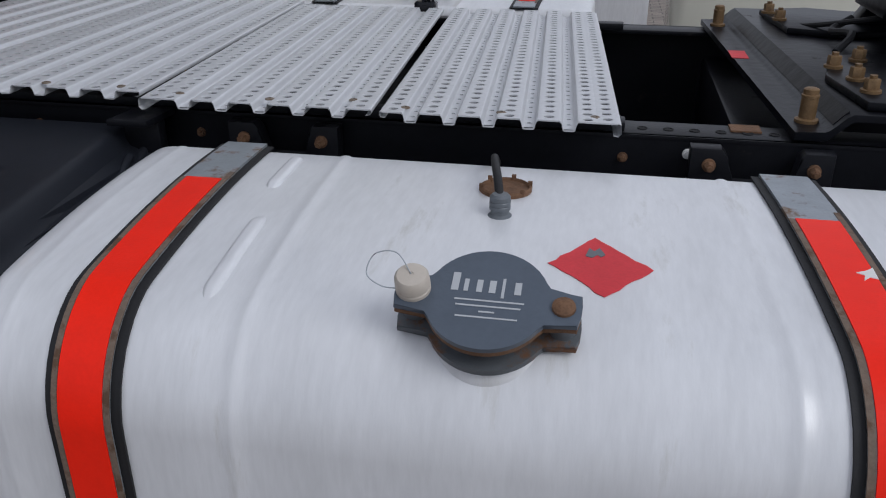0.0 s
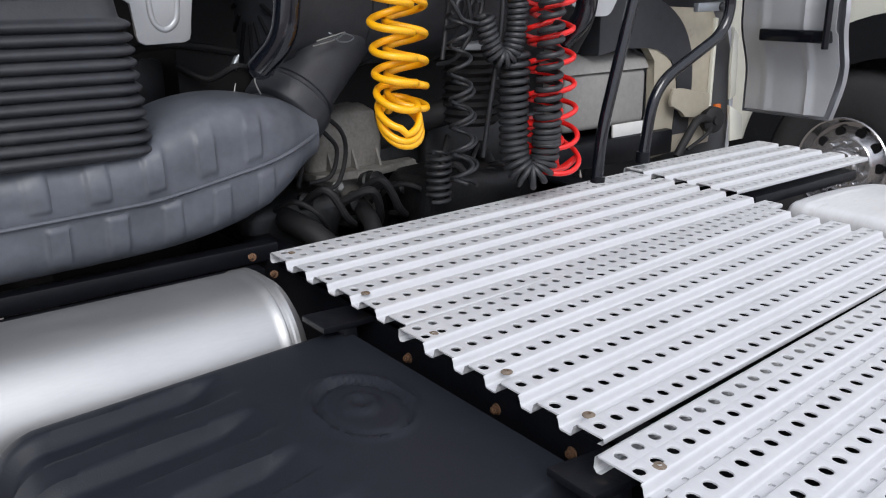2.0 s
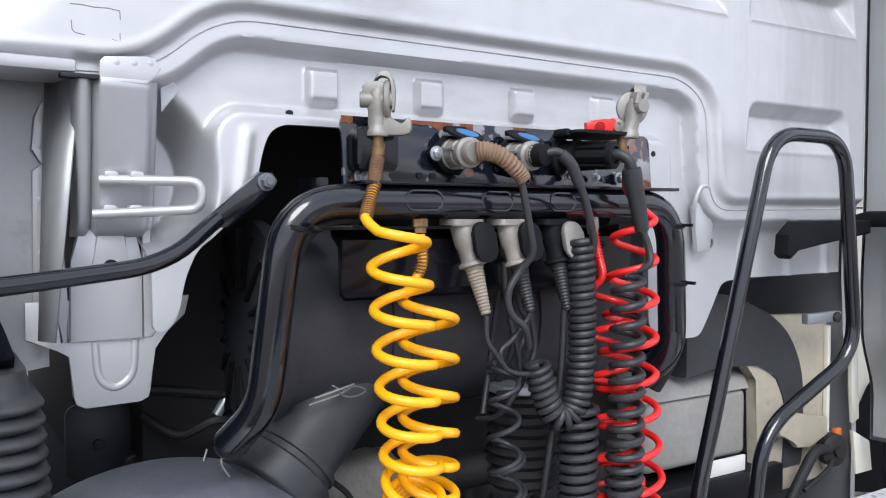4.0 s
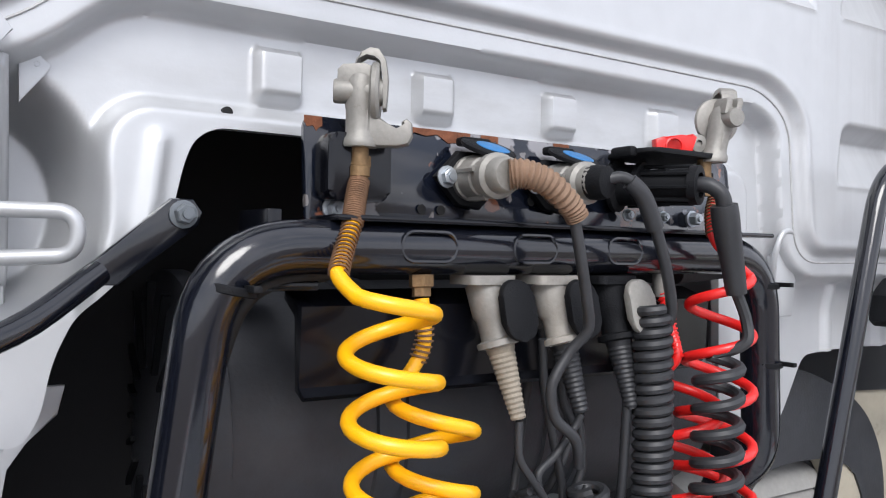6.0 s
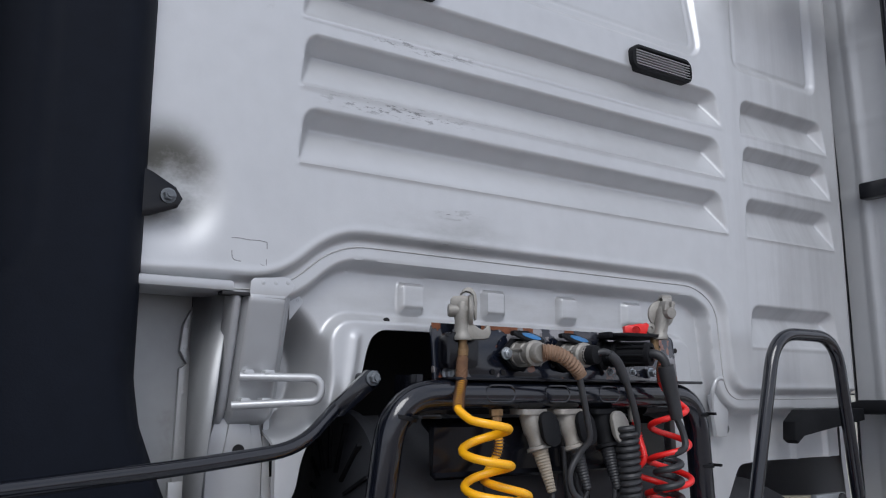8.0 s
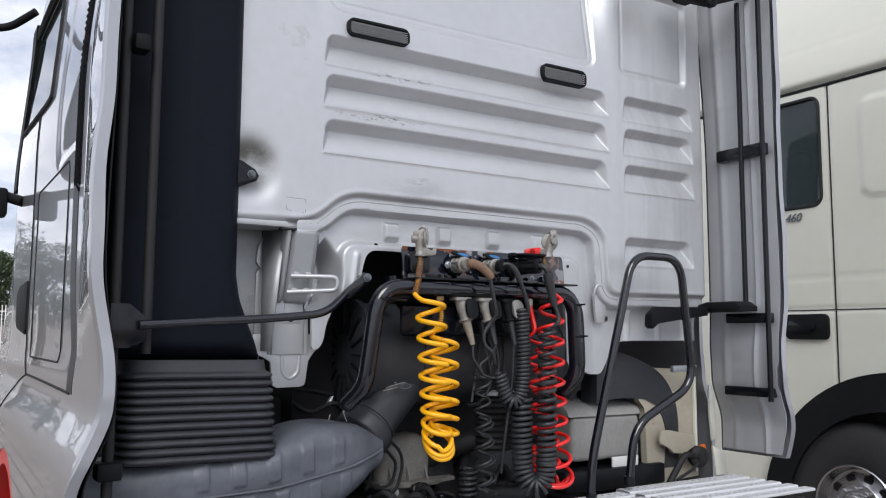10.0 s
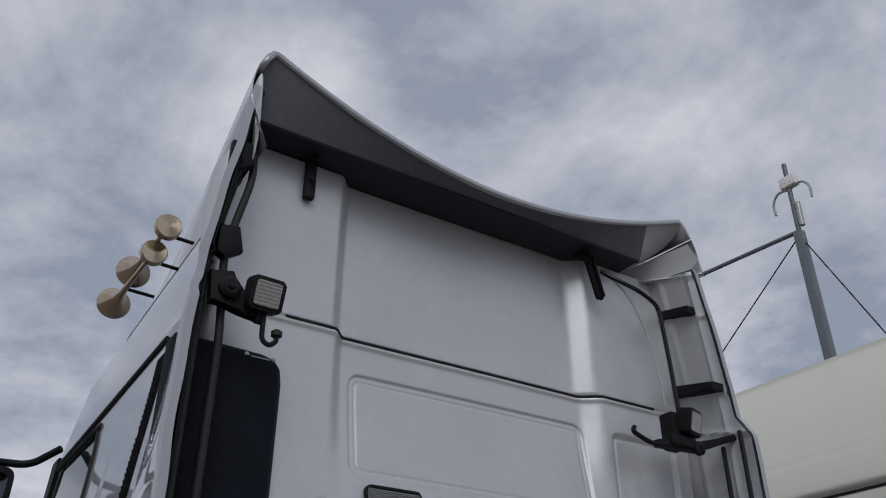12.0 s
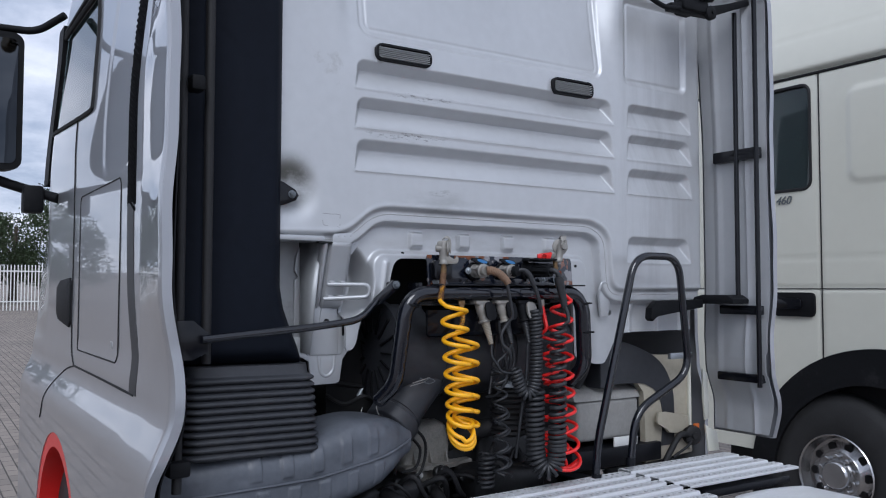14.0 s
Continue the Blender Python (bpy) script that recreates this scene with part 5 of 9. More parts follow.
# ---- plastic box cover ----
pbox = thing("plastic_box_cover", (1.3, 0.4, 0.3), "ribbed charcoal plastic equipment cover with an embossed oval", "cover")
def cover_relief(u, v):
    # u along x, v the way from the inner edge over the shoulder and down the front
    z = np.zeros(u.shape)
    for c in (1.055, 1.185, 1.315, 1.46):
        band = np.exp(-((u - c - (v - 0.35) * 0.04) / 0.035) ** 12)
        z = z - 0.022 * band * step(0.22, 0.30, v) * (1 - step(1.02, 1.06, v))
    a = np.hypot((u - 1.245) / 0.085, (v - 0.115) / 0.058)
    z = z - 0.009 * np.exp(-((a - 1) / 0.075) ** 2) + 0.004 * np.exp(-((a - 1.18) / 0.08) ** 2) - 0.003 * step(1.0, 0.9, a)
    z = z + 0.007 * np.exp(-((np.hypot((u - 1.235) / 0.034, (v - 0.112) / 0.026) - 0.7) / 0.25) ** 2) * (a < 0.9)
    z = z - 0.05 * step(1.585, 1.625, u) - 0.05 * step(1.00, 0.955, u)
    return z
def cover_place(u, v, w):
    r = 0.07
    flat = 0.49
    arc = r * math.pi / 2
    y_in = 0.79
    slope = 0.04
    a = np.clip((v - flat) / arc, 0, 1) * math.pi / 2
    y = y_in - np.minimum(v, flat) - r * np.sin(a)
    z = 0.935 - np.minimum(v, flat) * slope - r * (1 - np.cos(a)) - np.maximum(v - flat - arc, 0)
    ny, nz = -np.sin(a), np.cos(a)
    x = u + np.clip((u - 1.30) / 0.30, 0, 1) * ((0.55 - y) * 0.10 - 0.018)
    return (x, y + ny * w, z + nz * w)
pressed_sheet("shell", 0.955, 1.625, 0.0, 1.15, 0.007, cover_relief, cover_place, BOX_PLASTIC, pbox, None, 0.02)
bm = bmesh.new()
prism(bm, [(0.79, 0.89), (0.30, 0.87), (0.25, 0.82), (0.25, 0.30), (0.79, 0.30)], 0, 0.965, 1.615)
part("inner_body", bm, BOX_PLASTIC, pbox)
bm = bmesh.new()
prism(bm, [(1.560, 0.905), (1.600, 0.890), (1.640, 0.72), (1.655, 0.32), (1.600, 0.32)], 1, 0.262, 0.79, 0.006)
part("skirt", bm, BOX_PLASTIC, pbox)
for d in (0.0, 0.055):
    bm = bmesh.new()
    row = curve([(1.592, 0.785 - d, 0.895), (1.604, 0.72 - d, 0.872), (1.622, 0.62 - d, 0.80), (1.636, 0.53 - d, 0.72), (1.642, 0.48 - d, 0.64)], 6)
    tube(bm, row, 0.008, 10, radii=[0.0085 - 0.00018 * i for i in range(len(row))])
    part("skirt_fold", bm, BOX_PLASTIC, pbox)
for x in (0.985, 1.585):
    b = thing("rail_bracket", (x, 0.80, 0.95), "dark steel bracket lug on the chassis rail", "bracket", "rail brackets")
    bm = bmesh.new()
    prism(bm, [(x - 0.03, 0.735), (x + 0.045, 0.735), (x + 0.05, 0.83), (x - 0.02, 0.83)], 2, 0.948, 0.960, 0.002)
    box(bm, x - 0.025, x + 0.045, 0.775, 0.80, 0.88, 0.95, 0.003)
    part("lug", bm, CHASSIS, b)

# ---- silencer ----
sil = thing("silencer", (0.85, 0.4, 0.7), "brushed steel exhaust silencer drum beside the chassis", "silencer")
bm = bmesh.new()
ring = round_rect(0.650, 0.962, 0.62, 0.992, 0.125, 12)
rows = [(-0.15, 1.0), (0.690, 1.0), (0.700, 1.0), (0.704, 1.014), (0.711, 1.014), (0.714, 1.0), (0.720, 1.0)]
cx, cz = 0.810, 0.80
END = [(0.720, 1.0), (0.723, 1.014), (0.730, 1.014), (0.733, 1.0), (0.742, 0.975), (0.750, 0.90), (0.752, 0.5)]
cap_bm = bmesh.new()
n = len(ring)
rings = [[cap_bm.verts.new((cx + (x - cx) * k, y, cz + (z - cz) * k)) for x, z in ring] for y, k in END]
for i in range(len(rings) - 1):
    for k in range(n):
        cap_bm.faces.new((rings[i][k], rings[i][(k + 1) % n], rings[i + 1][(k + 1) % n], rings[i + 1][k]))
cap_bm.faces.new(rings[-1])
part("end_cap", cap_bm, SILENCER, sil, "pressed steel end cap with a rolled rim")
rings = [[bm.verts.new((cx + (x - cx) * k, y, cz + (z - cz) * k)) for x, z in ring] for y, k in rows]
n = len(ring)
for i in range(len(rings) - 1):
    for k in range(n):
        bm.faces.new((rings[i][k], rings[i][(k + 1) % n], rings[i + 1][(k + 1) % n], rings[i + 1][k]))
bm.faces.new(rings[0][::-1]); bm.faces.new(rings[-1])
part("drum", bm, SILENCER, sil)
# ---- things on the rear wall ----
def silver_parts():
    # box bracket with folded flanges and its tongue, part of the cab
    bm = bmesh.new()
    levels = []
    for z, x, yl, yr in ((1.866, 0.580, 0.690, 0.753), (1.852, 0.574, 0.691, 0.754), (1.780, 0.542, 0.695, 0.759), (1.672, 0.494, 0.700, 0.765), (1.660, 0.486, 0.700, 0.765), (1.646, 0.466, 0.702, 0.764)):
        levels.append((z, [(x - 0.030, yl - 0.032), (x - 0.003, yl - 0.026), (x - 0.003, yl - 0.017), (x - 0.022, yl - 0.008), (x, yl), (x, yr), (x - 0.016, yr + 0.008), (x - 0.020, yr + 0.016)]))
    prev = None
    for z, pts in levels:
        row = [bm.verts.new((p.x, p.y, z)) for p in bend([(x, y, 0) for x, y in pts], 0.004, 3)]
        if prev:
            for k in range(len(row) - 1):
                bm.faces.new((prev[k], prev[k + 1], row[k + 1], row[k]))
        prev = row
    bb = part("box_bracket", bm, SILVER, cab, "silver folded box bracket", 24)
    md = bb.modifiers.new("thickness", "SOLIDIFY"); md.thickness, md.offset = 0.004, 0
    bm = bmesh.new()
    prism(bm, [(0.688, 1.862), (0.690, 1.888), (0.696, 1.894), (0.750, 1.899), (0.761, 1.897), (0.771, 1.884), (0.757, 1.868), (0.753, 1.860)], 0, 0.5775, 0.5805, 0.0010)
    for y, z in ((0.712, 1.887), (0.735, 1.888), (0.757, 1.890)):
        lathe(bm, (0.5803, y, z), (1, 0, 0), [(0.0046, 0), (0.0040, 0.0003), (0.0, 0.0004)], 14)
    part("bracket_flange", bm, SILVER, cab)
    # dark box puts the shade of the gap under the flange into colour
    bm = bmesh.new()
    box(bm, 0.560, 0.583, 0.640, 0.689, 1.862, 1.868, 0.001)
    part("flange_gap_shade", bm, RUBBER, cab)
    bm = bmesh.new()
    prism(bm, [(0.676, 1.657), (0.758, 1.657), (0.766, 1.610), (0.768, 1.489), (0.661, 1.489), (0.666, 1.610)], 0, 0.455, 0.467, 0.003)
    part("bracket_panel", bm, SILVER, cab)
    bm = bmesh.new()
    prism(bm, [(0.701, 1.650), (0.741, 1.650), (0.744, 1.622), (0.754, 1.586), (0.690, 1.586), (0.698, 1.622)], 0, 0.465, 0.4705, 0.0025)
    part("pressed_panel", bm, SILVER, cab)
    for out in ([(0.640, 1.665), (0.656, 1.665), (0.661, 1.55), (0.661, 1.489), (0.651, 1.489), (0.646, 1.545), (0.638, 1.552)], [(0.768, 1.660), (0.782, 1.660), (0.780, 1.548), (0.786, 1.535), (0.788, 1.498), (0.781, 1.489), (0.768, 1.489)]):
        bm = bmesh.new()
        prism(bm, out, 0, 0.451, 0.463, 0.003)
        part("bracket_foot", bm, SILVER, cab)
    # black disc paints the shade inside the bracket's hole
    bm = bmesh.new()
    lathe(bm, (0.4675, 0.7205, 1.600), (1, 0, 0), [(0.0115, 0), (0.0115, 0.0036), (0.0, 0.0036)], 18)
    part("bracket_hole", bm, DARK_IN, cab)
    # inner wall between the pocket flange and the bracket
    bm = bmesh.new()
    for z in (1.875, 1.50):
        lean = (1.875 - z) * 0.10
        for x, y in ((0.430, 0.640), (0.500, 0.655 - lean), (0.532, 0.672 - lean)):
            bm.verts.new((x, y, z))
    bm.verts.ensure_lookup_table()
    for k in (0, 1):
        bm.faces.new((bm.verts[k], bm.verts[k + 1], bm.verts[k + 4], bm.verts[k + 3]))
    iw = part("pocket_wall", bm, SILVER_SHADED, cab)
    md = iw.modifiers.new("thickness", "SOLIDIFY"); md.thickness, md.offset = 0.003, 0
    bm = bmesh.new()
    out = [(0.610, 1.493), (0.654, 1.477), (0.671, 1.466), (0.674, 1.405), (0.679, 1.390), (0.692, 1.383), (0.772, 1.385), (0.785, 1.391), (0.789, 1.405), (0.794, 1.468), (0.812, 1.494), (0.843, 1.519), (0.850, 1.55), (0.610, 1.55)]
    prism(bm, out, 0, 0.450, 0.460, 0.002)
    for v in bm.verts:
        v.co.y = 0.305 + (v.co.y - 0.305) * 0.980
        v.co.z = 1.606 + (v.co.z - 1.606) * 0.980
    part("tongue_plate", bm, SILVER, cab)
    bm = bmesh.new()
    u = [(0.456, 0.698, 1.487), (0.456, 0.701, 1.443), (0.456, 0.710, 1.424), (0.456, 0.726, 1.416), (0.456, 0.743, 1.424), (0.456, 0.753, 1.443), (0.456, 0.756, 1.487)]
    tube(bm, curve(u, 5), 0.0075, 12)
    part("pressed_bead", bm, SILVER, cab)
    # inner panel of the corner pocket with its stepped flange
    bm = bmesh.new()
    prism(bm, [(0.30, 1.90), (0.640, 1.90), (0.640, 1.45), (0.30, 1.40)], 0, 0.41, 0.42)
    part("pocket_panel", bm, SILVER_SHADED, cab)
    bm = bmesh.new()
    prism(bm, [(0.641, 1.855), (0.632, 1.840), (0.623, 1.821), (0.619, 1.773), (0.636, 1.752), (0.620, 1.744), (0.617, 1.50), (0.643, 1.50)], 0, 0.42, 0.432, 0.002)
    part("pocket_flange", bm, SILVER, cab)
    for z in (1.82, 1.78, 1.70, 1.62, 1.54):
        bm = bmesh.new()
        lathe(bm, (0.431, 0.630, z), (1, 0, 0), [(0.005, 0), (0.005, 0.002), (0.001, 0.003)], 10)
        part("weld_spot", bm, SILVER, cab)
    # flange over the pocket
    bm = bmesh.new()
    box(bm, 0.46, 0.585, 0.20, 0.660, 1.868, 1.886, 0.005)
    part("pocket_lip", bm, SILVER, cab)
    # tab beside the bracket
    bm = bmesh.new()
    prism(bm, [(0.781, 1.868), (0.797, 1.876), (0.809, 1.866), (0.806, 1.859), (0.782, 1.828)], 0, 0.528, 0.532, 0.001)
    lathe(bm, (0.5315, 0.797, 1.866), (1, 0, 0), [(0.0030, 0), (0.0030, 0.0012), (0.0018, 0.0012), (0.0018, 0.0004), (0.0, 0.0004)], 12)
    part("tab", bm, SILVER, cab)
    # U-shaped handle
    bm = bmesh.new()
    tube(bm, bend([(0.526, 0.697, 1.728), (0.575, 0.8280, 1.727), (0.573, 0.8280, 1.6865), (0.512, 0.690, 1.679)], 0.0200, 10), 0.0075, 14)
    h = part("u_handle", bm, SILVER, cab, "silver painted U-shaped tube handle")
    for z, x in ((1.728, 0.530), (1.680, 0.518)):
        for y in (0.711, 0.744):
            bm = bmesh.new()
            xx = x + (y - 0.711) * 0.38
            prism(bm, [(y - 0.010, z + 0.004), (y - 0.009, z + 0.010), (y - 0.006, z + 0.0125), (y + 0.006, z + 0.0125), (y + 0.009, z + 0.010), (y + 0.010, z + 0.004)], 0, xx - 0.022, xx + 0.005, 0.0015)
            part("clip", bm, SILVER, h)
    # side bracket with a bolt
    bm = bmesh.new()
    prism(bm, [(0.480, 2.060), (0.512, 2.052), (0.552, 2.030), (0.564, 2.012), (0.556, 1.996), (0.512, 1.978), (0.480, 1.972)], 0, 0.585, 0.592, 0.002)
    sb = part("side_bracket", bm, BLACK_PAINT, cab)
    bolt("bolt", (0.592, 0.540, 2.014), (1, 0, 0), 0.0095, sb, GREY_STEEL, 0.012)
    # hook loop at the lower right corner of the wall
    bm = bmesh.new()
    tube(bm, curve([(0.545, 1.905, 1.66), (0.555, 1.895, 1.70), (0.560, 1.905, 1.735), (0.560, 1.925, 1.742), (0.556, 1.945, 1.73), (0.545, 1.965, 1.69)], 5), 0.005, 10)
    part("wire_hook", bm, SILVER, cab)
    bm = bmesh.new()
    prism(bm, [(1.900, 1.70), (1.935, 1.715), (1.965, 1.66), (1.955, 1.60), (1.915, 1.60)], 0, 0.535, 0.548, 0.003)
    part("hook_plate", bm, SILVER, cab)
    # peeled sticker outline and scuffs on the wall
    for pts in (((0.654, 1.960), (0.668, 1.9605), (0.684, 1.959), (0.702, 1.960), (0.717, 1.958)), ((0.717, 1.958), (0.7175, 1.946)), ((0.717, 1.928), (0.717, 1.917), (0.712, 1.9165), (0.706, 1.919)), ((0.655, 1.938), (0.656, 1.926), (0.660, 1.922), (0.672, 1.9205))):
        bm = bmesh.new()
        tube(bm, [(0.5770, y, z) for y, z in pts], 0.0008, 5)
        part("sticker_residue", bm, SCUFF, cab)
    for y, z, l in ((0.985, 2.242, 0.05), (1.04, 2.240, 0.03), (1.090, 2.054, 0.012), (1.165, 2.062, 0.007), (1.072, 2.103, 0.006), (1.08, 1.993, 0.02), (1.13, 1.990, 0.035), (0.93, 2.254, 0.03)):
        bm = bmesh.new()
        prism(bm, [(y, z - 0.0010), (y + l * 0.4, z - 0.0004), (y + l, z - 0.0008), (y + l * 0.8, z + 0.0006), (y + l * 0.3, z + 0.0010)], 0, 0.5755, 0.5775)
        part("scuff", bm, SCUFF, cab)
silver_parts()

# strut from the wall to the fairing
strut = thing("support_strut", (0.62, 0.6, 1.6), "dark steel support strut bolted to the cab wall", "strut")
bm = bmesh.new()
tube(bm, bend([(0.600, 0.842, 1.672), (0.655, 0.755, 1.612), (0.70, 0.56, 1.594), (0.78, 0.20, 1.572)], 0.06, 6), 0.012, 12)
part("rod", bm, HOOP_PAINT, strut)
bm = bmesh.new()
prism(bm, [(0.925, 1.742), (0.905, 1.742), (0.835, 1.680), (0.838, 1.660), (0.858, 1.660), (0.930, 1.716), (0.934, 1.730)], 0, 0.590, 0.604, 0.003)
part("end_plate", bm, HOOP_PAINT, strut)
bolt("bolt", (0.604, 0.915, 1.727), (1, 0, 0), 0.010, strut, GREY_STEEL, 0.014)
bm = bmesh.new()
cyl(bm, (0.54, 0.915, 1.727), (0.592, 0.915, 1.727), 0.011)
part("spacer", bm, BLACK_PAINT, strut)
bm = bmesh.new()
prism(bm, [(0.135, 1.625), (0.18, 1.625), (0.222, 1.590), (0.222, 1.535), (0.18, 1.515), (0.135, 1.515)], 0, 0.765, 0.772, 0.002)
part("wall_bracket", bm, BLACK_PAINT, strut)

# ---- air intake: panel, bellows, duct ----
snorkel = thing("air_intake_snorkel", (0.5, 0.38, 1.2), "black plastic air intake tower with rubber bellows", "air intake")
def panel_relief(y, z):
    x = np.full(y.shape, 0.632)
    k = -panel_edge(y, z)
    x = x - 0.055 * np.clip(1 - k / 0.05, 0, 1) ** 2
    a = round_box(y, z, 0.14, 0.345, 1.85, 2.50, 0.09)
    x = x - 0.004 * np.exp(-(a / 0.004) ** 2)
    x = x - 0.008 * np.exp(-((y - 0.245) / 0.006) ** 2) * (z < 2.9)
    return x
PANEL = [(0.13, 1.485), (0.585, 1.478), (0.568, 1.53), (0.545, 1.585), (0.520, 1.65), (0.508, 1.72), (0.508, 2.84), (0.500, 2.895), (0.475, 2.925), (0.43, 2.938), (0.13, 2.95)]
def panel_edge(y, z):
    return poly_distance(y, z, PANEL)
pressed_sheet("tower", 0.13, 0.59, 1.47, 2.955, 0.011, panel_relief, lambda y, z, x: (x, y, z), DARK_PANEL, snorkel, lambda y, z: -panel_edge(y, z), 0.09)
for y in (0.36, 0.455):
    bolt("bolt", (0.628, y, 2.905), (1, 0, 0), 0.006, snorkel, STEEL, 0.006)
bm = bmesh.new()
box(bm, 0.626, 0.632, 0.375, 0.44, 2.898, 2.902, 0.001)
part("slot_trim", bm, STEEL, snorkel)
bm = bmesh.new()
prof = []
for i in range(12):
    z = 1.478 - 0.030 - (i - 1) * 0.0218 if i else 1.478
    if i == 0:
        prof += [(z, 0.0), (z - 0.028, 0.002)]
        continue
    for k in range(7):
        t = k / 6
        prof.append((z - 0.0218 * t - 0.001, 0.004 + 0.013 * math.sin(math.pi * t) ** 0.8))
prev = None
for z, d in prof:
    g = (1.478 - z) * 0.06
    ring = [bm.verts.new((x, y, z + (0.6 - y) * 0.01)) for x, y in round_rect(0.385 - d, 0.640 + d + g, 0.205 - d, 0.592 + d + g, 0.055, 6)]
    if prev:
        n = len(ring)
        for k in range(n):
            bm.faces.new((prev[k], prev[(k + 1) % n], ring[(k + 1) % n], ring[k]))
    else:
        bm.faces.new(ring)
    prev = ring
bm.faces.new(prev[::-1])
part("bellows", bm, DUSTY, snorkel, "black rubber bellows", 60)

duct = thing("air_duct", (0.55, 0.6, 1.0), "dusty grey plastic air duct below the bellows", "air duct")
# stations along y: nearer and farther x, bottom and top
STATIONS = [(0.10, 0.36, 0.635, 1.00, 1.205), (0.30, 0.36, 0.655, 1.005, 1.215), (0.50, 0.36, 0.662, 1.010, 1.222), (0.60, 0.37, 0.664, 1.015, 1.232), (0.66, 0.37, 0.664, 1.020, 1.262),
            (0.72, 0.38, 0.662, 1.028, 1.283), (0.80, 0.38, 0.655, 1.045, 1.290), (0.88, 0.39, 0.640, 1.075, 1.281), (0.94, 0.40, 0.618, 1.115, 1.262), (0.985, 0.42, 0.590, 1.155, 1.235)]
bm = bmesh.new()
prev = None
def station(y):
    q = [float(np.mean([np.interp(y + d, [r[0] for r in STATIONS], [r[c] for r in STATIONS]) for d in (-0.03, -0.015, 0, 0.015, 0.03)])) for c in (1, 2, 3, 4)]
    return q
for y in np.linspace(0.10, 0.985, 230):
    x0, x1, z0, z1 = station(y)
    ring = round_rect(x0, x1, z0, z1, min(0.06, (z1 - z0) * 0.4), 7)
    zc = float(np.interp(y, [0.1, 0.6, 0.85, 0.98], [1.105, 1.125, 1.165, 1.20]))
    row = []
    m = []
    for k in range(len(ring)):
        p, q = Vector(ring[k]), Vector(ring[(k + 1) % len(ring)])
        m += [p.lerp(q, i / 22) for i in range(22)] if (q - p).length > 0.03 and p.x > 0.5 and q.x > 0.5 else [p]
    if prev and len(m) != len(prev):
        m = (m + [m[-1]] * len(prev))[:len(prev)]
    for x, z in m:
        ph = (y + (0.025 if z > zc else 0.0)) % 0.100 / 0.100
        rib = float(step(0.10, 0.17, np.array(ph)) * (1 - step(0.47, 0.54, np.array(ph))))
        band = float(step(0.012, 0.020, np.array(abs(z - zc))) * (1 - step(0.088, 0.098, np.array(abs(z - zc)))))
        on = float(step(0.36, 0.42, np.array(y)) * (1 - step(0.84, 0.90, np.array(y))))
        d = 0.0060 * rib * band * on if x > 0.52 else 0.0
        w = 0.006 * noise.noise(Vector((x, y, z)) * 9) + 0.0022 * noise.noise(Vector((x, y, z)) * 24) if x > 0.5 else 0
        row.append(bm.verts.new((x + d + w, y, z + (w if z > zc + 0.08 else 0))))
    if prev:
        n = len(row)
        for k in range(n):
            bm.faces.new((prev[k], prev[(k + 1) % n], row[(k + 1) % n], row[k]))
    else:
        bm.faces.new(row)
    prev = row
bm.faces.new(prev[::-1])
part("body", bm, DUCT, duct)
bm = bmesh.new()
pts = []
for y in np.linspace(0.10, 0.98, 30):
    w = np.interp(y, [0.1, 0.3, 0.5, 0.66, 0.8, 0.88, 0.94, 0.985], [0.640, 0.660, 0.667, 0.669, 0.660, 0.645, 0.622, 0.592])
    zc = np.interp(y, [0.1, 0.6, 0.85, 0.98], [1.105, 1.125, 1.165, 1.20])
    pts.append((w, y, zc))
tube(bm, pts, 0.004, 6)
part("seam", bm, DUCT, duct)
bm = bmesh.new()
cyl(bm, (0.505, 0.925, 1.205), (0.445, 1.135, 1.400), 0.076, 0.080, 32)
part("pipe", bm, DUSTY, duct, "black plastic intake pipe")
bm = bmesh.new()
d_ = (Vector((0.445, 1.135, 1.400)) - Vector((0.505, 0.925, 1.205))).normalized()
lathe(bm, Vector((0.505, 0.925, 1.205)) + d_ * 0.03, d_, [(0.080, 0), (0.091, 0.004), (0.094, 0.008), (0.094, 0.050), (0.090, 0.054), (0.082, 0.056), (0.082, 0.066), (0.086, 0.068), (0.086, 0.078), (0.079, 0.080)], 36)
part("collar", bm, DUSTY, duct)

# ---- air filter housing ----
filt = thing("air_filter_housing", (0.38, 1.36, 1.3), "large black cylindrical air filter housing behind the hoses", "air filter")
bm = bmesh.new()
lathe(bm, (0.385, 0.965, 1.485), (0, 1, 0), [(0.10, 0), (0.165, 0.004), (0.172, 0.012), (0.172, 0.19), (0.176, 0.192), (0.176, 0.204), (0.172, 0.206), (0.172, 0.23), (0.176, 0.232), (0.176, 0.24), (0.172, 0.242), (0.172, 0.44), (0.177, 0.442), (0.177, 0.452), (0.172, 0.454), (0.172, 0.475), (0.177, 0.477), (0.177, 0.487), (0.172, 0.489), (0.172, 0.505), (0.177, 0.507), (0.177, 0.517), (0.172, 0.519), (0.172, 0.78), (0.16, 0.80), (0.08, 0.80)], 48)
part("drum", bm, DUSTY, filt)
bm = bmesh.new()
lathe(bm, (0.385, 0.945, 1.485), (0, 1, 0), [(0.06, 0), (0.15, 0.0), (0.185, 0.012), (0.185, 0.035), (0.172, 0.04)], 48)
part("end_cap", bm, DUSTY, filt)
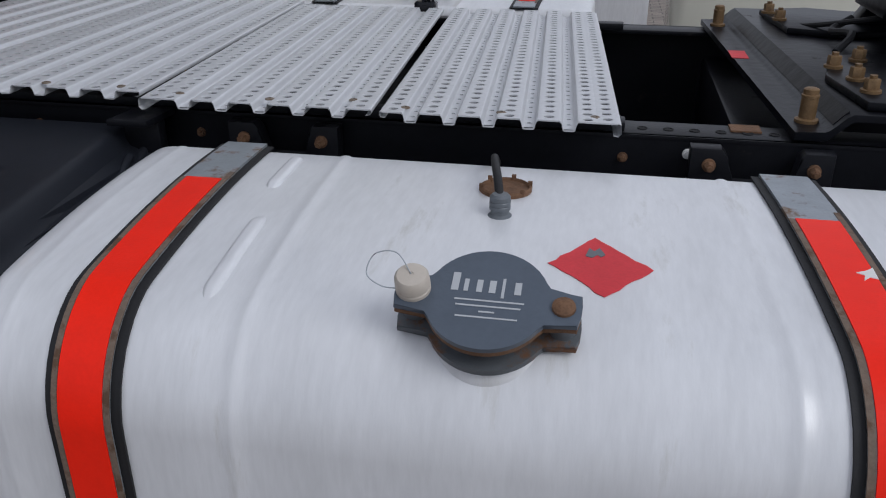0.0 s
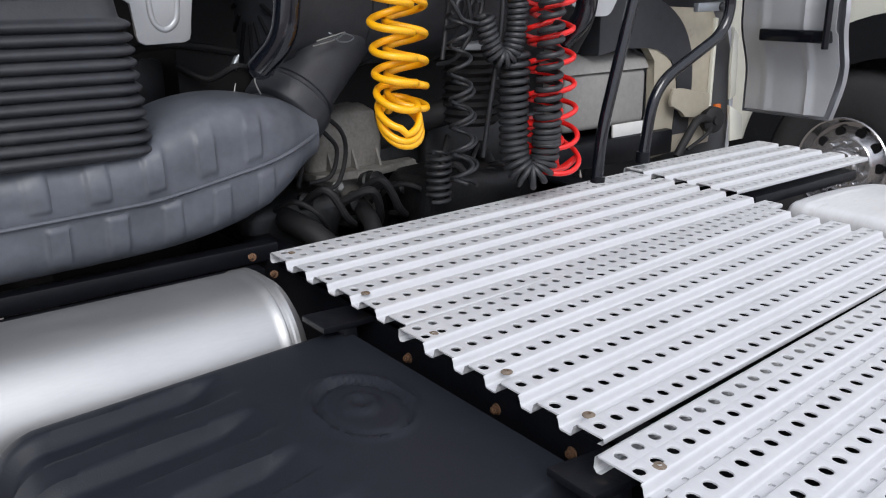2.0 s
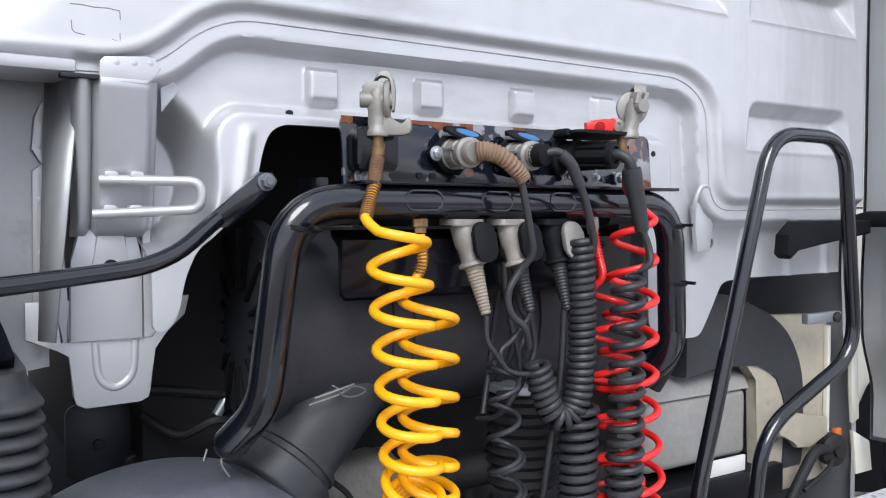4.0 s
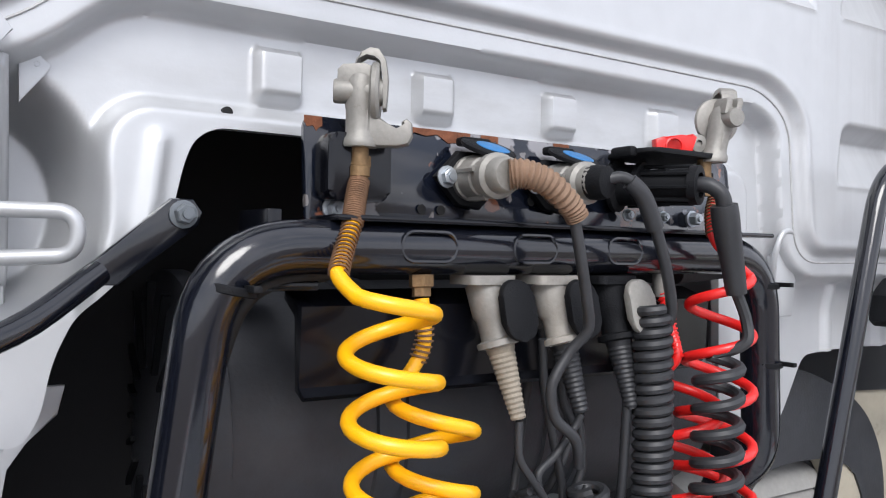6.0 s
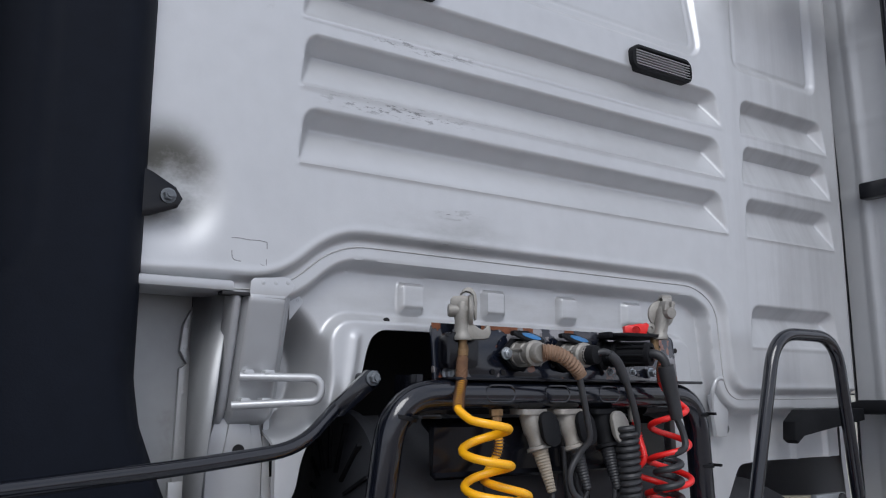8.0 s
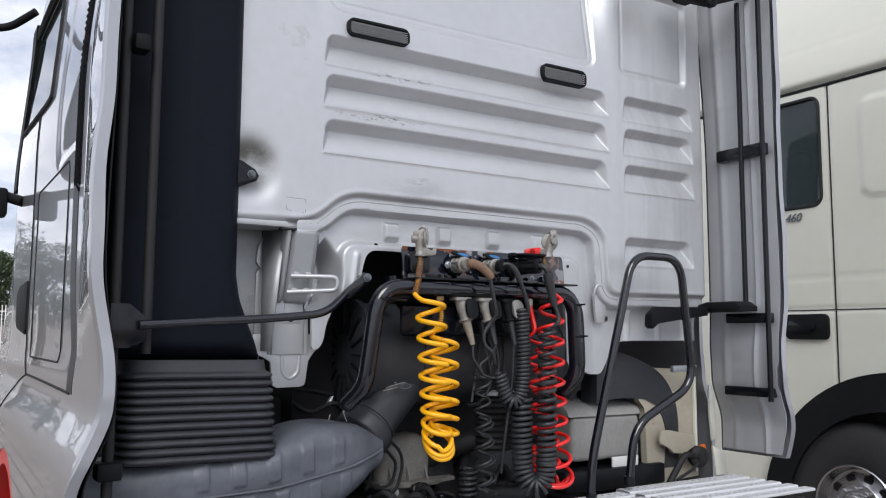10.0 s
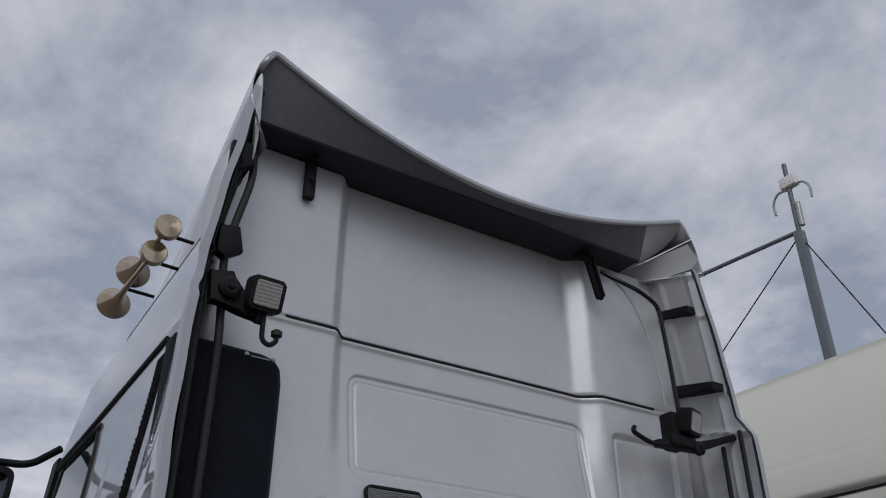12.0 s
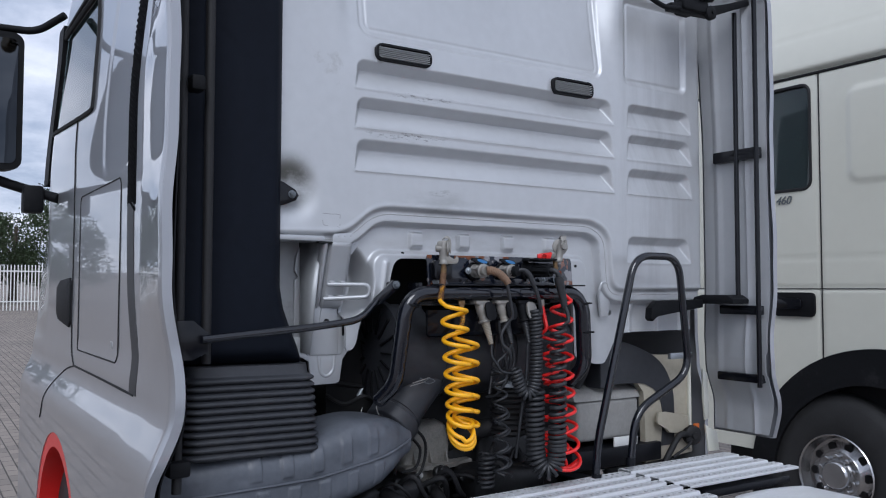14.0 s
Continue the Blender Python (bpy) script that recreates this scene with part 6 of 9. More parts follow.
for k in range(16):
    a = k * math.pi / 8
    bm = bmesh.new()
    c = Vector((0.385 + 0.12 * math.cos(a), 0.943, 1.485 + 0.12 * math.sin(a)))
    box(bm, c.x - 0.05, c.x + 0.05, 0.938, 0.948, c.z - 0.003, c.z + 0.003, 0, 1, Matrix.Rotation(-a, 4, "Y"))
    part("cap_rib", bm, BLACK_PLASTIC, filt)
bm = bmesh.new()
tube(bm, curve([(0.55, 1.045, 1.40), (0.56, 1.06, 1.392), (0.562, 1.08, 1.397), (0.562, 1.10, 1.388), (0.56, 1.085, 1.380), (0.562, 1.06, 1.383), (0.56, 1.045, 1.40)], 5), 0.0016, 6)
part("wire_clip", bm, GREY_STEEL, filt)

# ---- hoop and connector plate ----
hoop = thing("tubular_hoop", (0.66, 1.3, 1.4), "glossy black tubular frame carrying the connectors", "frame")
HX = 0.665
bm = bmesh.new()
tube(bm, bend([(0.60, 0.86, 1.345), (HX - 0.02, 0.893, 1.40), (HX, 0.925, 1.698), (HX, 1.700, 1.700), (HX, 1.712, 1.42), (HX - 0.06, 1.70, 1.36)], 0.085, 10), 0.0265, 22)
for p_ in ((0.60, 0.86, 1.345), (HX - 0.06, 1.70, 1.36)):
    bmesh.ops.create_uvsphere(bm, u_segments=20, v_segments=12, radius=0.0265, matrix=Matrix.Translation(p_))
part("tube", bm, HOOP_PAINT, hoop)
bm = bmesh.new()
tube(bm, bend([(HX - 0.02, 1.55, 1.676), (HX - 0.022, 1.742, 1.690), (HX - 0.022, 1.752, 1.42), (HX - 0.07, 1.735, 1.33)], 0.085, 10), 0.0165, 16)
part("strapped_hose", bm, RUBBER, hoop, "black rubber hose strapped to the tube")
bm = bmesh.new()
tube(bm, curve([(0.60, 0.875, 1.33), (HX - 0.045, 0.915, 1.42), (HX - 0.036, 0.940, 1.58), (HX - 0.034, 0.975, 1.655), (HX - 0.034, 1.05, 1.674)], 8), 0.010, 12)
part("strapped_hose", bm, RUBBER, hoop)
for y0, y1 in ((1.105, 1.170), (1.245, 1.305), (1.385, 1.440)):
    bm = bmesh.new()
    tube(bm, [(HX + 0.0245, y, z) for y, z in round_rect(y0, y1, 1.686, 1.716, 0.014, 5)] + [(HX + 0.0245, y1, 1.702)], 0.0022, 6)
    part("pressed_slot", bm, HOOP_PAINT, hoop)
for y, z in ((0.938, 1.66), (1.70, 1.66), (1.71, 1.55)):
    bm = bmesh.new()
    lathe(bm, (HX, y, z - 0.004), (0.1, 0.2 if y < 1 else 0, 1), [(0.0275, 0), (0.0288, 0.001), (0.0288, 0.007), (0.0275, 0.008)], 22)
    box(bm, HX + 0.02, HX + 0.045, y - 0.004 + 0.012, y + 0.004 + 0.012, z - 0.003, z + 0.003, 0.001)
    part("cable_tie", bm, BLACK_PLASTIC, hoop)

cplate = thing("connector_plate", (0.63, 1.36, 1.7), "black painted steel connector plate with rust and chipped paint", "plate")
def rusty_black():
    """Glossy black paint that has flaked to grey primer and rust in sharp-edged patches."""
    m = material("chipped_black_paint", (0.006, 0.008, 0.015), 0.12, 0, 0.5, 0.3, 9, 0.12, 30, spec=0.4)
    n, l = m.node_tree.nodes, m.node_tree.links
    p = n["Principled BSDF"]
    col = p.inputs["Base Color"].links[0].from_socket
    co = n.new("ShaderNodeTexCoord")
    for size, lo, hi, off, tint in ((9.0, 0.555, 0.57, 3.1, (0.21, 0.205, 0.215)), (15.0, 0.60, 0.62, 8.4, (0.16, 0.055, 0.028)), (38.0, 0.63, 0.65, 1.7, (0.13, 0.12, 0.12))):
        mp = n.new("ShaderNodeMapping"); mp.inputs["Location"].default_value = (off, off * 2, off)
        l.new(co.outputs["Object"], mp.inputs[0])
        no = n.new("ShaderNodeTexNoise"); no.inputs["Scale"].default_value, no.inputs["Detail"].default_value = size, 5
        l.new(mp.outputs[0], no.inputs["Vector"])
        mr = n.new("ShaderNodeMapRange"); mr.inputs["From Min"].default_value, mr.inputs["From Max"].default_value = lo, hi
        l.new(no.outputs["Fac"], mr.inputs[0])
        mx = n.new("ShaderNodeMix"); mx.data_type = "RGBA"
        l.new(mr.outputs[0], mx.inputs[0]); l.new(col, mx.inputs["A"])
        mx.inputs["B"].default_value = (*tint, 1)
        col = mx.outputs["Result"]
    l.new(col, p.inputs["Base Color"])
    return m
CHIPPED = rusty_black()
bm = bmesh.new()
prism(bm, round_rect(1.030, 1.690, 1.712, 1.832, 0.012), 0, 0.622, 0.629, 0.0015)
for v in bm.verts:
    v.co.x -= (v.co.z - 1.712) * 0.10
part("sheet", bm, CHIPPED, cplate)
rnd = random.Random(11)
for a_, b_ in ((1.03, 1.05), (1.145, 1.235), (1.25, 1.275), (1.36, 1.385)):
    bm = bmesh.new()
    lower = [(a_ + (b_ - a_) * (1 - i / 6), 1.8315 - rnd.uniform(0.004, 0.016)) for i in range(7)]
    prism(bm, [(a_, 1.8318), (b_, 1.8318)] + lower, 0, 0.6182, 0.6190)
    part("rust_scab", bm, RUST_SCAB, cplate)
bm = bmesh.new()
box(bm, 0.60, 0.69, 1.035, 1.70, 1.724, 1.730, 0.002)
part("shelf", bm, BLACK_PAINT, cplate)
# drilled holes as black discs, the shade inside put into colour
for y, z in ((1.165, 1.742), (1.190, 1.742), (1.215, 1.758), (1.318, 1.758)):
    bm = bmesh.new()
    lathe(bm, (0.628, y, z), (1, 0, 0), [(0.0055, 0), (0.0055, 0.0014), (0.004, 0.0016), (0.004, 0.001)], 12)
    part("drilled_hole", bm, DARK_IN, cplate)
bm = bmesh.new()
prism(bm, round_rect(1.038, 1.108, 1.745, 1.812, 0.010), 0, 0.630, 0.660, 0.006)
part("clamp_block", bm, BLACK_PAINT, cplate)
for y, z in ((1.058, 1.738), (1.056, 1.802), (1.600, 1.748)):
    bolt("bolt", (0.629, y, z), (1, 0, 0), 0.0085, cplate, STEEL, 0.014)
# lower shield behind the hoses
bm = bmesh.new()
prism(bm, [(0.60, 1.655), (0.645, 1.640), (0.640, 1.56), (0.655, 1.553), (0.648, 1.548), (0.630, 1.556), (0.628, 1.63), (0.60, 1.645)], 1, 1.02, 1.62, 0.001)
part("shield", bm, BLACK_PAINT, cplate)
bm = bmesh.new()
box(bm, 0.56, 0.64, 0.985, 1.00, 1.66, 1.735, 0.002)
box(bm, 0.50, 0.64, 0.985, 1.04, 1.655, 1.665, 0.002)
part("end_bracket", bm, BLACK_PAINT, cplate)

def air_coupling(base, ax, label, flap=None, lean=0.0):
    """A trailer air coupling: stem, fluted body, barrel, sealing disc, hooked tongue and spring cover. ax points to the disc's side."""
    g = thing("air_coupling", base, label, "air coupling", "air couplings")
    o, a = Vector(base), Vector((ax[0], ax[1], 0)).normalized()
    b = Vector((a.y, -a.x, 0))
    def P(i, j, h):
        return o + (a * i + b * (j + lean * h) + Vector((0, 0, h))) * 0.86
    def turned(start, axis, profile, n):
        bm = bmesh.new()
        lathe(bm, start, axis, [(r * 0.86, h * 0.86) for r, h in profile], n)
        return bm
    def placed(bm):
        for v in bm.verts:
            v.co = P(*v.co)
        bmesh.ops.recalc_face_normals(bm, faces=bm.faces)
        return bm
    bm = turned(P(0, 0, -0.050), (0, 0, 1), [(0.0105, 0), (0.0105, 0.016), (0.0125, 0.017), (0.0125, 0.028), (0.0105, 0.029), (0.0105, 0.054)], 12)
    part("threaded_stem", bm, BRASS, g)
    bm = bmesh.new()
    lathe(bm, (0, 0, 0), (0, 0, 1), [(0.0, 0), (0.0205, 0), (0.0215, 0.003), (0.0205, 0.009), (0.0178, 0.013), (0.0165, 0.020), (0.0165, 0.040), (0.0185, 0.050), (0.0185, 0.076), (0.015, 0.083), (0.0, 0.085)], 24)
    for j in (-0.012, 0.0, 0.012):
        box(bm, -0.008 if j else -0.017, 0.010, j - 0.0022, j + 0.0022, 0.012, 0.048, 0.001)
    part("body", placed(bm), CAST, g)
    bm = turned(P(0.014, 0, 0.064), -a + b * 0.12, [(0.0165, 0), (0.0165, 0.018), (0.0142, 0.020), (0.0142, 0.043), (0.0128, 0.0455), (0.0, 0.0460)], 26)
    part("barrel", bm, CAST, g)
    # two horns stand over the barrel with a dark slot between them
    for j in (-0.0085, 0.0085):
        bm = bmesh.new()
        prism(bm, [(-0.026, 0.070), (-0.026, 0.088), (-0.020, 0.094), (0.004, 0.096), (0.014, 0.092), (0.014, 0.070)], 1, j - 0.0048, j + 0.0048, 0.002)
        part("horn", placed(bm), CAST, g)
    bm = turned(P(0.012, 0, 0.064), a, [(0.0, 0), (0.030, 0), (0.034, 0.002), (0.035, 0.007), (0.033, 0.010), (0.027, 0.011), (0.026, 0.0095), (0.016, 0.0095), (0.015, 0.014), (0.009, 0.015), (0.0, 0.0115)], 30)
    part("sealing_disc", bm, CAST, g)
    bm = bmesh.new()
    prism(bm, [(0.006, 0.001), (0.044, 0.001), (0.056, 0.004), (0.061, 0.014), (0.060, 0.028), (0.054, 0.033), (0.048, 0.030), (0.049, 0.020), (0.042, 0.017), (0.032, 0.022), (0.022, 0.036), (0.010, 0.040)], 1, -0.012, 0.012, 0.004)
    part("hooked_tongue", placed(bm), CAST, g)
    # spring cover arched over the top of the disc
    bm = bmesh.new()
    arc = [(-0.004, 0.094), (0.000, 0.108), (0.011, 0.114), (0.021, 0.112), (0.029, 0.100), (0.032, 0.080), (0.031, 0.060), (0.030, 0.044)]
    prism(bm, arc + [(x - 0.0045, z - 0.001 if i > 3 else z - 0.0065) for i, (x, z) in enumerate(arc)][::-1], 1, -0.013, 0.013, 0.002)
    part("spring_cover", placed(bm), CAST, g, "weathered arched spring cover")
    if flap is not None:
        bm = turned(P(0.015, -0.028, 0.028), -a, [(0.0, 0), (0.012, 0), (0.013, 0.003), (0.013, 0.014), (0.005, 0.016), (0.005, 0.012), (0.0, 0.012)], 16)
        part("flap_pivot", bm, CAST, g)
        bm = bmesh.new()
        prism(bm, [(0.038, 0.012), (0.060, 0.006), (0.088, 0.008), (0.096, 0.014), (0.101, 0.030), (0.088, 0.035), (0.062, 0.034), (0.044, 0.041), (0.036, 0.036)], 0, -0.008, 0.010, 0.004)
        for v in bm.verts:
            v.co = P(v.co.x, -v.co.y, v.co.z)
        bmesh.ops.recalc_face_normals(bm, faces=bm.faces)
        fl = part("flap", bm, flap, g, "red plastic flap")
        bm = turned(P(-0.0075, -0.070, 0.020), -a, [(0.014, -0.002), (0.014, 0.0018), (0.012, 0.003), (0.0105, 0.0005), (0.0, 0.0005)], 22)
        part("raised_ring", bm, flap, fl)
    return g
air_coupling((0.660, 1.072, 1.798), (0.54, 0.84), "grey cast air coupling on the yellow hose")
air_coupling((0.700, 1.554, 1.816), (-0.93, 0.37), "grey cast air coupling with a red flap", RED, 0.25)

def helix(axis, r, turns, n=16, start=0.0, ease=1.0, r2=None, cross=None):
    """A coil round a curved axis. ease over 1 packs the turns towards the end."""
    A = [Vector(p) for p in axis]
    d = [0.0]
    for i in range(1, len(A)):
        d.append(d[-1] + (A[i] - A[i - 1]).length)
    out = []
    u = None
    total = int(abs(turns) * n)
    for k in range(total + 1):
        s = k / total
        q = (1 - (1 - s) ** ease) * d[-1]
        i = max(1, next((j for j in range(1, len(d)) if d[j] >= q - 1e-9), len(d) - 1))
        w = (q - d[i - 1]) / max(d[i] - d[i - 1], 1e-9)
        p = A[i - 1].lerp(A[i], w)
        t = (A[i] - A[i - 1]).normalized()
        u = Vector((1, 0, 0)) if u is None else u
        u = (u - t * u.dot(t)).normalized()
        v = t.cross(u)
        a = start + 2 * math.pi * turns * s
        rr = r if r2 is None else r + (r2 - r) * s
        out.append(p + (u * math.cos(a) + v * math.sin(a)) * rr)
    return out

def spring_guard(pts, r, parent, mat, turns, wire=0.0013):
    bm = bmesh.new()
    tube(bm, helix(pts, r, turns, 10), wire, 5)
    return part("spring_guard", bm, mat, parent)

def tilt_end(pts, c, za, zb, k):
    """Loops that lie at the bottom lean towards the open rear."""
    return [Vector((p.x, p.y, p.z - k * (p.x - c) * min(1.0, max(0.0, (za - p.z) / (za - zb))))) for p in pts]

# yellow coiled air hose
yh = thing("yellow_air_hose", (0.70, 1.11, 1.15), "yellow coiled air hose hanging from the couplings", "air hose")
down = helix([(0.742, 1.060, 1.664), (0.738, 1.092, 1.245)], 0.0415, -8.2, 24, 1.75, 1.25)
UP_PHASE = 2.2
up = helix([(0.700, 1.138, 1.550), (0.715, 1.130, 1.240)], 0.041, -5.9, 24, UP_PHASE, 1.2)
GUARD = [(0.660, 1.072, 1.766), (0.669, 1.064, 1.746), (0.682, 1.054, 1.722), (0.700, 1.036, 1.694), (0.722, 1.020, 1.673)]
top = curve(GUARD + [tuple(down[2])], 6)[:-1]
down = down[2:]
back_top = curve([(0.672, 1.140, 1.648), (0.676, 1.142, 1.61), (0.674, 1.135, 1.585), tuple(up[0])], 6)[:-1]
heap = helix([(0.738, 1.092, 1.245), (0.732, 1.102, 1.212)], 0.0425, -2.6, 24, 1.75 - 2 * math.pi * 8.2)
heap = tilt_end(heap, 0.735, 1.320, 1.225, 0.70)
down = tilt_end(down, 0.735, 1.320, 1.225, 0.70)
up = tilt_end(up, 0.735, 1.320, 1.225, 0.5)
bottom = heap[1:] + curve([tuple(heap[-1]), tuple((heap[-1] + up[-1]) / 2 + Vector((0.0, 0.0, -0.012))), tuple(up[-1])], 7)[1:-1]
bm = bmesh.new()
tube(bm, top + down + bottom + up[::-1] + back_top[::-1], 0.0076, 12)
part("hose", bm, YELLOW, yh)
spring_guard(curve(GUARD, 6), 0.0092, yh, RUST, 23)
spring_guard(curve(GUARD[:3], 6), 0.0098, yh, RUST, 19, 0.0017)
spring_guard(curve([(0.672, 1.140, 1.642), (0.676, 1.142, 1.61), (0.674, 1.135, 1.585)], 6), 0.0092, yh, RUST, 11)
for p, q in (((0.652, 1.075, 1.788), (0.662, 1.070, 1.764)), ((0.670, 1.140, 1.672), (0.672, 1.140, 1.645))):
    bm = bmesh.new()
    lathe(bm, p, Vector(q) - Vector(p), [(0.013, 0), (0.013, 0.012), (0.010, 0.013), (0.010, 0.022)], 6)
    part("fitting", bm, BRASS, yh)

# red coiled air hose
rh = thing("red_air_hose", (0.70, 1.6, 1.05), "red coiled air hose hanging beside the black cable", "air hose")
down = helix([(0.712, 1.560, 1.672), (0.712, 1.557, 1.56), (0.708, 1.550, 1.40), (0.706, 1.552, 1.25), (0.706, 1.562, 1.085)], 0.036, 9.3, 24, 5.4, 1.12, 0.070)
up = helix([(0.690, 1.528, 1.545), (0.692, 1.530, 1.35), (0.694, 1.535, 1.080)], 0.040, 6.4, 20, 2.2, 1.1, 0.056)
down = tilt_end(down, 0.706, 1.20, 1.09, 0.4)
RED_GUARD = [(0.701, 1.562, 1.778), (0.708, 1.545, 1.750), (0.718, 1.536, 1.722), (0.722, 1.556, 1.700)]
BACK_GUARD = [(0.665, 1.505, 1.655), (0.676, 1.508, 1.610), (0.690, 1.506, 1.570)]
top = curve(RED_GUARD + [tuple(down[0])], 6)[:-1]
back_top = curve(BACK_GUARD + [tuple(up[0])], 6)[:-1]
bottom = curve([tuple(down[-1]), (0.72, 1.60, 1.060), (0.73, 1.625, 1.085), (0.70, 1.60, 1.055), tuple(up[-1])], 7)[1:-1]
bm = bmesh.new()
tube(bm, top + down + bottom + up[::-1] + back_top[::-1], 0.0064, 12)
part("hose", bm, RED, rh)
spring_guard(curve(RED_GUARD[:3], 6), 0.0080, rh, RUST, 14)
spring_guard(curve(BACK_GUARD, 6), 0.0080, rh, RED, 15)
bm = bmesh.new()
lathe(bm, (0.664, 1.503, 1.690), (0.0, 0.05, -1), [(0.009, 0), (0.011, 0.01), (0.011, 0.035), (0.009, 0.045)], 14)
part("fitting", bm, CAST, rh)

# black cables
bc = thing("black_coiled_cable", (0.73, 1.5, 1.05), "thick black coiled trailer cable", "cable")
down = helix([(0.750, 1.510, 1.575), (0.750, 1.508, 1.36), (0.744, 1.508, 1.135)], 0.0245, 18.5, 16, 3.6, 1.45, 0.029)
end = 3.6 + 2 * math.pi * 18.5
bow = curve([(0.744, 1.508, 1.135), (0.742, 1.503, 1.092), (0.738, 1.482, 1.064), (0.728, 1.460, 1.062), (0.714, 1.445, 1.088), (0.704, 1.441, 1.140), (0.702, 1.441, 1.27), (0.698, 1.446, 1.36)], 6)
back = helix(bow, 0.028, 24, 16, end, 0.92, 0.030)
tail = curve([tuple(back[-1]), (0.69, 1.455, 1.42), (0.67, 1.472, 1.54), (0.655, 1.470, 1.62)], 6)[1:]
top = curve([(0.750, 1.540, 1.655), (0.756, 1.552, 1.620), (0.758, 1.548, 1.592), tuple(down[0])], 6)[:-1]
bm = bmesh.new()
tube(bm, top + down + back[1:] + tail, 0.0070, 9)
part("cable", bm, CABLE, bc)
bm = bmesh.new()
tube(bm, curve([(0.728, 1.492, 1.783), (0.742, 1.499, 1.781), (0.752, 1.508, 1.770), (0.753, 1.514, 1.750)], 6), 0.0095, 14)
part("lead", bm, CABLE, bc)
bm = bmesh.new()
tube(bm, curve([(0.753, 1.511, 1.758), (0.752, 1.520, 1.724), (0.750, 1.532, 1.690), (0.750, 1.541, 1.652)], 6), 0.017, 18, radii=[0.0160 + 0.0018 * math.sin(math.pi * min(1, i / 4) / 2) - 0.0003 * i for i in range(19)])
part("sleeve", bm, CABLE, bc, "thick black rubber sleeve")

tc_ = thing("tight_coiled_cable", (0.71, 1.43, 1.3), "tightly wound black coiled cable bent in a U", "cable")
ax = curve([(0.715, 1.432, 1.635), (0.715, 1.437, 1.50), (0.715, 1.434, 1.40), (0.712, 1.418, 1.345), (0.706, 1.390, 1.335), (0.700, 1.370, 1.370), (0.695, 1.352, 1.432)], 8)
bm = bmesh.new()
tube(bm, helix(ax, 0.0185, 33, 14), 0.0064, 8)
part("cable", bm, CABLE, tc_)

for base, label, axis, r, turns, wire in (
        ((0.70, 1.29, 1.05), "thin black coiled cable hanging loosely", [(0.690, 1.288, 1.440), (0.690, 1.298, 1.05)], 0.025, 6.5, 0.0045),
        ((0.67, 1.30, 1.05), "second thin black coiled cable behind the first", [(0.660, 1.322, 1.30), (0.665, 1.335, 1.04)], 0.024, 4.6, 0.0045),
        ((0.66, 1.26, 1.0), "narrow black coiled line near the gearbox", [(0.600, 1.300, 1.12), (0.600, 1.295, 1.00)], 0.026, 7, 0.0055)):
    cc = thing("thin_coiled_cable", base, label, "cable", "thin cables")
    bm = bmesh.new()
    tube(bm, helix(axis, r, turns, 16, 1.2), wire, 9)
    part("cable", bm, CABLE, cc)

# sockets on the plate
BRAID = material("beige_braided_boot", (0.24, 0.21, 0.165), 0.7, 0, 0, 0.2, 60, 0.2, 300)
PALE = material("pale_socket_cast", (0.33, 0.31, 0.28), 0.55, 0.2, 0, 0.15, 20, 0.2, 150)
def lower_socket(y, body, lid, boot, label, z=1.672, lean=0.0):
    s = thing("cable_socket", (0.67, y, z), label, "socket", "lower sockets")
    bm = bmesh.new()
    prism(bm, round_rect(y - 0.030, y + 0.030, 0.640, 0.692, 0.010), 0, 0, 0.010)
    for v in bm.verts:
        x_, y_, z_ = v.co
        v.co = Vector((z_, y_, z - x_))
    part("flange", bm, body, s)
    d = Vector((0.25, lean, -1)).normalized()
    bm = bmesh.new()
    lathe(bm, (0.668, y, z - 0.008), d, [(0.021, 0), (0.021, 0.035), (0.018, 0.040), (0.018, 0.062), (0.024, 0.064), (0.024, 0.070), (0.016, 0.072)], 22)
    part("barrel", bm, body, s)
    bm = bmesh.new()
    prism(bm, round_rect(y - 0.004, y + 0.038, z - 0.068, z - 0.004, 0.018), 0, 0.694, 0.704, 0.003)
    for v in bm.verts:
        v.co.x += (z - v.co.z) * 0.25
    part("flap", bm, lid, s, "black hinged flap")
    e = Vector((0.668, y, z - 0.008)) + d * 0.072
    bm = bmesh.new()
    prof = [(0.016, 0)]
    for k in range(14):
        prof += [(0.0155 - 0.0005 * k, 0.004 + k * 0.0055), (0.0140 - 0.0005 * k, 0.0065 + k * 0.0055)]
    lathe(bm, e, d, prof, 16)
    part("strain_relief", bm, boot, s)
    return e + d * 0.08
e1 = lower_socket(1.221, CAST, BLACK_PLASTIC, BRAID, "grey cast socket with a beige cable boot", lean=0.16)
e2 = lower_socket(1.313, PALE, BLACK_PLASTIC, CABLE, "pale socket with a black flap and cable", lean=0.14)
e3 = lower_socket(1.405, BLACK_PLASTIC, CAST, CABLE, "black socket with a grey latch", lean=0.05)

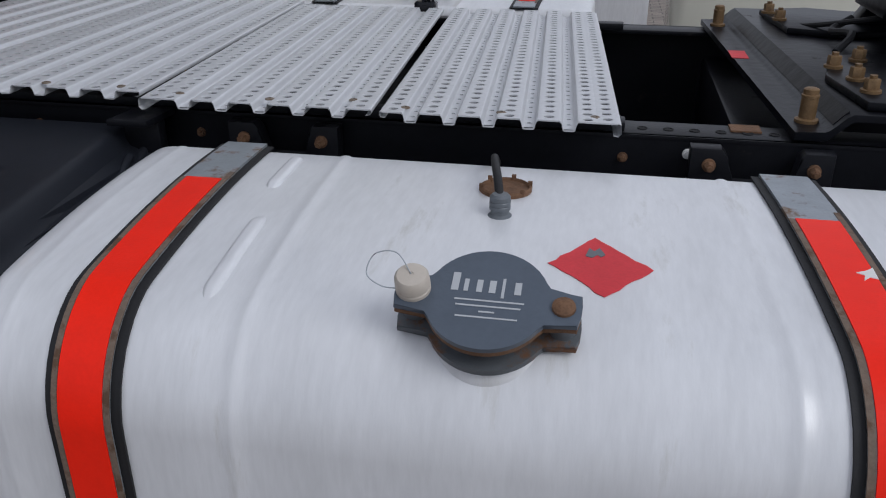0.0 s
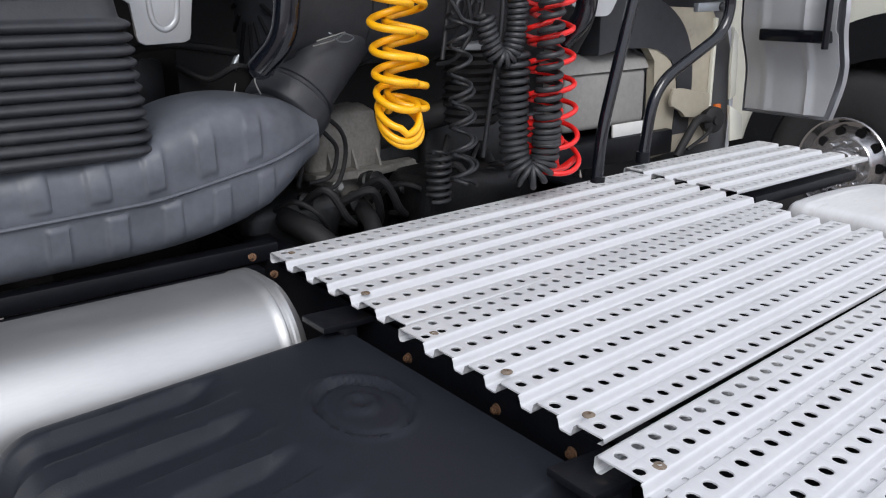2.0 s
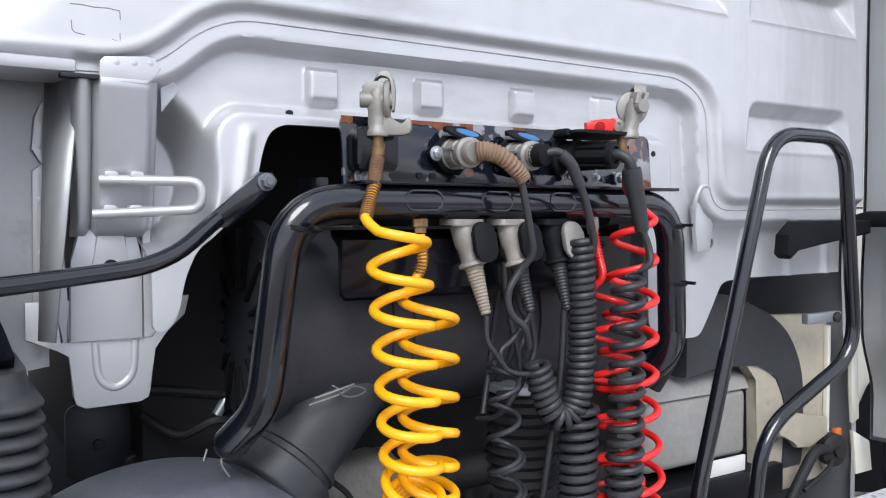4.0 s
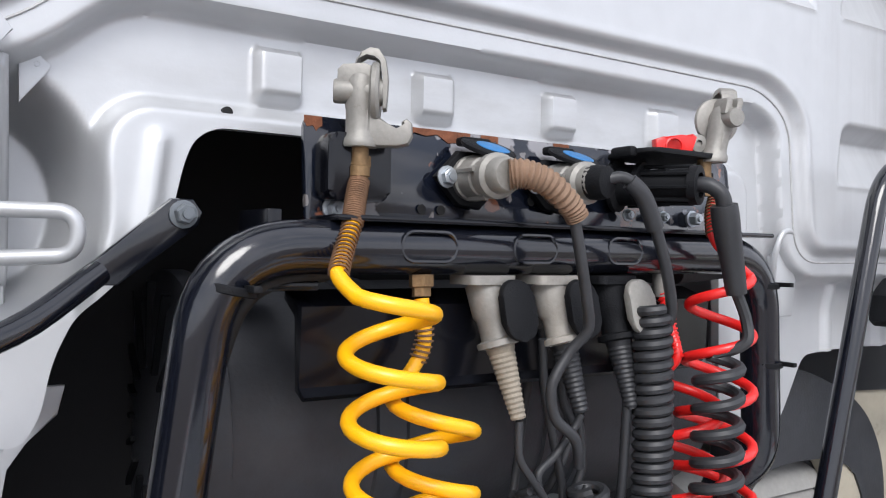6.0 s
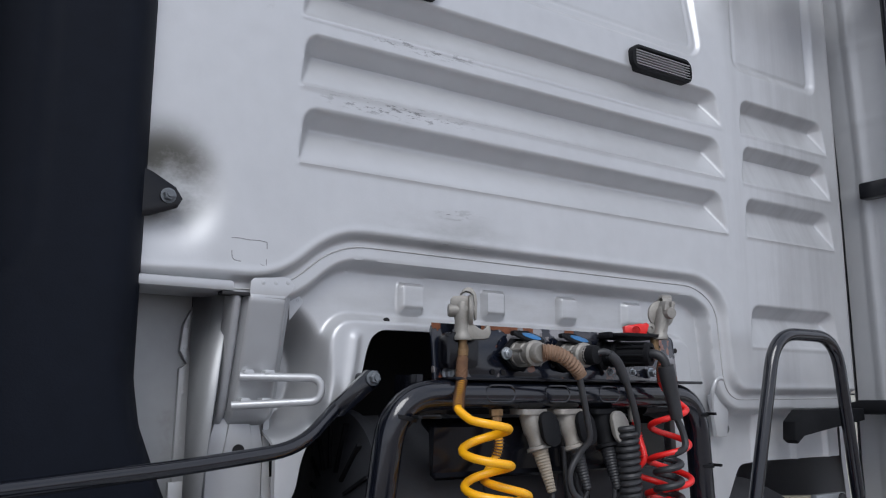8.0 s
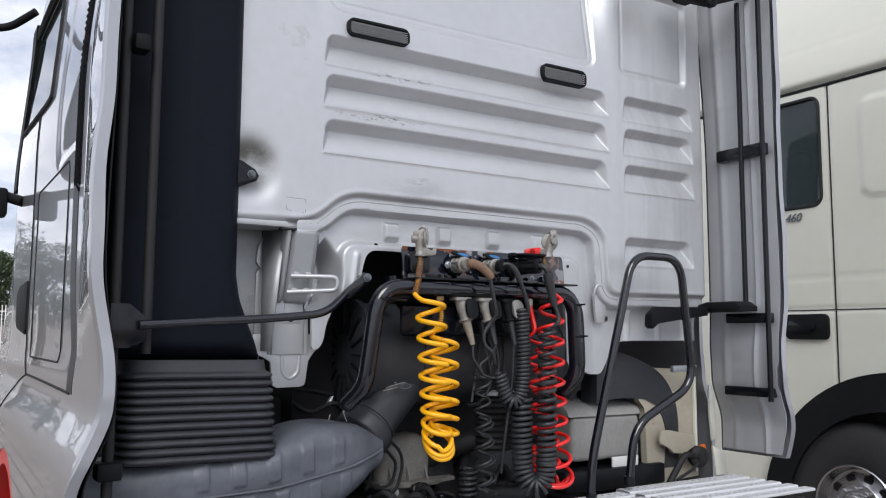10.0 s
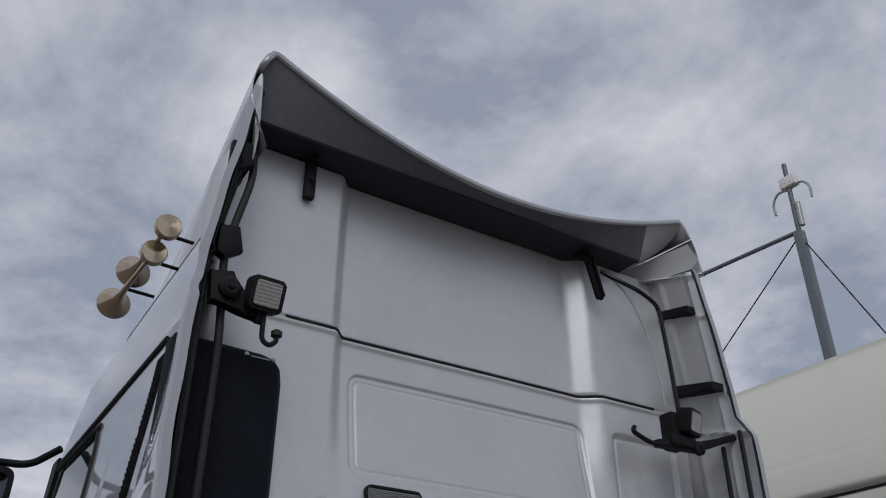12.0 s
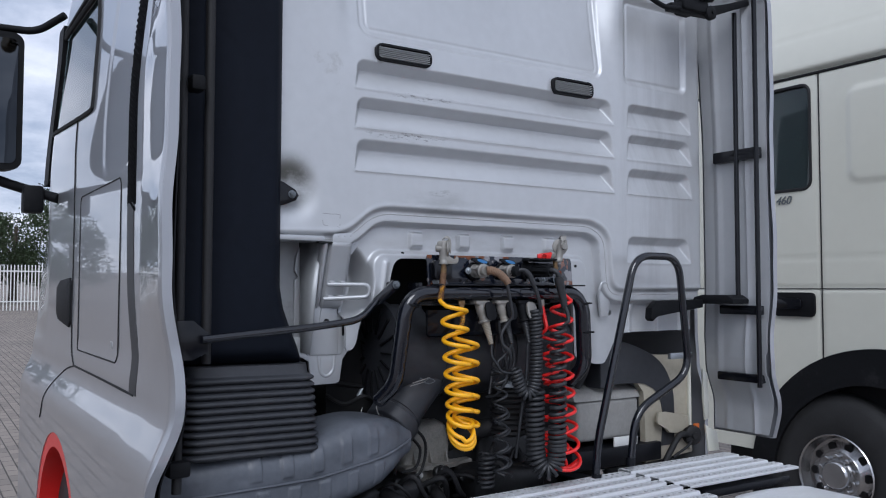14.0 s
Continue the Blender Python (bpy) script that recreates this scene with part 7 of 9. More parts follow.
def upper_socket(y, z, boot, label, lid_mat):
    s = thing("trailer_socket", (0.63, y, z), label, "socket", "upper sockets")
    bm = bmesh.new()
    prism(bm, [(y - 0.045, z), (y - 0.015, z + 0.030), (y + 0.025, z + 0.030), (y + 0.040, z - 0.010), (y + 0.015, z - 0.034), (y - 0.015, z - 0.030)], 0, 0.629, 0.642, 0.004)
    part("flange", bm, BLACK_PLASTIC, s)
    bolt("bolt", (0.642, y - 0.032, z), (1, 0, 0), 0.009, s, STEEL, 0.010)
    d = Vector((1, -0.10, -0.02)).normalized()
    bm = bmesh.new()
    lathe(bm, (0.640, y, z), d, [(0.025, 0), (0.026, 0.012), (0.024, 0.014), (0.0225, 0.036), (0.0205, 0.038), (0.0205, 0.050), (0.0245, 0.052), (0.0245, 0.062), (0.020, 0.066), (0.0185, 0.080), (0.016, 0.083)], 20)
    for q in range(4):
        a = q * math.pi / 2 + 0.5
        u_, v_ = axes(d)
        c = Vector((0.640, y, z)) + (u_ * math.cos(a) + v_ * math.sin(a)) * 0.0235
        tube(bm, [c + d * 0.012, c + d * 0.050], 0.0035, 6)
    part("plug", bm, CAST, s)
    tilt = Vector((0.445, 0.046, 1)).normalized()
    hub = Vector((0.662, y + 0.010, z + 0.034))
    bm = bmesh.new()
    lathe(bm, hub - tilt * 0.005, tilt, [(0.0, 0), (0.030, 0), (0.0315, 0.0015), (0.0315, 0.0045), (0.029, 0.006), (0.0, 0.0065)], 28)
    box(bm, 0.628, 0.645, y - 0.012, y + 0.026, z + 0.036, z + 0.046, 0.003)
    lid = part("lid", bm, BLACK_PLASTIC, s, "black round hinged lid")
    bm = bmesh.new()
    lathe(bm, hub + tilt * 0.0015 + Vector((0.004, 0.002, -0.002)), tilt, [(0.019, -0.001), (0.019, 0.0006), (0.018, 0.0010), (0.0, 0.0010)], 28)
    part("lid_disc", bm, lid_mat, lid, "bright blue disc")
    return Vector((0.640, y, z)) + d * 0.082, s
pA, sA = upper_socket(1.220, 1.778, RUST, "trailer socket with a black and blue lid and brown ribbed boot", BLUE)
pB, sB = upper_socket(1.345, 1.778, CABLE, "trailer socket with a black and blue lid and black cable", BLUE)
boot = curve([tuple(pA), (0.732, 1.226, 1.777), (0.740, 1.250, 1.768), (0.742, 1.278, 1.747), (0.742, 1.288, 1.734)], 18)
bm = bmesh.new()
tube(bm, boot, 0.016, 14, radii=[0.0158 - 0.0040 * i / len(boot) + 0.0012 * math.sin(i * 1.6) for i in range(len(boot))])
part("ribbed_boot", bm, material("brown_rubber", (0.20, 0.125, 0.08), 0.7, 0, 0, 0.2, 30, 0.2, 200), sA)
def cable_thing(label, pts, r, mat=CABLE, base=None):
    c = thing("cable", pts[0] if base is None else base, label, "cable", "loose cables")
    bm = bmesh.new()
    tube(bm, curve(pts, 8), r, 10)
    part("cord", bm, mat, c)
    return c
cable_thing("black cable from the brown boot down behind the hoses", [(0.741, 1.281, 1.748), (0.743, 1.291, 1.70), (0.741, 1.304, 1.648), (0.735, 1.312, 1.615), (0.720, 1.300, 1.590), (0.715, 1.280, 1.555), (0.715, 1.285, 1.52), (0.72, 1.31, 1.495), (0.705, 1.33, 1.46)], 0.0062)
cable_thing("black cable from the second trailer socket", [tuple(pB), (0.735, 1.362, 1.782), (0.744, 1.384, 1.762), (0.744, 1.410, 1.715), (0.740, 1.432, 1.665), (0.732, 1.446, 1.628), (0.722, 1.440, 1.605)], 0.0068)
bm = bmesh.new()
lathe(bm, pB - Vector((0.012, 0, 0)), (1, 0.25, 0), [(0.019, 0), (0.020, 0.010), (0.018, 0.022), (0.011, 0.024)], 18)
part("cap", bm, BLACK_PLASTIC, sB)
bm = bmesh.new()
tube(bm, curve([(0.738, 1.368, 1.778), (0.744, 1.384, 1.762), (0.744, 1.404, 1.727)], 6), 0.0100, 14)
part("boot", bm, CABLE, sB)
cable_thing("thin cable below the beige boot", [tuple(e1), (0.705, 1.245, 1.48), (0.705, 1.262, 1.455), (0.70, 1.285, 1.43)], 0.0045)
cable_thing("thin cable looping from the pale socket", [tuple(e2), (0.70, 1.325, 1.50), (0.70, 1.30, 1.475), (0.70, 1.275, 1.455), (0.70, 1.29, 1.425), (0.70, 1.335, 1.415), (0.695, 1.352, 1.432)], 0.0045)
cable_thing("black cable below the black socket", [tuple(e3), (0.70, 1.41, 1.52), (0.69, 1.41, 1.40), (0.67, 1.40, 1.25), (0.64, 1.40, 1.10)], 0.0060)
for label, y0, y1, sag in (("black cable hanging from the second plug", 1.325, 1.372, 1.44), ("black cable hanging beside the tight coil", 1.345, 1.388, 1.40),
                           ("black cable curving behind the tight coil", 1.300, 1.358, 1.36)):
    cable_thing(label, [(0.675, y0, 1.60), (0.668, y0 + 0.012, 1.53), (0.662, y1 - 0.012, sag + 0.05), (0.655, y1 - 0.03, sag), (0.63, y0 + 0.015, sag - 0.03), (0.59, y0 + 0.005, sag - 0.04)], 0.0052)
cable_thing("black cable running behind the tight coil", [(0.64, 1.34, 1.62), (0.60, 1.345, 1.55), (0.58, 1.34, 1.42), (0.60, 1.31, 1.33)], 0.0055)

bsock = thing("black_trailer_socket", (0.66, 1.52, 1.78), "large black plastic trailer socket with flat lid", "socket")
d = Vector((1, 0.42, -0.03)).normalized()
back = Vector((0.632, 1.452, 1.785))
bm = bmesh.new()
lathe(bm, back, d, [(0.034, 0), (0.034, 0.006), (0.026, 0.010), (0.026, 0.030), (0.029, 0.032), (0.029, 0.038), (0.019, 0.040), (0.019, 0.096), (0.024, 0.098), (0.024, 0.108), (0.0155, 0.109), (0.0155, 0.104), (0.0, 0.104)], 26)
part("barrel", bm, BLACK_PLASTIC, bsock)
u, v = axes(d)
for k in range(8):
    a = k * math.pi / 4 + 0.2
    c = back + d * 0.068 + (u * math.cos(a) + v * math.sin(a)) * 0.0225
    bm = bmesh.new()
    tube(bm, [c - d * 0.032, c + d * 0.032], 0.0026, 6)
    part("rib", bm, BLACK_PLASTIC, bsock)
bm = bmesh.new()
prism(bm, round_rect(1.428, 1.562, -0.005, 0.076, 0.02), 0, 0, 0.006, 0.002)
for q in bm.verts:
    a, b_, c_ = q.co
    q.co = Vector((0.635 + c_, b_, 1.816 + a + c_ * 0.05))
box(bm, 0.655, 0.690, 1.419, 1.432, 1.815, 1.828, 0.004)
part("lid", bm, BLACK_PLASTIC, bsock)
bm = bmesh.new()
lathe(bm, (0.640, 1.450, 1.775), (1, 0, 0), [(0.014, 0), (0.014, 0.010), (0.010, 0.012)], 16)
part("cap", bm, BLACK_PLASTIC, bsock)
for a_, b_, c_ in ((1.470, 1.478, 1.800), (1.470, 1.478, 1.760), (1.55, 1.558, 1.80)):
    bm = bmesh.new()
    box(bm, 0.636, 0.700, a_, b_, c_ - 0.003, c_ + 0.003, 0.001)
    part("guide_rib", bm, BLACK_PLASTIC, bsock)
for a_, c_ in ((1.478, 1.803), (1.536, 1.748), (1.470, 1.748)):
    bolt("bolt", (0.636, a_, c_), (1, 0, 0), 0.006, bsock, STEEL, 0.008)

# ---- grab loop ----
loop = thing("grab_rail", (0.70, 1.74, 1.0), "black tubular grab rail loop rising from the walkway", "grab rail")
bm = bmesh.new()
tube(bm, bend([(0.70, 1.735, 0.96), (0.70, 1.745, 1.12), (0.70, 1.955, 1.848), (0.70, 2.205, 1.848), (0.70, 2.262, 1.37), (0.68, 1.97, 1.225), (0.68, 1.94, 1.02)], 0.085, 9), 0.0155, 16)
part("tube", bm, HOOP_PAINT, loop)
for p, q in (((0.70, 1.735, 0.972), (0.70, 1.742, 1.012)), ((0.68, 1.94, 1.02), (0.68, 1.941, 1.05))):
    bm = bmesh.new()
    cyl(bm, p, q, 0.019, None, 16)
    part("foot_collar", bm, CHASSIS, loop)

# ---- rods, lamps and brackets on both fairings ----
def work_lamp(c, face, label):
    w = thing("work_lamp", c, label, "work lamp", "work lamps")
    m = look(c, (Vector(c) + Vector(face)))
    def local(bm):
        for v in bm.verts:
            v.co = m @ v.co
        return bm
    bm = bmesh.new()
    prism(bm, round_rect(-0.058, 0.058, -0.055, 0.055, 0.014), 2, -0.030, 0.030, 0.006)
    part("housing", local(bm), BLACK_PLASTIC, w)
    bm = bmesh.new()
    prism(bm, round_rect(-0.043, 0.043, -0.041, 0.041, 0.008), 2, -0.034, -0.028)
    part("lens", local(bm), LAMP_GLASS, w, "ribbed clear lens")
    for k in range(7):
        bm = bmesh.new()
        box(bm, -0.042, 0.042, -0.036 + k * 0.012 - 0.0015, -0.036 + k * 0.012 + 0.0015, -0.0365, -0.033)
        part("lens_rib", local(bm), LAMP_GLASS, w)
    bm = bmesh.new()
    box(bm, -0.015, 0.015, -0.095, -0.050, -0.012, 0.012, 0.004)
    part("foot", local(bm), BLACK_PLASTIC, w)
    return w
work_lamp((0.80, 0.335, 3.040), (1.0, 0.05, -0.28), "square black work lamp with ribbed lens on a bracket")
work_lamp((0.785, 2.285, 2.978), (0.93, 0.30, -0.22), "square black work lamp turned to the side")

left_rods = thing("fairing_rods", (0.7, 0.2, 1.5), "dark vertical steel rods along the side fairing", "rods", "fairing rods")
for pts in ([(0.72, 0.232, 1.50), (0.72, 0.232, 2.9), (0.73, 0.205, 3.20), (0.72, 0.27, 3.52), (0.71, 0.265, 3.66)], [(0.74, 0.150, 1.15), (0.74, 0.150, 3.10)]):
    bm = bmesh.new()
    tube(bm, bend(pts, 0.06), 0.0135, 12)
    part("rod", bm, RUBBER, left_rods)
bm = bmesh.new()
prism(bm, [(0.16, 3.10), (0.235, 3.115), (0.26, 3.06), (0.33, 3.00), (0.34, 2.965), (0.27, 2.975), (0.22, 3.00), (0.17, 2.99)], 0, 0.735, 0.775, 0.008)
part("lamp_bracket", bm, BLACK_PLASTIC, left_rods)
bm = bmesh.new()
lathe(bm, (0.775, 0.225, 3.045), (1, 0, 0), [(0.036, 0), (0.036, 0.016), (0.026, 0.024), (0.010, 0.024), (0.010, 0.032)], 16)
part("knob", bm, BLACK_PLASTIC, left_rods)
bm = bmesh.new()
tube(bm, curve([(0.74, 0.26, 3.02), (0.75, 0.29, 3.06), (0.765, 0.31, 3.05), (0.775, 0.325, 3.03)], 5), 0.007, 8)
part("lamp_cable", bm, RUBBER, left_rods)
for z, y0, y1 in ((2.29, 0.165, 0.205), (1.22, 0.12, 0.18)):
    bm = bmesh.new()
    box(bm, 0.715, 0.775, y0, y1, z - 0.022, z + 0.022, 0.008)
    part("clamp", bm, BLACK_PLASTIC, left_rods)
for z in (3.22, 3.57):
    bm = bmesh.new()
    prism(bm, [(0.17, z + 0.06), (0.24, z + 0.07), (0.26, z - 0.02), (0.20, z - 0.06), (0.17, z - 0.04)], 0, 0.72, 0.765, 0.01)
    part("hinge_cover", bm, BLACK_PLASTIC, left_rods)
hook = thing("cable_hook", (0.78, 0.37, 2.9), "small black hook under the work lamp", "hook")
bm = bmesh.new()
tube(bm, curve([(0.79, 0.345, 2.985), (0.79, 0.345, 2.92), (0.79, 0.350, 2.892), (0.79, 0.372, 2.880), (0.79, 0.392, 2.895), (0.79, 0.394, 2.915)], 6), 0.0085, 10)
part("hook_rod", bm, BLACK_PLASTIC, hook)
bm = bmesh.new()
lathe(bm, (0.79, 0.394, 2.910), (0, 0, 1), [(0.008, 0), (0.018, 0.004), (0.018, 0.020), (0.010, 0.026)], 14)
part("knob", bm, RUBBER, hook)

right_rods = thing("fairing_rods", (0.7, 2.56, 1.5), "dark vertical rods clamped to the inner side fairing", "rods", "fairing rods")
for pts in ([(0.725, 2.553, 1.66), (0.725, 2.553, 2.93)], [(0.825, 2.556, 1.30), (0.825, 2.556, 2.98)], [(0.60, 2.04, 3.73), (0.65, 2.085, 3.676), (0.70, 2.174, 3.622), (0.70, 2.292, 3.574), (0.70, 2.316, 3.273), (0.70, 2.328, 3.02)]):
    bm = bmesh.new()
    tube(bm, bend(pts, 0.05), 0.0105, 12)
    part("rod", bm, BLACK_PAINT, right_rods)
for x0, x1, y0, y1, z0, z1 in ((0.60, 0.83, 2.55, 2.59, 2.275, 2.325), (0.60, 0.83, 2.56, 2.595, 1.315, 1.352), (0.62, 0.83, 2.555, 2.59, 1.605, 1.645)):
    bm = bmesh.new()
    box(bm, x0, x1, y0, y1, z0, z1, 0.006)
    part("clamp", bm, BLACK_PAINT, right_rods)
bm = bmesh.new()
prism(bm, [(0.54, 1.675), (0.60, 1.690), (0.74, 1.690), (0.77, 1.672), (0.77, 1.652), (0.56, 1.650)], 1, 2.46, 2.57, 0.008)
part("latch_cover", bm, BLACK_PLASTIC, right_rods)
bm = bmesh.new()
prism(bm, [(2.14, 1.635), (2.18, 1.665), (2.46, 1.668), (2.46, 1.635), (2.25, 1.610), (2.17, 1.605), (2.15, 1.580), (2.135, 1.59)], 0, 0.575, 0.615, 0.006)
part("latch_arm", bm, BLACK_PLASTIC, right_rods)
bm = bmesh.new()
prism(bm, [(2.10, 2.850), (2.34, 2.862), (2.45, 2.905), (2.61, 2.965), (2.61, 2.995), (2.44, 2.935), (2.33, 2.900), (2.20, 2.905), (2.10, 2.880)], 0, 0.735, 0.775, 0.006)
part("cross_arm", bm, BLACK_PLASTIC, right_rods)
bm = bmesh.new()
box(bm, 0.700, 0.775, 2.19, 2.27, 2.86, 3.02, 0.012)
box(bm, 0.735, 0.790, 2.16, 2.31, 2.865, 2.915, 0.010)
part("lamp_bracket", bm, BLACK_PLASTIC, right_rods)
bm = bmesh.new()
lathe(bm, (0.775, 2.322, 2.872), (1, 0, 0), [(0.030, 0), (0.030, 0.018), (0.022, 0.024), (0.008, 0.024), (0.008, 0.030)], 18)
part("knob", bm, BLACK_PLASTIC, right_rods)
bm = bmesh.new()
tube(bm, curve([(0.775, 1.962, 2.905), (0.780, 1.950, 2.885), (0.780, 1.975, 2.872), (0.78, 2.05, 2.852), (0.77, 2.15, 2.865)], 6), 0.010, 10)
part("hook", bm, BLACK_PLASTIC, right_rods)
for x0, y1, z in ((0.49, 2.52, 3.625), (0.53, 2.56, 3.235)):
    bm = bmesh.new()
    prism(bm, [(x0 - 0.02, z - 0.02), (x0, z + 0.03), (x0 + 0.25, z - 0.022), (x0 + 0.25, z - 0.060), (x0 + 0.02, z - 0.030)], 1, y1 - 0.075, y1, 0.005)
    lathe(bm, (x0 + 0.10, y1 - 0.05, z - 0.02), (0, -1, 0), [(0.010, 0), (0.010, 0.008)], 8)
    part("clamp", bm, BLACK_PLASTIC, right_rods)

# ---- horns ----
def horn(p, q, label):
    h = thing("air_horn", p, label, "air horn", "air horns")
    p, q = Vector(p), Vector(q)
    d = (q - p).normalized()
    L = (q - p).length
    bm = bmesh.new()
    lathe(bm, p, d, [(0.009, 0.02), (0.010, L * 0.55), (0.014, L * 0.75), (0.024, L * 0.88), (0.044, L * 0.96), (0.066, L), (0.064, L + 0.001), (0.040, L - 0.012)], 28, caps=False)
    part("trumpet", bm, GOLD, h)
    bm = bmesh.new()
    lathe(bm, p - d * 0.02, d, [(0.004, -0.004), (0.010, -0.003), (0.043, 0.0), (0.047, 0.004), (0.047, 0.026), (0.043, 0.030), (0.016, 0.034), (0.012, 0.045)], 28)
    part("driver", bm, GOLD, h)
    for s in (0.12, 0.68):
        c = p + d * L * s
        bm = bmesh.new()
        cyl(bm, c, c + Vector((0.01, 0.11, -0.01)), 0.007, None, 10)
        part("stay", bm, BLACK_PLASTIC, h)
    return h
horn((0.50, 0.060, 3.36), (0.06, 0.055, 3.385), "brass air horn on the upper cab flank")
horn((0.42, 0.045, 3.29), (-0.10, 0.035, 3.31), "longer brass air horn on the upper cab flank")
# ---- under the cab and beside the engine ----
def lump(name, parent, mat, x0, x1, y0, y1, z0, z1, r=0.03, amp=0.012, seed=0):
    bm = bmesh.new()
    box(bm, x0, x1, y0, y1, z0, z1, r, 3)
    bmesh.ops.subdivide_edges(bm, edges=[e for e in bm.edges if e.calc_length() > 0.06], cuts=3, use_grid_fill=True)
    for v in bm.verts:
        v.co += Vector((1, 1, 1)) * amp * noise.noise(v.co * 14 + Vector((seed, 0, 0)))
    return part(name, bm, mat, parent)

gear = thing("gearbox", (0.3, 1.2, 0.8), "dusty cast gearbox housing and dark engine parts", "gearbox")
lump("casing", gear, GEARBOX, 0.10, 0.36, 1.09, 1.30, 0.90, 1.21, 0.035, 0.014, 1)
lump("clutch_housing", gear, ENGINE, 0.08, 0.34, 1.26, 1.46, 0.78, 1.16, 0.05, 0.014, 7)
for y, z, r in ((1.02, 1.00, 0.020), (1.22, 1.02, 0.024), (1.30, 0.99, 0.017), (1.16, 0.97, 0.022), (1.40, 1.02, 0.020)):
    bm = bmesh.new()
    lathe(bm, (0.40, y, z), (1, 0.1, 0.3), [(r * 1.2, 0), (r * 1.2, 0.02), (r, 0.024), (r, 0.045), (r * 0.6, 0.05)], 14)
    part("boss", bm, ENGINE, gear)
for k in range(9):
    y0 = 0.93 + 0.075 * k
    s_ = math.sin(k * 2.4)
    bm = bmesh.new()
    tube(bm, curve([(0.40, y0, 0.97), (0.49 + 0.03 * s_, y0 + 0.03, 1.03 + 0.03 * s_), (0.52, y0 + 0.08, 1.00 - 0.03 * s_), (0.47, y0 + 0.13, 0.94), (0.38, y0 + 0.15, 0.92)], 7), 0.006 + 0.005 * abs(s_), 9)
    part("line", bm, RUBBER, gear)
bm = bmesh.new()
prism(bm, [(0.30, 1.07), (0.385, 1.085), (0.40, 1.12), (0.39, 1.20), (0.415, 1.235), (0.40, 1.29), (0.375, 1.33), (0.375, 1.39), (0.30, 1.40)], 2, 1.035, 1.055, 0.006)
part("flange", bm, GEARBOX, gear)
for q in range(3):
    bm = bmesh.new()
    prism(bm, [(0.33, 1.055), (0.385, 1.055), (0.355, 1.12)], 1, 1.13 + 0.07 * q, 1.138 + 0.07 * q, 0.002)
    part("web", bm, GEARBOX, gear)
lump("block", gear, ENGINE, 0.05, 0.45, 0.86, 1.12, 0.70, 1.02, 0.04, 0.02, 3)
lump("valve_block", gear, ENGINE, 0.36, 0.56, 1.30, 1.62, 0.86, 1.04, 0.03, 0.016, 4)
lump("rear_block", gear, ENGINE, 0.10, 0.40, 1.42, 1.86, 0.75, 1.16, 0.05, 0.02, 5)
for p, q, r in (((0.62, 1.04, 0.88), (0.38, 0.95, 0.99), 0.028), ((0.60, 1.12, 0.88), (0.38, 1.19, 0.98), 0.022), ((0.50, 1.45, 1.20), (0.26, 1.28, 1.08), 0.034), ((0.55, 1.52, 0.90), (0.36, 1.60, 1.08), 0.022)):
    bm = bmesh.new()
    tube(bm, curve([p, Vector(p).lerp(Vector(q), 0.5) + Vector((0.03, 0, 0.02)), q], 6), r, 16)
    part("hose", bm, RUBBER, gear)
for y, z, x in ((1.26, 1.005, 0.37), (1.39, 1.028, 0.37), (1.04, 0.945, 0.40), (0.90, 0.86, 0.42), (1.14, 1.02, 0.39), (1.33, 0.97, 0.43), (1.45, 1.00, 0.52)):
    bolt("bolt", (x, y, z), (1, -0.2, 0.2), 0.011, gear, ALLOY, 0.020)
bm = bmesh.new()
prof = []
for k in range(10):
    prof += [(0.062, 0.02 * k), (0.072, 0.02 * k + 0.010)]
lathe(bm, (0.52, 1.46, 1.16), (0, 0, 1), prof, 24)
part("rubber_sleeve", bm, RUBBER, gear)
for pts, r in (([(0.43, 1.05, 1.20), (0.44, 1.09, 1.16), (0.43, 1.12, 1.12), (0.43, 1.10, 1.06), (0.43, 1.04, 1.05)], 0.0055), ([(0.42, 1.07, 1.22), (0.43, 1.13, 1.17), (0.42, 1.15, 1.11), (0.43, 1.12, 1.04), (0.44, 1.07, 1.03)], 0.0055),
               ([(0.45, 1.44, 1.12), (0.48, 1.40, 1.06), (0.50, 1.41, 1.00), (0.50, 1.47, 0.97)], 0.008), ([(0.50, 1.50, 1.10), (0.52, 1.46, 1.04), (0.52, 1.49, 0.99)], 0.006)):
    bm = bmesh.new()
    tube(bm, curve(pts, 7), r, 9)
    part("line", bm, RUBBER, gear)
bm = bmesh.new()
lathe(bm, (0.52, 1.46, 1.345), (0, 0, 1), [(0.074, 0), (0.076, 0.002), (0.076, 0.014), (0.074, 0.016)], 28)
part("hose_clamp", bm, STEEL, gear)
for pts, r in (([(0.42, 0.99, 1.22), (0.45, 1.03, 1.16), (0.42, 1.03, 1.09), (0.45, 1.00, 1.05)], 0.006), ([(0.30, 0.80, 1.33), (0.35, 0.85, 1.30), (0.40, 0.90, 1.33), (0.36, 0.97, 1.30)], 0.007), ([(0.25, 0.70, 1.36), (0.30, 0.80, 1.375), (0.30, 0.95, 1.35)], 0.009)):
    bm = bmesh.new()
    tube(bm, curve(pts, 6), r, 8)
    part("line", bm, RUBBER, gear)
bm = bmesh.new()
prism(bm, round_rect(0.690, 0.800, 1.205, 1.34, 0.02), 0, 0.19, 0.205, 0.003)
part("mount_plate", bm, DUSTY, gear)
bolt("bolt", (0.205, 0.743, 1.268), (1, 0, 0), 0.010, gear, CABLE, 0.012)
bolt("bolt", (0.24, 0.745, 1.19), (1, 0, 0), 0.014, gear, STEEL, 0.02)
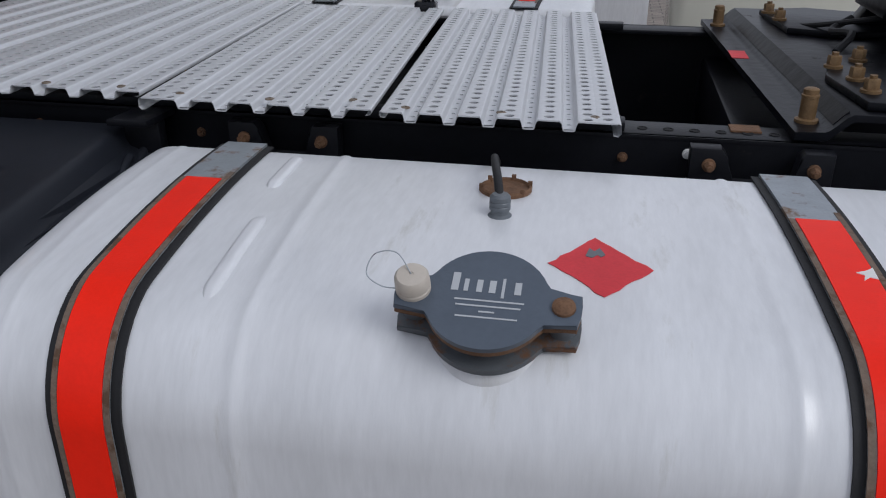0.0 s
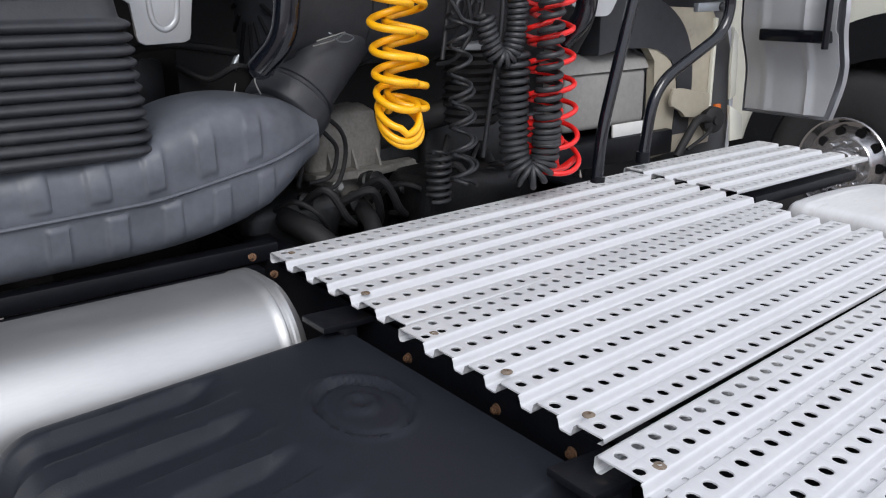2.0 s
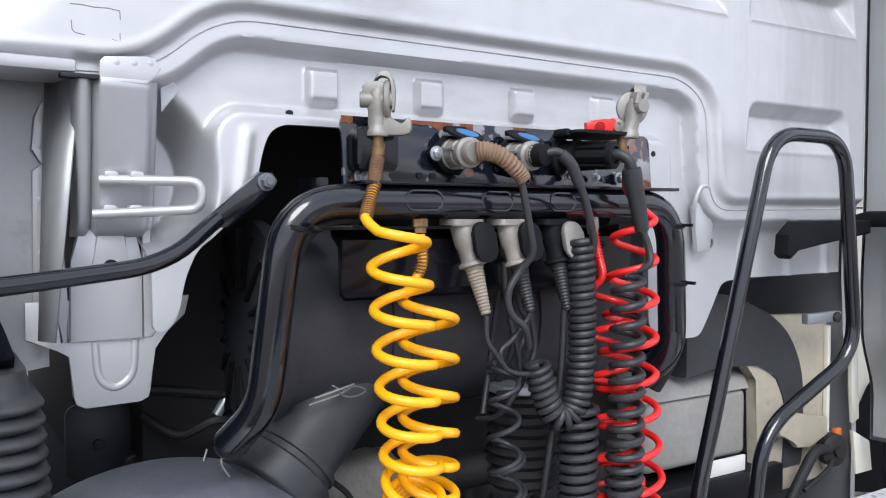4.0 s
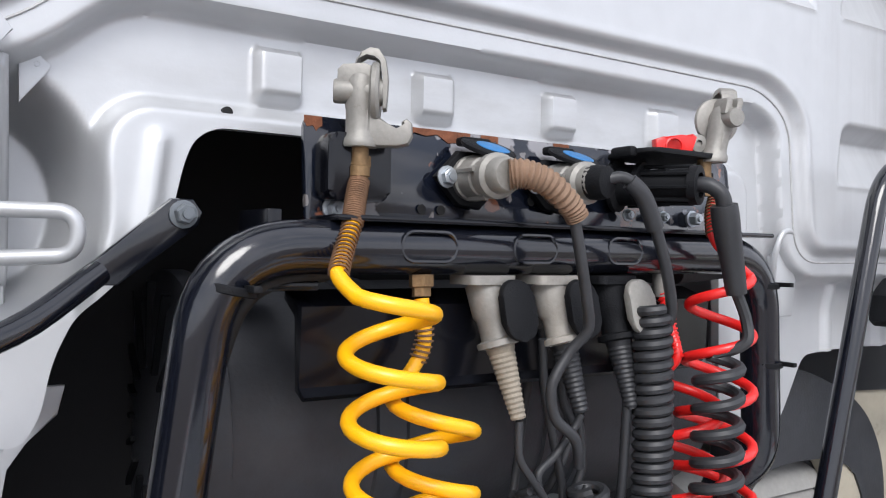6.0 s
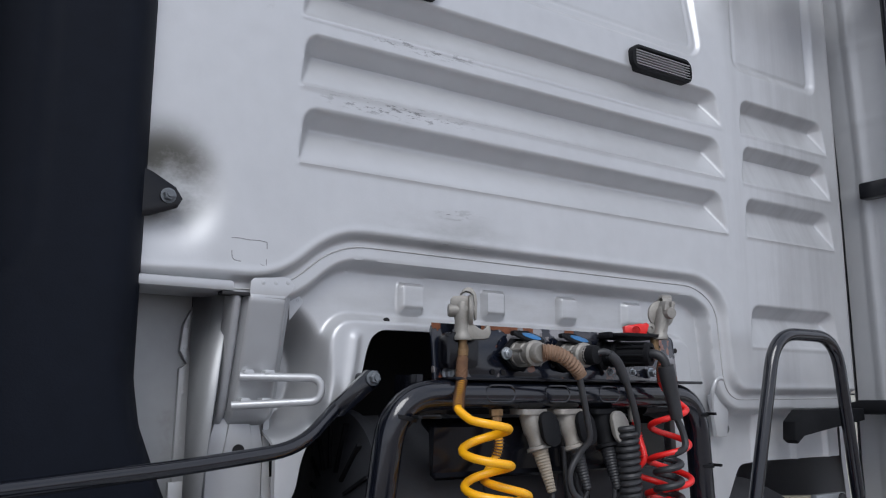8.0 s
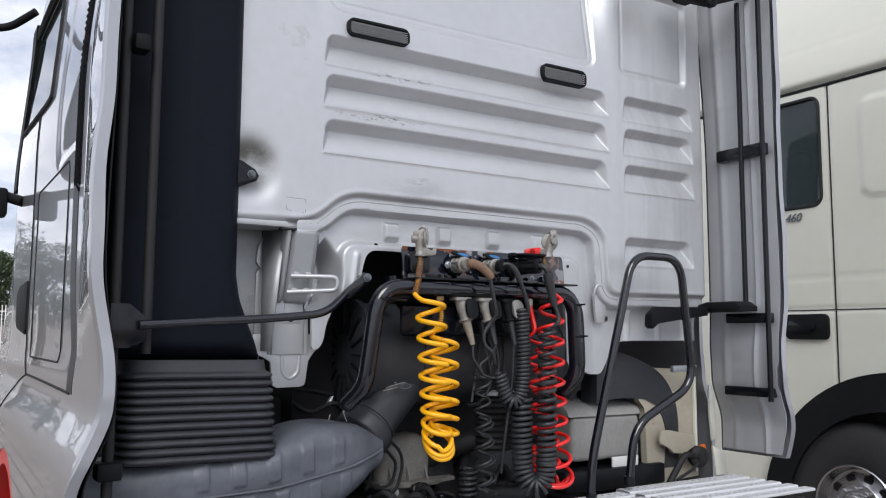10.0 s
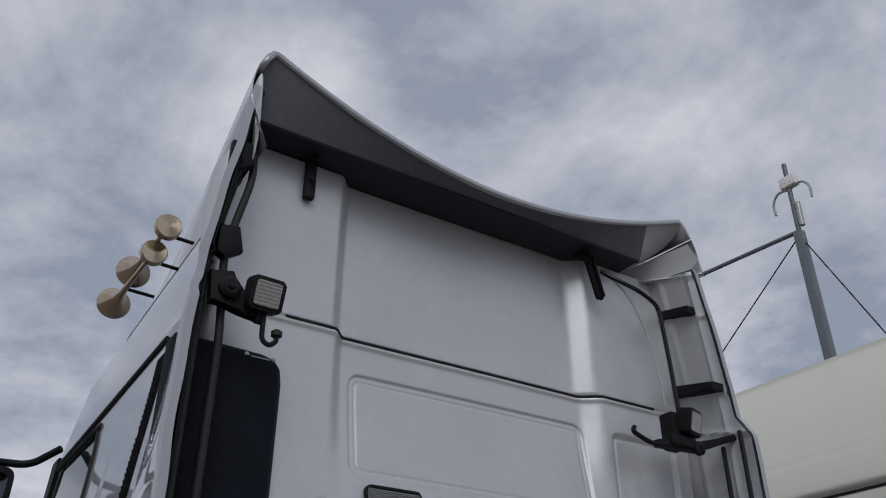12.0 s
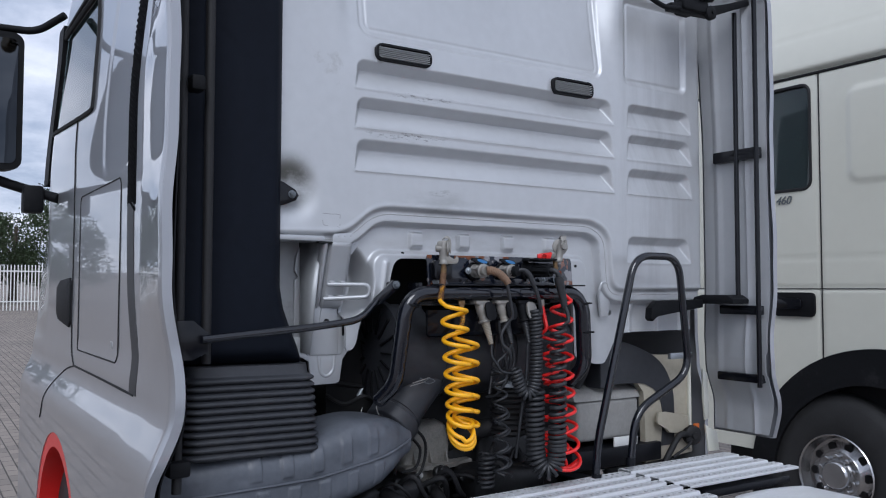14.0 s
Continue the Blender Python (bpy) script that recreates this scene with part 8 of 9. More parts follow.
for p, q in (((0.22, 0.81, 1.25), (0.26, 0.90, 1.29)), ((0.20, 0.86, 1.37), (0.22, 0.94, 1.42))):
    bm = bmesh.new()
    tube(bm, [p, q], 0.008, 8)
    part("bright_rod", bm, STEEL, gear)

# dark subframe bar in front of the duct
sub = thing("cab_subframe", (0.66, 0.5, 0.95), "black cab mount beams under the air duct", "beam")
for x, z, y1 in ((0.60, 0.975, 0.86), (0.66, 0.945, 0.80)):
    bm = bmesh.new()
    box(bm, x - 0.02, x + 0.02, -0.10, y1, z - 0.025, z + 0.012, 0.004)
    part("beam", bm, CHASSIS, sub)
for x, y, z in ((0.68, 0.775, 0.985), (0.72, 0.80, 0.955)):
    bolt("bolt", (x, y, z), (0.4, -0.5, 0.3), 0.006, sub, RUST, 0.012)

# battery box on the far side
bat = thing("battery_box", (0.30, 2.1, 1.0), "dusty grey plastic box with a lid behind the grab rail", "box")
bm = bmesh.new()
box(bm, 0.10, 0.395, 1.92, 2.285, 1.06, 1.235, 0.02, 3)
part("body", bm, material("dusty_grey_plastic", (0.27, 0.265, 0.255), 0.7, 0, 0, 0.15, 8, 0.2, 120), bat)
bm = bmesh.new()
prism(bm, [(0.10, 1.235), (0.40, 1.235), (0.385, 1.265), (0.30, 1.300), (0.12, 1.300)], 1, 1.90, 2.29, 0.008)
part("lid", bm, material("dusty_grey_lid", (0.29, 0.285, 0.275), 0.7, 0, 0, 0.15, 8, 0.2, 120), bat)
bm = bmesh.new()
box(bm, 0.42, 0.428, 2.10, 2.24, 1.035, 1.075, 0.002)
part("label_plate", bm, WHITE, bat)
bm = bmesh.new()
box(bm, 0.10, 0.44, 1.85, 2.38, 0.955, 1.035, 0.008)
part("tray", bm, CHASSIS, bat)

mud = thing("mudguard", (0.1, 2.3, 1.2), "black plastic inner mudguard behind the far wheel", "mudguard")
bm = bmesh.new()
outer = [(p.x, p.y) for p in curve([(1.98, 1.535, 0), (2.12, 1.525, 0), (2.254, 1.481, 0), (2.321, 1.447, 0), (2.381, 1.392, 0), (2.425, 1.302, 0), (2.435, 1.18, 0), (2.43, 1.05, 0)], 4)]
inner = [(p.x, p.y) for p in curve([(2.35, 1.05, 0), (2.36, 1.20, 0), (2.33, 1.28, 0), (2.278, 1.330, 0), (2.10, 1.345, 0), (1.98, 1.33, 0)], 4)]
prism(bm, outer + inner, 0, 0.30, 0.40, 0.008)
part("guard", bm, DUSTY, mud)
bm = bmesh.new()
prism(bm, [(1.95, 1.36), (2.30, 1.36), (2.38, 1.25), (2.38, 0.92), (1.95, 0.92)], 0, 0.12, 0.16)
part("liner", bm, DARK_PANEL, mud)
bm = bmesh.new()
prism(bm, [(2.335, 1.33), (2.352, 1.33), (2.372, 1.24), (2.372, 1.20), (2.355, 1.21)], 0, 0.385, 0.392, 0.001)
part("bracket", bm, CREAM_IN, mud)

ivo = thing("step_panel", (0.38, 2.5, 1.1), "ivory inner panel of the step well with a cable socket", "panel")
bm = bmesh.new()
prism(bm, [(2.10, 1.50), (2.318, 1.462), (2.576, 1.450), (2.610, 1.400), (2.612, 1.0), (2.30, 0.98), (2.30, 1.30)], 0, 0.33, 0.36, 0.008)
part("panel", bm, CREAM_IN, ivo)
bm = bmesh.new()
box(bm, 0.36, 0.375, 2.575, 2.590, 1.02, 1.42, 0.004)
part("edge_fold", bm, CREAM, ivo)
bm = bmesh.new()
prism(bm, [(2.349, 1.208), (2.40, 1.205), (2.54, 1.178), (2.542, 1.131), (2.47, 1.105), (2.41, 1.112), (2.395, 1.135), (2.345, 1.150), (2.337, 1.168)], 0, 0.385, 0.40, 0.004)
part("corner_plate", bm, CREAM_IN, ivo)
bm = bmesh.new()
lathe(bm, (0.39, 2.555, 1.090), (1, -0.2, 0), [(0.040, 0), (0.044, 0.006), (0.044, 0.030), (0.034, 0.036), (0.016, 0.038), (0.014, 0.046)], 22)
part("socket", bm, RUBBER, ivo)
bm = bmesh.new()
box(bm, 0.375, 0.39, 2.595, 2.625, 1.045, 1.135, 0.004)
part("marker_lens", bm, material("orange_lens", (0.55, 0.13, 0.02), 0.4, 0, 0, 0.15, 20), ivo)
for pts, r in (([(0.41, 2.54, 1.09), (0.42, 2.46, 1.10), (0.42, 2.40, 1.04), (0.42, 2.36, 0.99)], 0.014), ([(0.41, 2.55, 1.075), (0.43, 2.50, 1.05), (0.43, 2.40, 1.01)], 0.006)):
    bm = bmesh.new()
    tube(bm, curve(pts, 6), r, 10)
    part("cable", bm, RUBBER, ivo)
bm = bmesh.new()
box(bm, 0.44, 0.46, 2.36, 2.50, 1.445, 1.472, 0.004)
part("rail", bm, STEEL, ivo)
bm = bmesh.new()
lathe(bm, (0.46, 2.475, 1.458), (1, 0, 0), [(0.014, 0), (0.014, 0.008), (0.008, 0.012)], 8)
part("rail_bolt", bm, CABLE, ivo)
bm = bmesh.new()
prism(bm, [(2.625, 1.39), (2.655, 1.36), (2.668, 1.16), (2.640, 1.15), (2.630, 1.25)], 0, 0.40, 0.412, 0.002)
part("edge_strip", bm, CREAM, ivo)
bm = bmesh.new()
prism(bm, [(2.640, 1.13), (2.72, 1.09), (2.735, 1.005), (2.66, 1.005)], 0, 0.40, 0.412, 0.002)
part("lower_flap", bm, CREAM, ivo)

for t_, d_ in ((mud, (0.02, 0.05, -0.043)), (ivo, (0.055, 0.0, -0.04))):
    for o in t_.children_recursive:
        o.data.transform(Matrix.Translation(d_))

# pipes, lines and fittings in the dark behind the tongue plate
clut = thing("engine_lines", (0.2, 0.9, 1.2), "dark pipes, cables and fittings beside the engine", "pipes")
rnd = random.Random(7)
for k in range(16):
    y, z = rnd.uniform(0.72, 1.06), rnd.uniform(1.10, 1.46)
    x = rnd.uniform(0.12, 0.26)
    pts = [(x, y, z)]
    for _ in range(3):
        pts.append((pts[-1][0] + rnd.uniform(-0.03, 0.03), pts[-1][1] + rnd.uniform(0.02, 0.09), pts[-1][2] + rnd.uniform(-0.06, 0.06)))
    bm = bmesh.new()
    tube(bm, curve(pts, 6), rnd.uniform(0.004, 0.011), 8)
    part("pipe", bm, (RUBBER, CABLE, ENGINE, GREY_STEEL)[k % 4], clut)
for k in range(12):
    y, z, x = rnd.uniform(0.74, 1.04), rnd.uniform(1.10, 1.40), rnd.uniform(0.14, 0.26)
    bm = bmesh.new()
    if k % 3:
        lathe(bm, (x, y, z), (1, rnd.uniform(-0.6, 0.6), rnd.uniform(-0.6, 0.6)), [(0.012, 0), (0.012, 0.02), (0.008, 0.022), (0.008, 0.04)], 8)
    else:
        box(bm, x, x + 0.03, y, y + rnd.uniform(0.03, 0.07), z, z + rnd.uniform(0.03, 0.06), 0.004)
    part("fitting", bm, (ENGINE, GREY_STEEL, CABLE, DUSTY)[k % 4], clut)
bm = bmesh.new()
tube(bm, curve([(0.30, 0.93, 1.315), (0.30, 0.955, 1.350), (0.30, 0.990, 1.368), (0.30, 1.03, 1.370)], 6), 0.010, 10)
part("bright_pipe", bm, STEEL, clut)
for pts in ([(0.46, 0.865, 1.30), (0.47, 0.85, 1.25), (0.46, 0.875, 1.215), (0.45, 0.905, 1.225)], [(0.58, 0.87, 1.345), (0.60, 0.845, 1.32), (0.59, 0.86, 1.29)], [(0.56, 1.01, 1.385), (0.565, 1.05, 1.395), (0.56, 1.08, 1.40), (0.555, 1.055, 1.385), (0.56, 1.00, 1.375)]):
    bm = bmesh.new()
    tube(bm, curve(pts, 6), 0.0016, 6)
    part("loose_wire", bm, ALLOY, clut)

# ---- fifth wheel mount ----
fw = thing("fifth_wheel_mount", (3.0, YC, 0.96), "black greased fifth wheel mounting plate with zinc bolts", "fifth wheel")
def skewed(bm):
    """The mount runs slightly askew to the rails."""
    for v in bm.verts:
        v.co.x -= 0.055 * (v.co.y - 0.84)
    return bm
FIFTH = material("greased_black_paint", (0.006, 0.0065, 0.009), 0.34, 0, 0.0, 0.3, 9, 0.25, 30, dirt=(0.03, 0.026, 0.023), dirt_at=0.62, dscale=14, spec=0.12)
bm = bmesh.new()
prism(bm, [(2.706, 0.960), (2.706, 0.974), (2.752, 0.974), (2.759, 0.977), (2.781, 1.001), (2.790, 1.006), (3.42, 1.006), (3.42, 0.996), (2.793, 0.996), (2.786, 0.992), (2.765, 0.968), (2.755, 0.960)], 1, 0.835, 1.895, 0.0015)
part("plate", skewed(bm), FIFTH, fw)
bm = bmesh.new()
prism(bm, [(2.765, 0.985), (2.772, 0.982), (2.789, 1.000), (2.786, 1.008)], 1, 0.85, 1.88)
part("rolled_rib", skewed(bm), FIFTH, fw)
bm = bmesh.new()
prism(bm, [(2.815, 0.86), (2.93, 0.845), (3.10, 0.90), (3.14, 1.02), (3.06, 1.22), (2.95, 1.26), (2.85, 1.22), (2.80, 1.05)], 2, 1.0065, 1.022, 0.004)
part("bearing_foot", skewed(bm), FIFTH, fw)
bm = bmesh.new()
prism(bm, [(2.90, 0.92), (3.06, 0.93), (3.08, 1.10), (3.02, 1.18), (2.93, 1.16)], 2, 1.022, 1.085, 0.02)
part("bearing_block", skewed(bm), FIFTH, fw)
bm = bmesh.new()
prism(bm, [(2.84, 1.52), (2.95, 1.48), (3.10, 1.52), (3.14, 1.75), (2.95, 1.83), (2.83, 1.78)], 2, 1.0065, 1.022, 0.004)
part("bearing_foot", skewed(bm), FIFTH, fw)
bm = bmesh.new()
prism(bm, round_rect(2.93, 3.5, 1.08, 1.70, 0.2, 8), 2, 1.085, 1.15, 0.02)
for a_ in (1.12, 1.62):
    prism(bm, [(2.96, 1.02), (3.16, 1.02), (3.12, 1.09), (3.00, 1.09)], 1, a_ - 0.03, a_ + 0.03, 0.005)
part("saddle", bm, FIFTH, fw)
for pts_, r_ in (([(2.86, 1.30, 1.012), (2.90, 1.36, 1.04), (2.88, 1.45, 1.03), (2.93, 1.50, 1.05)], 0.008), ([(2.83, 1.60, 1.012), (2.87, 1.52, 1.03), (2.94, 1.42, 1.06), (3.0, 1.38, 1.08)], 0.006)):
    bm = bmesh.new()
    tube(bm, curve(pts_, 6), r_, 8)
    part("grease_line", bm, RUBBER, fw)
for x, y, h in ((2.735, 0.900, 0.055), (2.682, 1.80, 0.050)):
    bm = bmesh.new()
    lathe(bm, (x, y, 0.974), (0, 0, 1), [(0.019, 0), (0.019, 0.005), (0.0135, 0.007), (0.0135, h - 0.014), (0.0145, h - 0.013), (0.0145, h - 0.009), (0.0125, h - 0.008), (0.0125, h), (0.009, h + 0.002)], 20)
    part("stud", bm, BRASS, fw)
for x, y in ((2.832, 0.925), (2.829, 1.010), (2.812, 1.105), (2.87, 1.17), (2.80, 1.62), (2.79, 1.72)):
    bolt("bolt", (x, y, 1.022), (0, 0, 1), 0.0125, fw, BRASS, 0.022)
bm = bmesh.new()
box(bm, 2.672, 2.708, 1.39, 1.47, 0.9742, 0.9752)
part("warning_label", bm, RED_STICKER, fw)
# rail holes as flat black discs that paint their inner shade
for k in range(6):
    bm = bmesh.new()
    lathe(bm, (2.47 + k * 0.043, 0.875, 0.955), (0, 0, 1), [(0.009, 0), (0.009, 0.0012), (0.007, 0.0014), (0.007, 0.0004)], 14)
    part("rail_hole", bm, DARK_IN, frame_thing)
bm = bmesh.new()
box(bm, 2.615, 2.665, 0.880, 0.918, 0.955, 0.958)
part("rust_patch", bm, RUST, frame_thing)
for x in (1.68, 1.50, 1.35, 1.13, 2.44, 2.545):
    bolt("bolt", (x, 0.835, 0.915 if x < 2.5 else 0.927), (0, -1, 0), 0.0065, frame_thing, RUST if x < 2.5 else WHITE, 0.008)
for x, z in ((2.50, 0.86), (2.55, 0.87), (2.60, 0.86), (2.58, 0.90)):
    bm = bmesh.new()
    lathe(bm, (x, 2 * YC - RAIL - 0.002, z), (0, -1, 0), [(0.007, 0), (0.007, 0.004)], 10)
    part("bolt", bm, ALLOY, frame_thing)
# black cap and red label on the far tank
fcap = thing("filler_cap", (1.80, 2.25, 0.955), "black filler cap with lock bar on the far tank", "tank cap")
for z0, r_, mat_ in ((0.952, 0.056, BLACK_PAINT), (0.992, 0.062, GREY_STEEL)):
    bm = bmesh.new()
    lathe(bm, (1.80, 2.27, z0), (0, 0, 1), [(r_ * 0.96, 0), (r_, 0.003), (r_, 0.009), (r_ * 0.9, 0.012)], 24)
    box(bm, 1.715, 1.885, 2.255, 2.285, z0 + 0.002, z0 + 0.010, 0.002)
    part("lock_plate", bm, mat_, fcap)
bm = bmesh.new()
lathe(bm, (1.80, 2.27, 0.95), (0, 0, 1), [(0.045, 0), (0.045, 0.042)], 24)
part("neck", bm, BLACK_PAINT, fcap)
for x_ in (1.728, 1.872):
    bm = bmesh.new()
    lathe(bm, (x_, 2.27, 0.95), (0, 0, 1), [(0.011, 0), (0.011, 0.052), (0.014, 0.053), (0.014, 0.062), (0.008, 0.066)], 12)
    part("lock_bolt", bm, GREY_STEEL, fcap)
latch = thing("plate_latch", (1.90, 1.83, 0.99), "black rubber hold-down latch on the walkway plate's edge", "latch")
bm = bmesh.new()
box(bm, 1.865, 1.925, 1.795, 1.84, 0.985, 1.012, 0.006)
part("foot", bm, BLACK_PAINT, latch)
bm = bmesh.new()
tube(bm, curve([(1.895, 1.815, 1.01), (1.885, 1.83, 1.035), (1.86, 1.85, 1.05), (1.845, 1.87, 1.045)], 6), 0.011, 12)
tube(bm, curve([(1.905, 1.82, 1.01), (1.92, 1.84, 1.03), (1.93, 1.86, 1.038)], 6), 0.008, 10)
part("lever", bm, BLACK_PAINT, latch)
bm = bmesh.new()
box(bm, 1.850, 1.925, 1.835, 1.865, 1.035, 1.055, 0.006)
part("handle", bm, BLACK_PLASTIC, latch)
lab = thing("hazard_sticker", (1.66, 2.3, 0.955), "small red diamond sticker on the far tank", "sticker")
bm = bmesh.new()
prism(bm, [(1.62, 2.30), (1.67, 2.37), (1.73, 2.30), (1.67, 2.23)], 2, 0.9552, 0.956)
part("sheet", bm, RED_STICKER, lab)

# ---- neighbouring truck ----
DY = 4.55
neighbour = thing("cream_truck", (0, DY + 1.2, 0), "cream painted truck cab parked alongside", "truck")
def cream_relief(x, z):
    y = np.full(x.shape, 0.0)
    y = y + 0.30 * np.clip((z - 3.12) / 1.0, 0, 1) ** 1.5
    g = lambda d, w: np.exp(-(d / w) ** 2)
    y = y + 0.012 * g(x + 0.17, 0.007) * (z < 3.15)
    y = y + 0.010 * g(z - 1.93, 0.006) + 0.014 * g(z - 3.165, 0.014)
    y = y - 0.02 * step(3.165, 3.195, z) + 0.012 * g(z - 3.42, 0.006)
    a = round_box(x, z, 0.04, 0.78, 2.40, 3.0, 0.07)
    y = y - 0.012 * step(0.012, -0.012, a)
    y = y + 0.010 * g(z - 1.72, 0.006)
    return y
DWIN = round_rect(-1.05, -0.235, 2.385, 3.085, 0.06)
def cream_keep(x, z):
    k = poly_distance(x, z, DWIN)
    k = np.minimum(k, np.hypot(x - 0.22, z - 0.42) - 0.93)
    return k
pressed_sheet("side_wall", -1.7, 1.05, 0.6, 4.15, 0.02, cream_relief, lambda x, z, y: (x, DY + y, z), CREAM, neighbour, cream_keep, -0.02)
bm = bmesh.new()
prism(bm, DWIN, 1, DY + 0.012, DY + 0.020)
part("side_window", bm, GLASS, neighbour, "green tinted door glass")
bm = bmesh.new()
tube(bm, [(x, DY + 0.001, z) for x, z in DWIN + DWIN[:1]], 0.012, 6)
part("window_seal", bm, RUBBER, neighbour)
for row_, r_ in (([(-1.6, 3.150), (1.04, 3.150)], 0.010), ([(-0.17, 3.14), (-0.17, 1.2)], 0.004), ([(-1.6, 1.72), (1.04, 1.72)], 0.003)):
    bm = bmesh.new()
    tube(bm, [(x, DY + 0.002, z) for x, z in row_], r_, 6)
    part("shut_line", bm, DARK_IN, neighbour)
# black sheet close behind the glass paints the shade inside the cab
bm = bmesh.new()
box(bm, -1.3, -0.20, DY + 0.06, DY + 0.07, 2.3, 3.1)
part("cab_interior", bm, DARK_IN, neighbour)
# added panel: the light view through the far window put into its colour
bm = bmesh.new()
prism(bm, [(-1.2, 2.40), (-0.24, 2.40), (-0.24, 2.72), (-0.40, 2.74), (-0.62, 2.70), (-1.2, 2.73)], 1, DY + 0.045, DY + 0.058, 0.004)
part("far_view_panel", bm, material("grey_green_view", (0.16, 0.20, 0.185), 0.6, 0, 0, 0.2, 5), neighbour)
bm = bmesh.new()
tube(bm, bend([(-0.34, DY + 0.035, 2.60), (-0.30, DY + 0.035, 2.72), (-0.40, DY + 0.035, 2.76), (-0.60, DY + 0.035, 2.70)], 0.04), 0.010, 8)
part("seat_belt", bm, DARK_IN, neighbour)
bm = bmesh.new()
box(bm, -1.7, 1.05, DY + 0.25, DY + 2.3, 1.2, 4.0, 0.1)
part("shell", bm, CREAM_IN, neighbour)
bm = bmesh.new()
ring = [(0.22 + 0.93 * math.cos(radians(a)), 0.42 + 0.93 * math.sin(radians(a))) for a in range(-10, 191, 5)]
ring2 = [(0.16 + 0.70 * math.cos(radians(a)), 0.42 + 0.70 * math.sin(radians(a))) for a in range(190, -11, -5)]
prism(bm, ring + ring2, 1, DY - 0.035, DY + 0.12, 0.02)
part("wheel_arch", bm, BLACK_PLASTIC, neighbour, "dark grey wheel arch trim")
bm = bmesh.new()
box(bm, -1.0, 0.9, DY + 0.12, DY + 0.2, 0.4, 1.5)
part("arch_liner", bm, DARK_IN, neighbour)
bm = bmesh.new()
lathe(bm, (-0.10, DY - 0.01, 0.53), (0, 1, 0), [(0.245, 0.02), (0.31, 0.0), (0.45, 0.003), (0.50, 0.03), (0.515, 0.06), (0.515, 0.26), (0.49, 0.30), (0.30, 0.30)], 56, caps=False)
tyre = part("wheel", bm, TYRE, neighbour)
bm = bmesh.new()
lathe(bm, (-0.10, DY - 0.015, 0.53), (0, 1, 0), [(0.254, 0.0), (0.260, 0.008), (0.248, 0.014), (0.240, 0.05), (0.226, 0.085), (0.205, 0.090), (0.150, 0.060), (0.140, 0.050), (0.098, 0.05), (0.092, 0.004), (0.078, -0.010), (0.0, -0.010)], 56, caps=False)
part("rim", bm, RIM, tyre, "silver steel rim")
# vent holes are black discs with the shade inside as their colour
for k in range(10):
    a = 2 * math.pi * k / 10
    bm = bmesh.new()
    lathe(bm, (-0.10 + 0.180 * math.cos(a), DY + 0.052, 0.53 + 0.180 * math.sin(a)), (0, 1, 0), [(0.027, 0), (0.027, 0.025)], 16)
    part("vent_hole", bm, DARK_IN, tyre)
    bm = bmesh.new()
    a += 0.31
    lathe(bm, (-0.10 + 0.118 * math.cos(a), DY + 0.036, 0.53 + 0.118 * math.sin(a)), (0, -1, 0), [(0.015, 0), (0.015, 0.03), (0.010, 0.034)], 8)
    part("wheel_nut", bm, RIM, tyre)
bm = bmesh.new()
prism(bm, round_rect(-0.52, -0.215, 1.535, 1.695, 0.03), 1, DY - 0.020, DY + 0.006, 0.010)
dh = part("door_handle", bm, BLACK_PLASTIC, neighbour, "black plastic door handle")
bm = bmesh.new()
prism(bm, round_rect(-0.49, -0.30, 1.585, 1.655, 0.02), 1, DY - 0.034, DY - 0.018, 0.006)
part("grip", bm, BLACK_PAINT, dh)
txt = bpy.data.curves.new("badge", "FONT")
txt.body, txt.size, txt.extrude, txt.shear = "460", 0.078, 0.003, 0.3
tob = new("badge", txt)
tob.matrix_world = pose(-0.50, DY - 0.006, 2.295, 90, 0, 0)
bpy.context.view_layer.update()
me = bpy.data.meshes.new_from_object(tob.evaluated_get(bpy.context.evaluated_depsgraph_get()))
me.transform(tob.matrix_world)
bpy.data.objects.remove(tob)
me.materials.clear()
me.materials.append(GREY_STEEL)
finish(new("model_badge", me), neighbour)
# its chassis side behind the cab
dch = thing("side_skirt_tank", (1.8, DY, 0.4), "white side tank of the neighbouring truck", "tank")
bm = bmesh.new()
ring = round_rect(DY, DY + 0.6, 0.35, 1.0, 0.12)
prism(bm, ring, 0, 1.15, 2.62, 0.02)
part("shell", bm, WHITE_TANK, dch)
for x in (1.45, 2.25):
    bm = bmesh.new()
    box(bm, x - 0.03, x + 0.03, DY - 0.006, DY + 0.1, 0.36, 0.98, 0.003)
    part("strap", bm, RUBBER, dch)
dsk = thing("rear_mudguard", (3.2, DY, 0.4), "pale rear mudguard of the neighbouring truck", "mudguard")
bm = bmesh.new()
box(bm, 2.75, 3.9, DY, DY + 0.6, 0.35, 1.05, 0.08, 3)
part("guard", bm, CREAM, dsk)
ladder_bar = thing("cab_corner_trim", (0.9, DY, 0.6), "black cab corner trim with an orange marker", "trim")
bm = bmesh.new()
box(bm, 0.66, 0.80, DY - 0.01, DY + 0.2, 0.40, 1.20, 0.02)
part("post", bm, BLACK_PLASTIC, ladder_bar)
bm = bmesh.new()
box(bm, 0.80, 0.83, DY - 0.02, DY, 0.76, 0.92, 0.004)
part("marker", bm, material("orange_reflector", (0.85, 0.22, 0.01), 0.3, 0, 0.4, 0.05, 20), ladder_bar)

